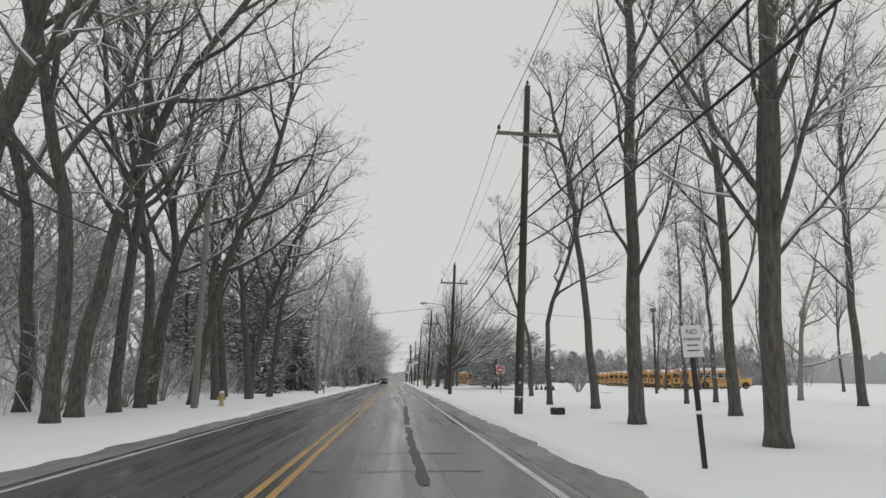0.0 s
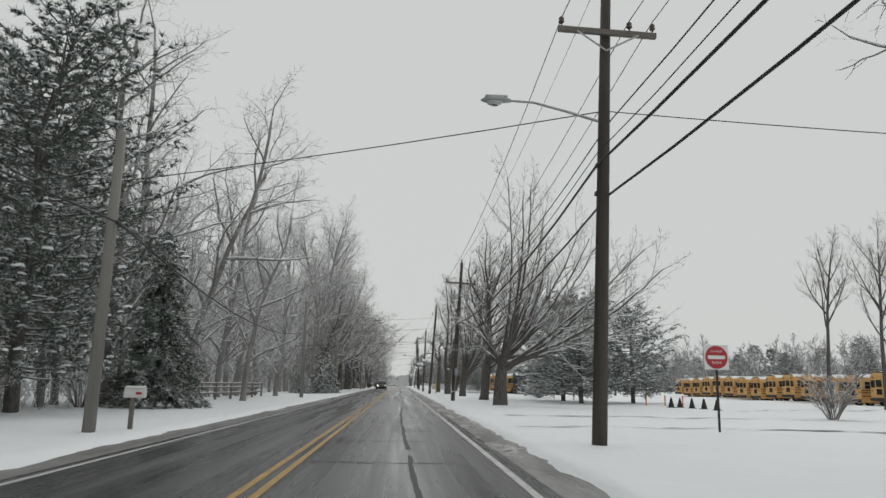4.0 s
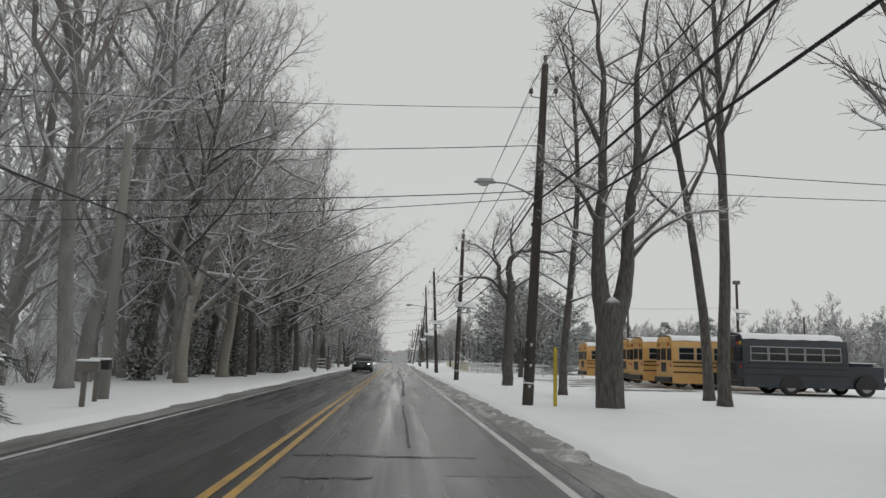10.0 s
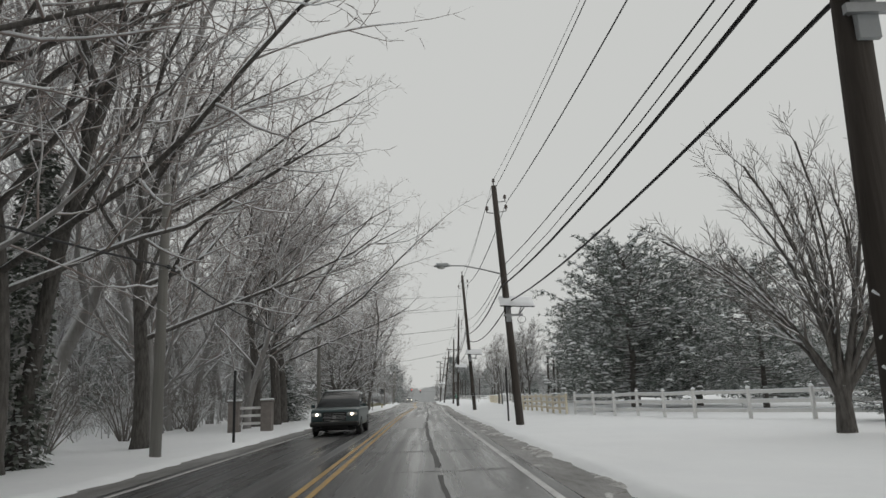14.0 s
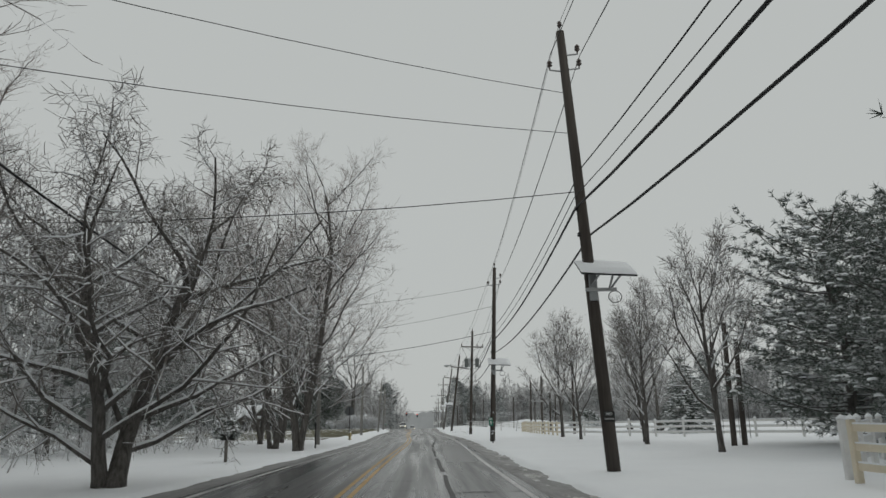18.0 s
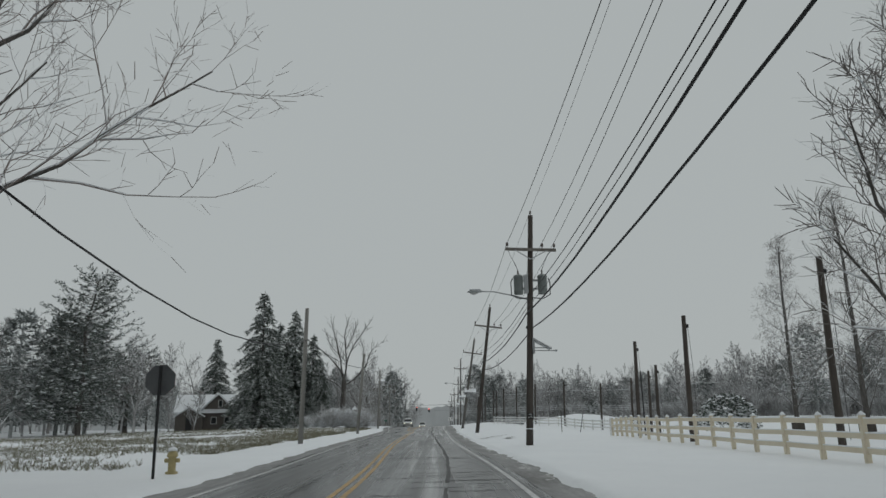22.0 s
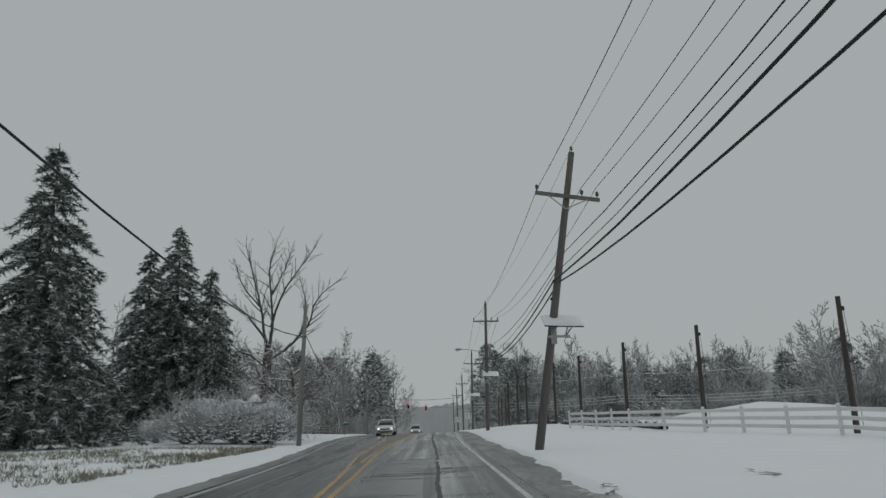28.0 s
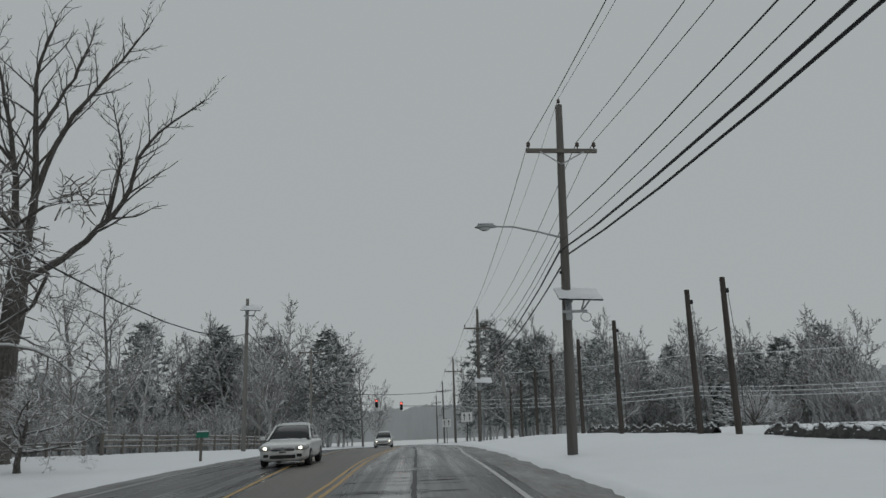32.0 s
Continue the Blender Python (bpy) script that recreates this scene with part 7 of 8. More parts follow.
signal(-14.0, -4.9, 482.0, 6.1, "mast-arm traffic light showing red from the far kerb")
signal(11.0, -1.2, 482.0, 5.6, "mast-arm traffic light showing red over the lane")


def lane_sign(x, y):
    t = thing("road_sign", x, y, land(x, y), "white lane-use sign with black arrows on a post", "road sign")
    part("post", Mesh().box(-0.04, 0.04, -0.03, 0.03, -0.1, 3.2, 0.006), dark_iron, t)
    p = part("plate", Mesh().box(-0.6, 0.6, -0.045, -0.035, 2.1, 3.1, 0.004), white_sheet, t, "white sign plate")
    for s in (-0.28, 0.28):
        part("arrow_stem", Mesh().box(s - 0.035, s + 0.035, -0.05, -0.044, 2.25, 2.8), black_trim, p, "black arrow stem")
        part("arrow_head", Mesh().prism([(s - 0.13, 2.75), (s + 0.13, 2.75), (s, 2.98)], -0.05, -0.044), black_trim, p, "black arrow head")
        part("arrow_branch", Mesh().beam((s, -0.047, 2.4), (s + (0.18 if s > 0 else -0.18), -0.047, 2.6), 0.006, 0.07, (0, 1, 0)), black_trim, p, "black arrow branch")


lane_sign(6.2, 452.0)
lane_sign(4.9, 470.0)

# ---------------------------------------------------------------- planting
R = random.Random(5)
ALONG, WOODS = "bare trees along the road", "woodland trees"


def put(me, x, y, label, size=1.0, turn=None, group="", tall=1.0, name="bare_tree", tilt=(0, 0), category="tree"):
    return place_tree(me, name, x, y, label, size, R.uniform(0, 360) if turn is None else turn, group, category, tall, tilt)


# right side, first stretch
put(crooked[1], 7.9, 61.9, "tall dark roadside tree with a crooked trunk", 0.8, 120, group=ALONG)
put(crooked[0], 8.8, 56.4, "tall bare tree with a crooked winding trunk", 1.0, 20, ALONG)
put(lawn_tall[0], 6.9, 45.4, "tall bare tree with a straight dark stem", 1.0, 200, ALONG)
put(lawn_tall[1], 7.2, 38.2, "thick dark tree trunk with rough bark", 1.0, group=ALONG)
put(lawn_tall[0], 7.9, 39.4, "thick dark tree close beside its twin", 0.9, group=ALONG)
put(lawn_tall[1], 12.3, 50.3, "tall bare tree on the snowy lawn", 0.95, group=ALONG)
put(crooked[0], 18.9, 66.2, "bare broken-topped tree on the lawn", 0.75, group=ALONG)
put(slender[1], 16.2, 64.0, "slender bare lawn tree", 0.8, group=ALONG)
put(lawn_tall[0], 24.2, 60.5, "tall bare tree on the snowy lawn", 1.0, group=ALONG)
put(white_limbed[0], 26.7, 70.5, "pale birch-like tree on the lawn", 0.6, group=ALONG)
put(crooked[1], 10.5, 80.5, "tall bare tree leaning towards the road", 0.85, 0, ALONG, tilt=(0, -3))
for i, (x, y) in enumerate(((33.5, 124.0), (36.5, 122.0), (38.6, 125.0), (42.0, 121.0), (45.0, 126.0), (49.0, 117.0), (53.0, 106.0), (57.0, 98.0))):
    put((upright + tall[:1])[i % 3], x, y, "bare tree at the edge of the lot", R.uniform(0.66, 0.8), group="trees by the lot")
put(shrub[0], 20.0, 102.5, "round leafless shrub in the snow", 1.25, name="shrub", category="shrub")
put(white_shrub[0], 15.0, 146.0, "round snow-laden shrub beside the lot", 1.0, name="shrub", category="shrub")
# right side, second stretch
put(spreading[0], 6.5, 116.0, "broad snow-laden tree leaning from the wires", 1.0, 0, ALONG)
put(spreading[1], 7.3, 131.5, "broad snow-laden tree with level limbs", 0.95, 0, ALONG)
put(pine[0], 14.0, 124.6, "dark pine weighed down with snow", 0.95, name="pine_tree")
put(pine[1], 14.6, 133.2, "dark pine weighed down with snow", 1.0, name="pine_tree")
put(pine[0], 19.5, 129.0, "dark pine weighed down with snow", 0.9, name="pine_tree")
put(vase[0], 7.0, 148.6, "vase-shaped bare tree leaning over the lot", 1.0, 0, ALONG)
put(split_tree[0], 6.15, 160.2, "stout old tree forking into two upright stems", 1.0, 0, ALONG)
put(upright[0], 10.9, 163.0, "straight bare tree close beside its twin", 0.95, group=ALONG)
put(upright[1], 12.0, 166.6, "straight bare tree close beside its twin", 0.9, group=ALONG)
put(side_branched[0], 6.5, 167.6, "slim tree with level side branches", 1.0, group=ALONG)
put(gnarled[0], 5.9, 177.9, "lopped old tree with one elbowed snowy limb", 1.0, 0, ALONG)
put(ornamental, 10.3, 198.5, "ornamental tree with many upright branches", 1.0, 0, group=ALONG)
put(pine[1], 13.6, 226.8, "broad snowy pine behind the fence", 1.25, name="pine_tree")
put(pine[0], 14.9, 203.6, "small snowy pine beside the white fence", 0.42, name="pine_tree")
put(pine[0], 18.5, 228.5, "broad snowy pine behind the fence", 1.12, name="pine_tree")
put(pine[1], 18.6, 219.5, "low snowy pine behind the fence", 0.92, name="pine_tree")
put(young_fir[0], 42.0, 232.0, "pointed fir standing behind the bus lot", 2.0, name="fir_tree")
put(young_fir[1], 29.0, 238.0, "pointed fir standing behind the bus lot", 1.6, name="fir_tree")
# pines by the cream fence
for x, y, s in ((16.6, 236.0, 1.35), (18.0, 256.0, 1.15), (22.0, 258.0, 1.2), (20.0, 247.0, 1.0), (16.0, 247.5, 0.9)):
    put(pine[int(y) % 2], x, y, "large dark pine with snow on its boughs", s, name="pine_tree")
put(small_round[2], 10.7, 252.2, "small bare lawn tree with a straight stem", 1.15, group=ALONG)
put(small_round[1], 12.0, 265.2, "small bare lawn tree by the fence", 1.0, group=ALONG)
put(small_round[2], 11.2, 262.4, "small bare lawn tree with a round crown", 1.1, group=ALONG)
put(small_round[0], 10.1, 272.4, "small bare lawn tree with a round crown", 1.0, group=ALONG)
put(small_round[2], 10.6, 280.8, "small bare lawn tree with a round crown", 1.3, group=ALONG)
put(young_fir[0], 22.0, 285.5, "young snowy fir behind the fence", 1.6, name="fir_tree")
for x, y, s in ((24.7, 300.4, 1.12), (26.4, 311.0, 1.05), (28.1, 322.5, 1.05)):
    put(slender[int(x) % 2], x, y, "tall slender tree with upright snowy twigs", s, group=ALONG)
hedge, hedge_snow = Mesh(), Mesh()
hr = random.Random(8)
for _ in range(2600):
    a, b = hr.uniform(0, 6.28), hr.uniform(0, 1.5)
    c = Vector((1.35 * math.cos(a) * math.cos(b), 1.1 * math.sin(a) * math.cos(b), 0.25 + 1.5 * math.sin(b))) * hr.uniform(0.8, 1.02)
    blades(hedge, hr, c, c.normalized(), 0.16, 0.05, 1)
    if hr.random() < 0.22:
        puff(hedge_snow, hr, c * 1.03, hr.uniform(0.05, 0.11))
ev = thing("evergreen_bush", 21.0, 318.0, land(21.0, 318.0), "rounded evergreen bush dotted with snow", "bush")
ev.matrix_world = ev.matrix_world @ Matrix.Diagonal((1.55, 1.55, 1.5, 1))
part("foliage", hedge, needle, ev)
hedge_snow.smooth = True
tagged(part("snow", hedge_snow, snow_cap, ev), "lumps of snow on the foliage", kind="stuff")
# left woods, first stretch: big trunks by the road
for x, y, k, s in ((-10.1, 45.9, 0, 1.0), (-10.8, 49.0, 1, 1.1), (-10.7, 52.1, 2, 0.95), (-11.2, 56.2, 0, 1.0), (-12.0, 59.8, 1, 1.0), (-10.2, 60.4, 2, 1.05), (-9.6, 70.9, 0, 0.95), (-11.1, 68.6, 1, 1.05), (-12.0, 73.8, 2, 1.0), (-10.0, 73.2, 1, 0.9), (-9.2, 76.0, 2, 0.85), (-12.3, 75.8, 0, 0.95), (-13.5, 63.0, 2, 1.1), (-14.0, 52.0, 1, 1.1), (-9.8, 40.0, 2, 1.0), (-11.5, 37.5, 0, 1.1)):
    put(tall[k], x, y, "tall dark woodland tree with wide snowy limbs", s, group=WOODS)
for i in range(26):
    put((far_tree + wood_tree[:1])[i % 5], -16 - R.uniform(0, 18), 38 + i * 2.3 + R.uniform(-2, 2), "bare woodland tree dusted with snow", R.uniform(0.8, 1.1), group=WOODS)
put(tall_pine[0], -13.2, 96.0, "tall white pine with frosted needles", 1.0, name="pine_tree")
put(tall_pine[0], -17.5, 104.0, "tall white pine with frosted needles", 1.05, name="pine_tree")
put(tall_pine[0], -20.0, 92.0, "tall white pine with frosted needles", 0.9, name="pine_tree")
put(spruce[0], -13.6, 91.0, "young conifer with snowy boughs", 0.26, name="fir_tree")
put(spruce[1], -10.8, 103.0, "young conifer with snowy boughs", 0.4, name="fir_tree")
put(young_fir[1], -11.5, 86.5, "young conifer with snowy boughs", 1.2, name="fir_tree")
# second stretch of the woods
for k, (x, y, s) in enumerate(((-11.2, 164.5, 0.85), (-13.0, 170.0, 0.95), (-10.9, 175.5, 1.0), (-12.8, 182.0, 1.05), (-10.7, 187.5, 1.0), (-12.4, 194.0, 0.95), (-11.0, 200.5, 0.9), (-13.4, 207.0, 0.9), (-14.5, 158.0, 0.8), (-15.5, 176.0, 1.0), (-15.0, 190.0, 1.0))):
    put(giant[k % 2], x, y, "very tall woodland tree with fine reddish snowy twigs", s, group=WOODS)
for i in range(34):
    y = 100 + i * 3.1 + R.uniform(-1.5, 1.5)
    put(wood_tree[i % 3], -12.6 - R.uniform(0, 3.5), y, "bare woodland tree with twigs pale from snow and painted haze", R.uniform(0.75, 1.0) * (0.85 if y < 150 else 1.0), group=WOODS)
woods("deep_woods", [(-20 - R.uniform(0, 22), 30 + i * 2.6 + R.uniform(-2, 2), R.uniform(1.0, 1.35)) for i in range(84)], "bare trees deep in the snowy woods", mass_trees, far_haze_twig)
for k, (x, y, s) in enumerate(((-13.6, 104.5, 1.05), (-14.2, 110.0, 1.15), (-13.2, 115.5, 1.1), (-13.0, 122.5, 1.05), (-15.5, 118.0, 1.15), (-13.8, 128.5, 1.0))):
    put(wood_tree[k % 3], x, y, "dense bare woodland tree with twigs pale from snow and painted haze", s, group=WOODS)
put(wood_tree[0], -9.4, 114.5, "bare roadside tree bowed with snow", 0.8, group=WOODS)
put(wood_tree[1], -10.2, 130.5, "bare roadside tree bowed with snow", 0.85, group=WOODS)
for x, y, s in ((-8.6, 148.0, 1.0), (-8.2, 152.3, 1.08), (-10.6, 149.5, 0.75), (-10.2, 145.5, 0.8)):
    put(young_fir[int(y) % 2], x, y, "young fir loaded with snow by the road", s, name="fir_tree")
for x, y, k, s in ((-9.4, 186.0, 0, 1.0), (-9.0, 196.5, 1, 1.0), (-9.2, 205.0, 0, 0.95), (-9.6, 222.5, 1, 1.0), (-9.4, 229.5, 0, 1.05)):
    put(overhang[k], x, y, "woodland tree with long limbs over the road", s, R.uniform(-20, 20), WOODS)
put(white_limbed[0], -10.0, 181.0, "pale-limbed tree with crooked snowy branches", 1.0, group=WOODS)
put(white_limbed[1], -9.6, 172.0, "pale-limbed tree with crooked snowy branches", 0.9, group=WOODS)
put(leafy[0], -11.0, 176.5, "bare tree with reddish snowy twigs", 1.1, group=WOODS)
for x, y, k in ((-11.6, 172.7, 0), (-11.4, 178.9, 1), (-9.6, 182.5, 0), (-10.7, 194.8, 0), (-8.8, 192.4, 1), (-10.5, 188.5, 1), (-9.2, 198.0, 0), (-12.0, 185.0, 0)):
    t = put(leafy[k] if k else tall[2], x, y, "woodland tree with an ivy-clad trunk", 0.85 + 0.05 * k, group=WOODS)
    part("ivy", ivy[k], None, t, "dark ivy round the trunk")
for x, y, s in ((-10.0, 208.0, 0.9), (-9.2, 219.0, 0.8), (-12.0, 213.0, 1.0), (-11.0, 226.0, 0.9), (-14.0, 221.0, 1.0), (-15.0, 232.0, 1.0)):
    put(leafy[int(y) % 2], x, y, "bare roadside tree with reddish twigs", s, group=WOODS)
woods("roadside_woods", [(-19 - R.uniform(0, 24), 204 + i * 1.35 + R.uniform(-2, 2), R.uniform(0.8, 1.1)) for i in range(66)], "bare trees behind the roadside in the snow", mass_trees, far_haze_twig)
for k, (x, y, s) in enumerate(((-10.4, 227.0, 0.85), (-12.6, 233.5, 0.95), (-13.6, 224.0, 0.95), (-11.6, 238.0, 0.75), (-15.5, 229.0, 1.0), (-16.5, 240.0, 0.9), (-13.0, 217.0, 0.9), (-18.0, 234.0, 1.0), (-15.0, 246.0, 0.8))):
    put((wood_tree + leafy)[k % 5], x, y, "bare tree in the roadside woods with snowy twigs", s, group=WOODS)
put(overhang[1], -8.9, 224.5, "woodland tree with long limbs over the road", 1.1, 10, WOODS)
holly = put(young_fir[0], -9.5, 231.3, "dense evergreen holly with snowy leaves", 1.05, name="holly_bush", category="bush")
put(weeping, -7.3, 243.0, "low spreading tree with arching snowy branches", 1.0, 30)
put(roadside[0], -6.4, 263.3, "tall bare tree beside the road with fine twigs", 1.0, 100, WOODS)
put(roadside[1], -8.6, 267.4, "tall bare tree beside the road with fine twigs", 0.95, 10, WOODS)
put(roadside[1], -11.0, 282.0, "bare tree at the edge of the field", 1.15, 200, WOODS)
put(roadside[0], -11.5, 278.0, "bare tree at the edge of the field", 0.95, 160, WOODS)
put(roadside[0], -8.0, 273.4, "bare tree at the edge of the field", 0.8, 250, WOODS)
for i in range(16):
    put((far_tree + wood_tree)[i % 7], -15 - R.uniform(0, 18), 205 + i * 5.2, "bare tree behind the roadside", R.uniform(0.75, 1.0), group=WOODS)
for i in range(9):
    put(hill_pine[i % 2], -17 - R.uniform(0, 16), 238 + i * 6.5, "dark pine behind the bare trees", R.uniform(0.75, 1.1), name="pine_tree", group="pines behind the woods")
# undergrowth
ug, ur = Mesh(), random.Random(41)
for _ in range(6000):
    x, y = -13.2 - 26 * ur.random() ** 1.2, ur.uniform(28, 292)
    if 138 < y < 158 and x > -14:
        continue
    tall_h = ur.uniform(0.4, 1.7)
    p = Vector((x, y, land(x, y)))
    q = p + Vector((ur.gauss(0, 0.45), ur.gauss(0, 0.45), 1)) * tall_h
    ribbon(ug, ur, [p, p.lerp(q, 0.5) + Vector((ur.gauss(0, 0.08), ur.gauss(0, 0.08), 0)), q], [0.022, 0.018, 0.008])
    for k in range(4):
        a = p.lerp(q, ur.uniform(0.3, 0.95))
        ribbon(ug, ur, [a, a + Vector((ur.gauss(0, 0.35), ur.gauss(0, 0.35), ur.uniform(0.0, 0.5)))], [0.013, 0.006])
tagged(new("brushwood", ug.data("brushwood", far_haze_twig)), "leafless brushwood on the snowy woodland floor", "undergrowth", kind="stuff")
for i in range(34):
    y = 40 + i * 6.1 + R.uniform(-1, 1)
    if 142 < y < 156:
        continue
    put(thicket[i % 2], -11.5 - R.uniform(0, 4.5), y, "tangled leafless undergrowth in the snow", R.uniform(0.7, 1.2), name="thicket", category="undergrowth", group="undergrowth")
# beyond the field
put(tall_pine[0], -43.0, 357.0, "tall pine with layered dark crown", 1.3, name="pine_tree")
put(spruce[0], -26.4, 379.8, "tall dark spruce dusted with snow", 1.08, name="spruce_tree")
put(spruce[1], -26.2, 404.5, "tall dark spruce dusted with snow", 1.12, name="spruce_tree")
put(spruce[0], -29.2, 404.5, "dark spruce close beside its taller twin", 1.0, name="spruce_tree")
put(spruce[0], -22.6, 404.0, "dark spruce dusted with snow", 0.88, name="spruce_tree")
put(spruce[1], -41.0, 404.0, "dark spruce behind the house", 0.85, name="spruce_tree")
put(spruce[0], -20.4, 399.0, "dark spruce dusted with snow", 0.62, name="spruce_tree")
for x, y, s in ((-49.0, 366.0, 0.8), (-52.0, 352.0, 0.9), (-44.0, 340.0, 0.85), (-50.0, 330.0, 0.9), (-58.0, 340.0, 1.0), (-40.0, 318.0, 0.85), (-46.0, 305.0, 0.9), (-34.0, 300.0, 0.85), (-30.0, 292.0, 0.8)):
    put(far_tree[int(y) % 4], x, y, "bare tree along the back of the field", s, group="trees behind the field")
for x, y, s in ((-52.0, 374.0, 1.1), (-59.0, 380.0, 1.2), (-48.0, 390.0, 1.15), (-66.0, 372.0, 1.2), (-56.0, 398.0, 1.2), (-64.0, 392.0, 1.1), (-72.0, 386.0, 1.2), (-30.0, 412.0, 1.0), (-38.0, 418.0, 1.1), (-47.0, 412.0, 1.1), (-20.0, 424.0, 0.9), (-26.0, 432.0, 1.0)):
    put((hill_pine + far_tree)[int(x + y) % 6], x, y, "snow-dusted tree behind the house", s, group="trees behind the house")
put(field_oak, -43.5, 371.0, "broad bare tree standing behind the field", 1.05, 60)
put(dead_tree, -17.0, 405.3, "dead bare tree with broken upper limbs", 1.0, 0)
put(orchard, -10.7, 388.0, "low spreading fruit tree white with snow", 1.15, 0)
put(orchard, -12.6, 398.8, "small ornamental tree white with snow", 0.46, 80)
for x, y, s in ((-15.0, 379.8, 1.35), (-12.6, 378.6, 1.3), (-10.4, 378.4, 1.2), (-16.8, 381.5, 1.0), (-20.5, 386.0, 0.8)):
    put(white_shrub[0], x, y, "dense shrub whitened with snow", s, name="shrub", category="shrub", group="snowy shrubs")
stump = thing("tree_stump", -11.9, 380.6, land(-11.9, 380.6), "tall dark stump under a cap of snow", "tree stump")
part("trunk", Mesh().tube([(0, 0, -0.1), (0.05, 0, 1.4), (0, 0, 2.7)], [0.45, 0.38, 0.4], 10), bark, stump)
part("snow_cap", Mesh().lathe([(0.45, 2.7), (0.42, 2.85), (0.2, 3.15), (0.02, 3.25)], 0, 0, 12), snow_cap, stump, "pointed cap of snow")
def rolled_net(x, y, x2, y2, seed):
    """A stretch of slumped netting between two poles: a lumpy dark roll under a wavy rim of snow."""
    r = random.Random(seed)
    b = thing("rolled_net", x, y, land(x, y), "dark netting slumped between the poles under a rim of snow", "netting", "netting along the field")
    d = Vector((x2 - x, y2 - y, land(x2, y2) - land(x, y)))
    side = Vector((d.y, -d.x, 0)).normalized()
    up = Vector((0, 0, 1))
    n, ph = 18, r.uniform(0, 6)
    crest = [0.31 + 0.08 * math.sin(ph + i * 0.75) + r.uniform(-0.05, 0.05) for i in range(n + 1)]
    roll = Mesh()
    for i in range(n + 1):
        w = 0.2 + 0.06 * math.sin(ph + i * 1.3)
        for f, h in ((-1.0, -0.05), (-1.0, 0.3), (-0.4, 0.75), (0.0, 1.0), (0.4, 0.75), (1.0, 0.3), (1.0, -0.05)):
            roll.v.append(d * (i / n) + side * (w * f + r.uniform(-0.03, 0.03)) + up * (crest[i] * h + r.uniform(-0.03, 0.03)))
    roll.f = [(i * 7 + k, i * 7 + k + 1, i * 7 + 8 + k, i * 7 + 7 + k) for i in range(n) for k in range(6)]
    part("roll", roll, dark_net, b)
    rim = Mesh().tube([d * (i / n) + up * (crest[i] + 0.015) + side * r.uniform(-0.04, 0.04) for i in range(n + 1)], [r.uniform(0.018, 0.042) for _ in range(n + 1)], 5)
    rim.smooth = True
    part("snow_rim", rim, snow_cap, b, "wavy rim of snow")
    m, specks = Mesh(), Mesh()
    for _ in range(90):
        needles(m, r, d * r.random() + side * r.uniform(-0.25, 0.25) + up * r.uniform(0, 0.5), d.normalized() * r.choice((-1, 1)), 0.35, 0.012, 1, 0.5, 0.9)
    for _ in range(26):
        c = d * r.random() + side * r.choice((-1, 1)) * r.uniform(0.16, 0.24) + up * r.uniform(0.05, 0.34)
        puff(specks, r, c, r.uniform(0.02, 0.06))
    tagged(part("tangle", m, dark_net, b), "frayed netting", kind="stuff")
    tagged(part("snow_specks", specks, snow_cap, b), "clots of snow in the netting", kind="stuff")


NET = [((13.2, 372.0), (13.1, 378.5)), ((13.1, 378.5), (12.7, 384.0)), ((12.7, 384.0), (12.6, 389.8)), ((12.6, 389.8), (12.5, 394.2)), ((12.5, 394.2), (12.3, 398.6)), ((12.1, 402.4), (11.6, 406.0)), ((11.6, 406.0), (11.1, 411.5)), ((11.1, 411.5), (10.7, 416.5))]
for k, ((xa, ya), (xb, yb)) in enumerate(NET):
    for h in (0, 1):
        rolled_net(xa + (xb - xa) * h / 2, ya + (yb - ya) * h / 2, xa + (xb - xa) * (h + 1) / 2, ya + (yb - ya) * (h + 1) / 2, 60 + 2 * k + h)
put(field_bush, 37.8, 452.0, "round shrub-like tree white with snow", 1.0, 0)
put(young_fir[0], 46.3, 482.0, "tall fir laden with snow", 3.3, name="fir_tree")
for k, (za, zb, y) in enumerate(((3.0, 3.4, 472), (3.5, 3.9, 472), (4.1, 4.4, 473), (7.6, 8.6, 474))):
    line("side_road_wire", [Vector((8, y, za)), Vector((34, y - 14, (za + zb) / 2)), Vector((66, y - 34, zb)), Vector((100, y - 60, zb + 0.4))], 0.03, snow_cap, "snow-covered wire along the side road", 0.5)
st = thing("marker_stake", 14.7, 338.0, land(14.7, 338.0), "thin dark leaning stake in the snow", "stake")
part("rod", Mesh().tube([(0, 0, -0.1), (0.4, 0, 1.9)], 0.03, 6), dark_iron, st)
for x, y in ((24.7, 300.4), (26.4, 311.0), (28.1, 322.5)):
    g = thing("tree_guard", x, y, land(x, y), "dark wooden box round the foot of a tree", "tree guard", "boxes round the slender trees")
    for k in range(4):
        part("board", Mesh().box(-0.33, 0.33, -0.34, -0.3, 0.0, 0.75, 0.01).move(Matrix.Rotation(k * math.pi / 2, 4, "Z")), dark_wood, g, "dark board")
    part("snow_cap", Mesh().box(-0.29, 0.29, -0.29, 0.29, 0.6, 0.7, 0.03), snow_cap, g, "snow inside the box")
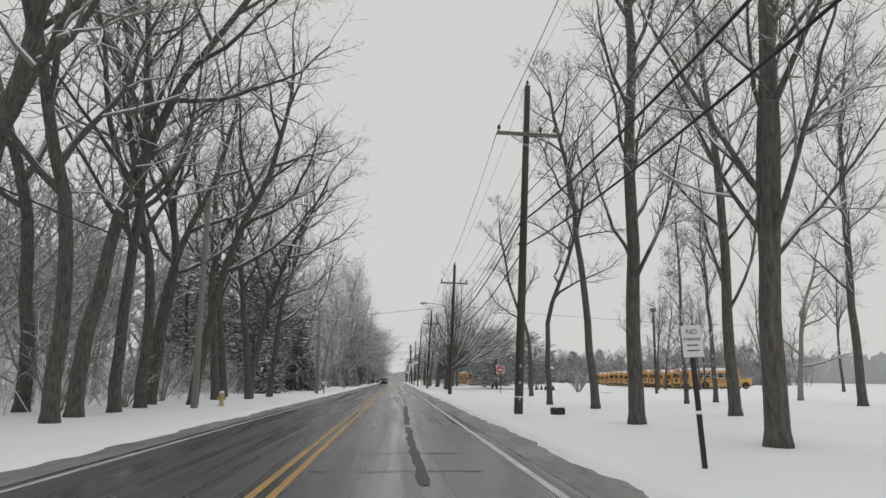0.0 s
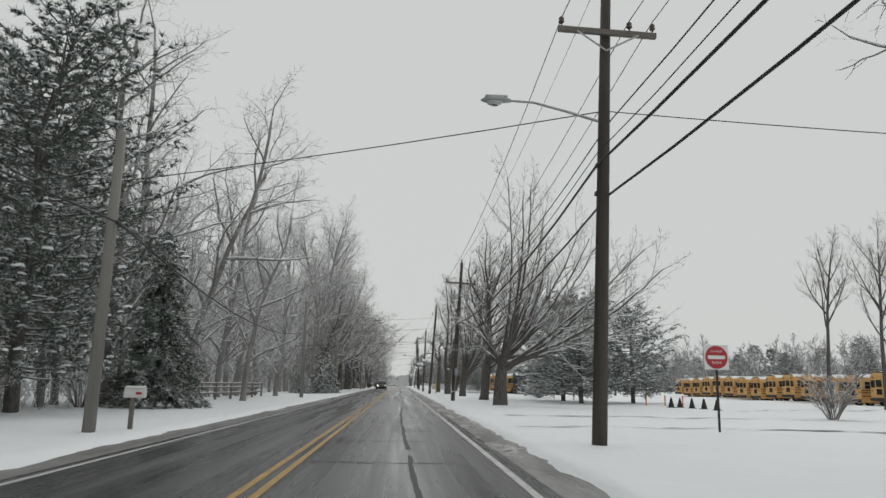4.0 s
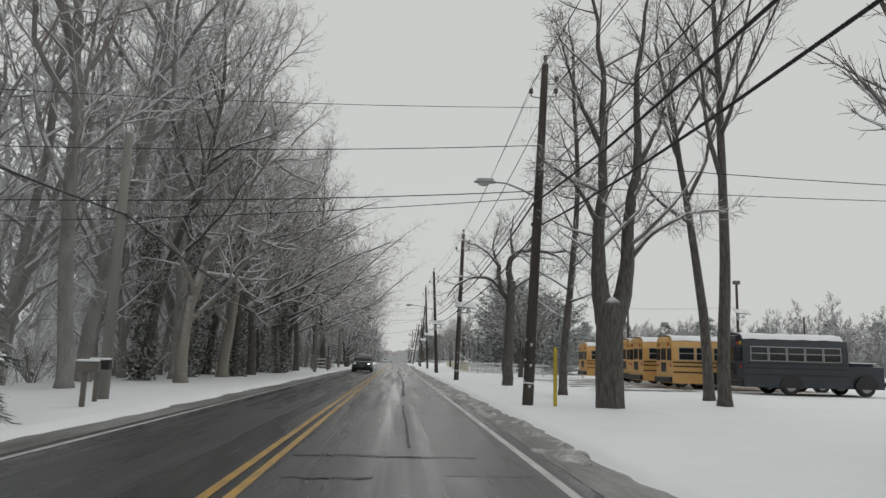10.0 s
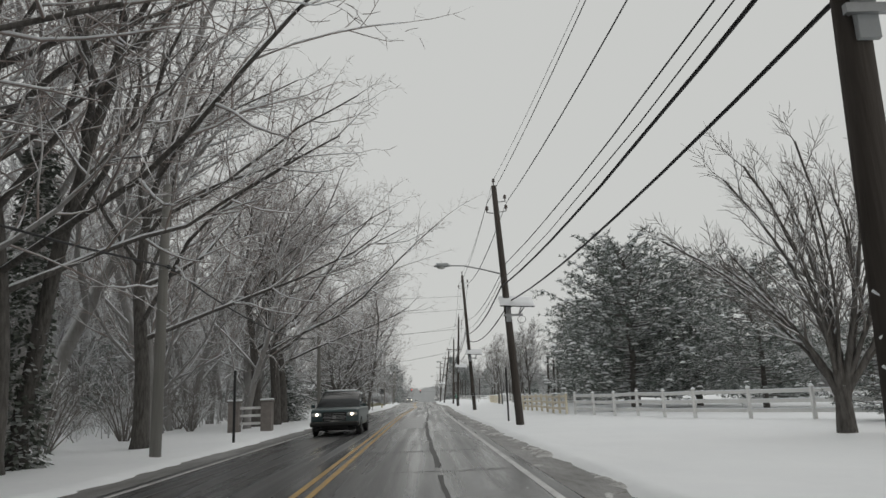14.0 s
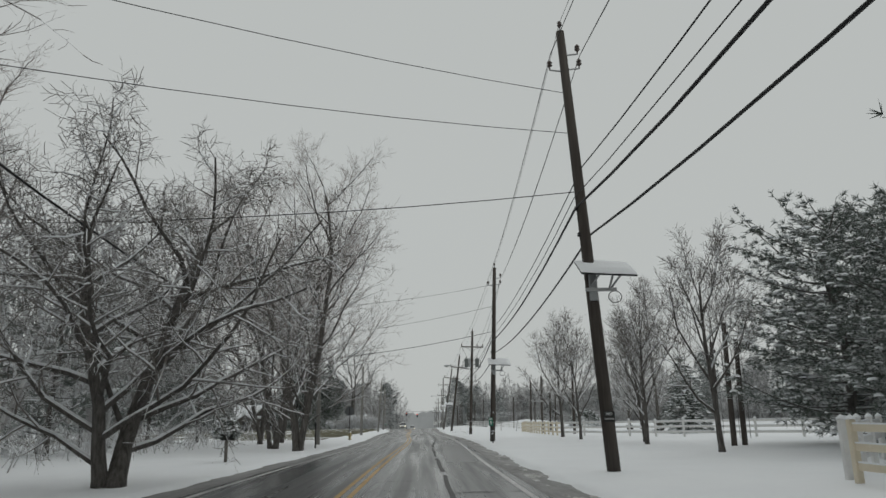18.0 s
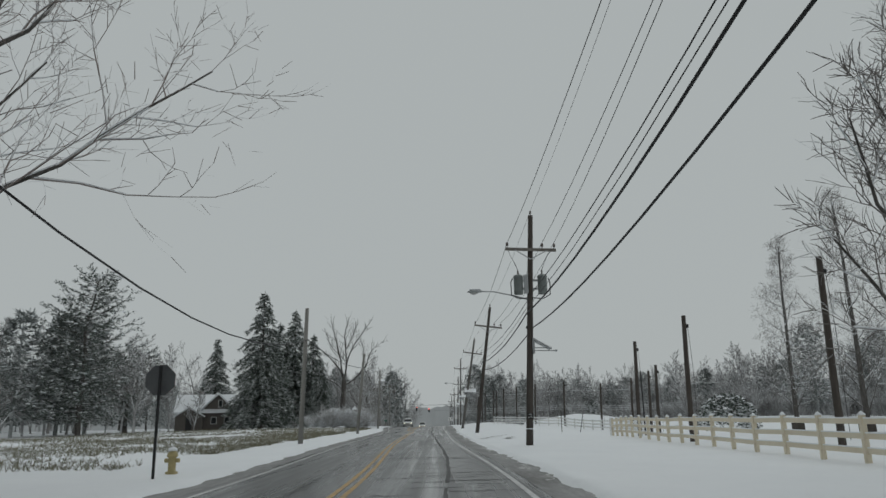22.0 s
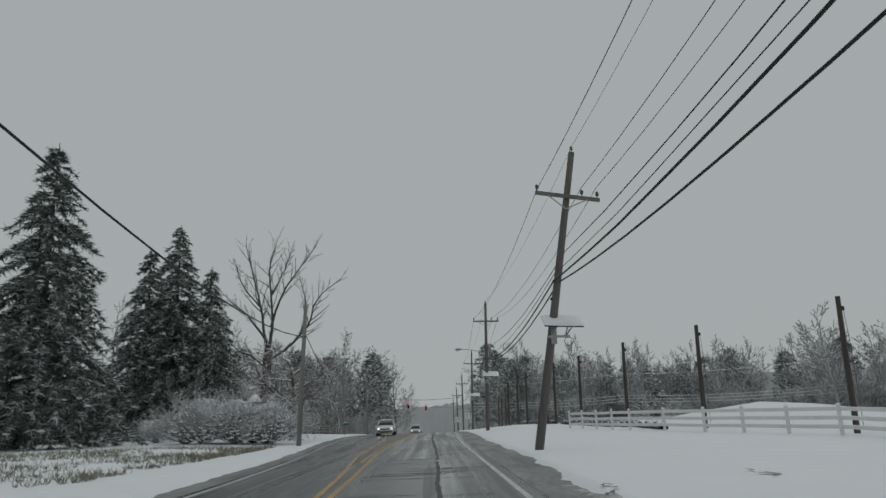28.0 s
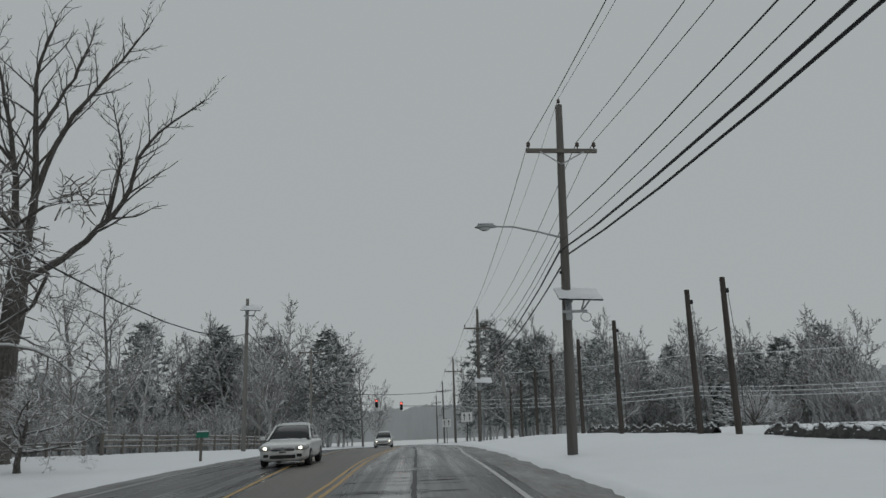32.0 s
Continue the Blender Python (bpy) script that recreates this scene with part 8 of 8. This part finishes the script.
# both sides of the junction
for i in range(8):
    put(far_tree[i % 4], (-14 - 6 * i) if i % 2 else (13 + 4 * i), 466 + 5 * i, "bare tree beside the junction", R.uniform(0.85, 1.1), group="trees beyond the junction")
put(far_tree[2], -9.5, 520.0, "round-crowned bare tree beyond the junction", 1.3, group="trees beyond the junction")
bare, dark = [], []
for i in range(56):
    x, y = -13 - R.uniform(0, 70), 462 + R.uniform(0, 80)
    (dark if i % 3 == 0 else bare).append((x, y, R.uniform(0.85, 1.15)))
for i in range(50):
    x, y = 13 + R.uniform(0, 60), 470 + R.uniform(0, 100)
    (dark if i % 6 == 0 else bare).append((x, y, R.uniform(0.9, 1.25)))
for i in range(30):
    (dark if i % 3 == 0 else bare).append((-10 - R.uniform(0, 30), 478 + R.uniform(0, 40), R.uniform(1.15, 1.5)))
for i in range(22):
    (dark if i % 5 == 0 else bare).append((13 + R.uniform(0, 30), 480 + R.uniform(0, 45), R.uniform(1.1, 1.45)))
for i in range(34):
    bare.append(((8 + R.uniform(0, 45)) * (1 if i % 2 else -1), 540 + R.uniform(0, 90), R.uniform(1.0, 1.4)))
# wooded rise on the field side
for i in range(196):
    f = (i % 98) / 97
    back = 12 * (i // 98)
    x = 46 + 72 * (1 - f) + R.uniform(-8, 8) + back
    y = 240 + 280 * f + R.uniform(-9, 9) + back * 0.4
    (dark if i % 5 == 2 else bare).append((x, y, R.uniform(0.85, 1.2)))
# back of the field
dark += [(-46.5, 358.5, 1.3), (-50.0, 355.0, 1.25), (-44.5, 361.5, 1.05), (-54.0, 352.0, 1.2), (-49.0, 363.0, 1.0), (-58.0, 360.0, 1.1), (-42.0, 371.0, 0.6), (-47.0, 373.0, 0.6), (-52.0, 372.0, 0.65), (-39.5, 374.0, 0.45)]
bare += [(-40.0, 366.0, 0.95), (-43.0, 369.0, 0.9), (-37.5, 372.0, 0.8), (-47.0, 367.0, 1.0), (-38.0, 361.0, 0.85), (-52.0, 366.0, 1.0), (-36.0, 378.0, 0.6), (-56.0, 368.0, 1.0)]
for i in range(60):
    bare.append((-62 - R.uniform(0, 50), 300 + 2.6 * i + R.uniform(-4, 4), R.uniform(0.8, 1.15)))
for i in range(18):
    dark.append((-60 - R.uniform(0, 30), 350 + 4 * i, R.uniform(0.8, 1.15)))
brush_spots = []
for i in range(210):
    f = (i % 105) / 104
    brush_spots.append((43 + 72 * (1 - f) + R.uniform(-7, 10), 236 + 285 * f + R.uniform(-8, 8), R.uniform(0.8, 1.3)))
for i in range(60):
    brush_spots.append((-13 - R.uniform(0, 60), 462 + R.uniform(0, 20), R.uniform(0.8, 1.2)))
woods("wood_edge_brush", brush_spots, "leafless brush along the edge of the far woods", [mass_brush(331 + i) for i in range(3)], hill_haze_twig)
woods("bare_woods", bare, "far leafless woods dusted with snow, greyed by painted haze", mass_trees, hill_haze_twig)
woods("pine_woods", dark, "dark pines scattered through the far woods", mass_pines, far_haze_needle)
# weeds in the field
weeds = Mesh()
wr = random.Random(12)
for _ in range(36000):
    y = wr.uniform(290, 372)
    x = -8.6 - 34 * wr.random() ** 1.5
    if noise.noise(Vector((x * 0.12, y * 0.12, 2.0))) + 0.5 * noise.noise(Vector((x * 0.6, y * 0.6, 7.0))) < -0.12:
        continue
    blades(weeds, wr, Vector((x, y, land(x, y) - 0.02)), Vector((0, 0, 1)), wr.uniform(0.12, 0.36), 0.012, 3, 0.3, 0.8)
tagged(new("field_weeds", weeds.data("field_weeds", dry_grass)), "dry tan weeds standing through the snow of a field", "weeds", kind="stuff")
# far distance: low hills of woods, haze painted into their colour
far = Mesh()
pts = [(420, -100), (330, 60), (260, 240), (240, 420), (170, 600), (60, 690), (-60, 690), (-180, 620), (-240, 460), (-260, 280), (-300, 60), (-360, -120)]
ring = []
for (xa, ya), (xb, yb) in zip(pts, pts[1:]):
    ring += [(xa + (xb - xa) * k / 110, ya + (yb - ya) * k / 110) for k in range(110)]
for k, (x, y) in enumerate(ring):
    h = 15 + 4 * noise.noise(Vector((k * 0.03, 0, 0))) + 2.5 * noise.noise(Vector((k * 0.21, 3, 0))) + 2.5 * noise.noise(Vector((k * 0.83, 7, 0)))
    if abs(x) < 60 and y > 500:
        h *= 0.55
    far.v += [(x, y, -6), (x, y, h)]
far.f = [(2 * i, 2 * i + 1, 2 * i + 3, 2 * i + 2) for i in range(len(ring) - 1)]
# The pale grey base carries the haze of the distance.
hazed_wood = material("hazed_distant_woods", (0.5, 0.51, 0.515), 1.0, second=(0.42, 0.43, 0.435), scale=0.12, amount=0.8, stretch=(1, 1, 0.35))
tagged(new("backdrop", far.data("backdrop", hazed_wood)), "distant line of wooded hills with haze painted in pale grey", "backdrop", kind="structure")
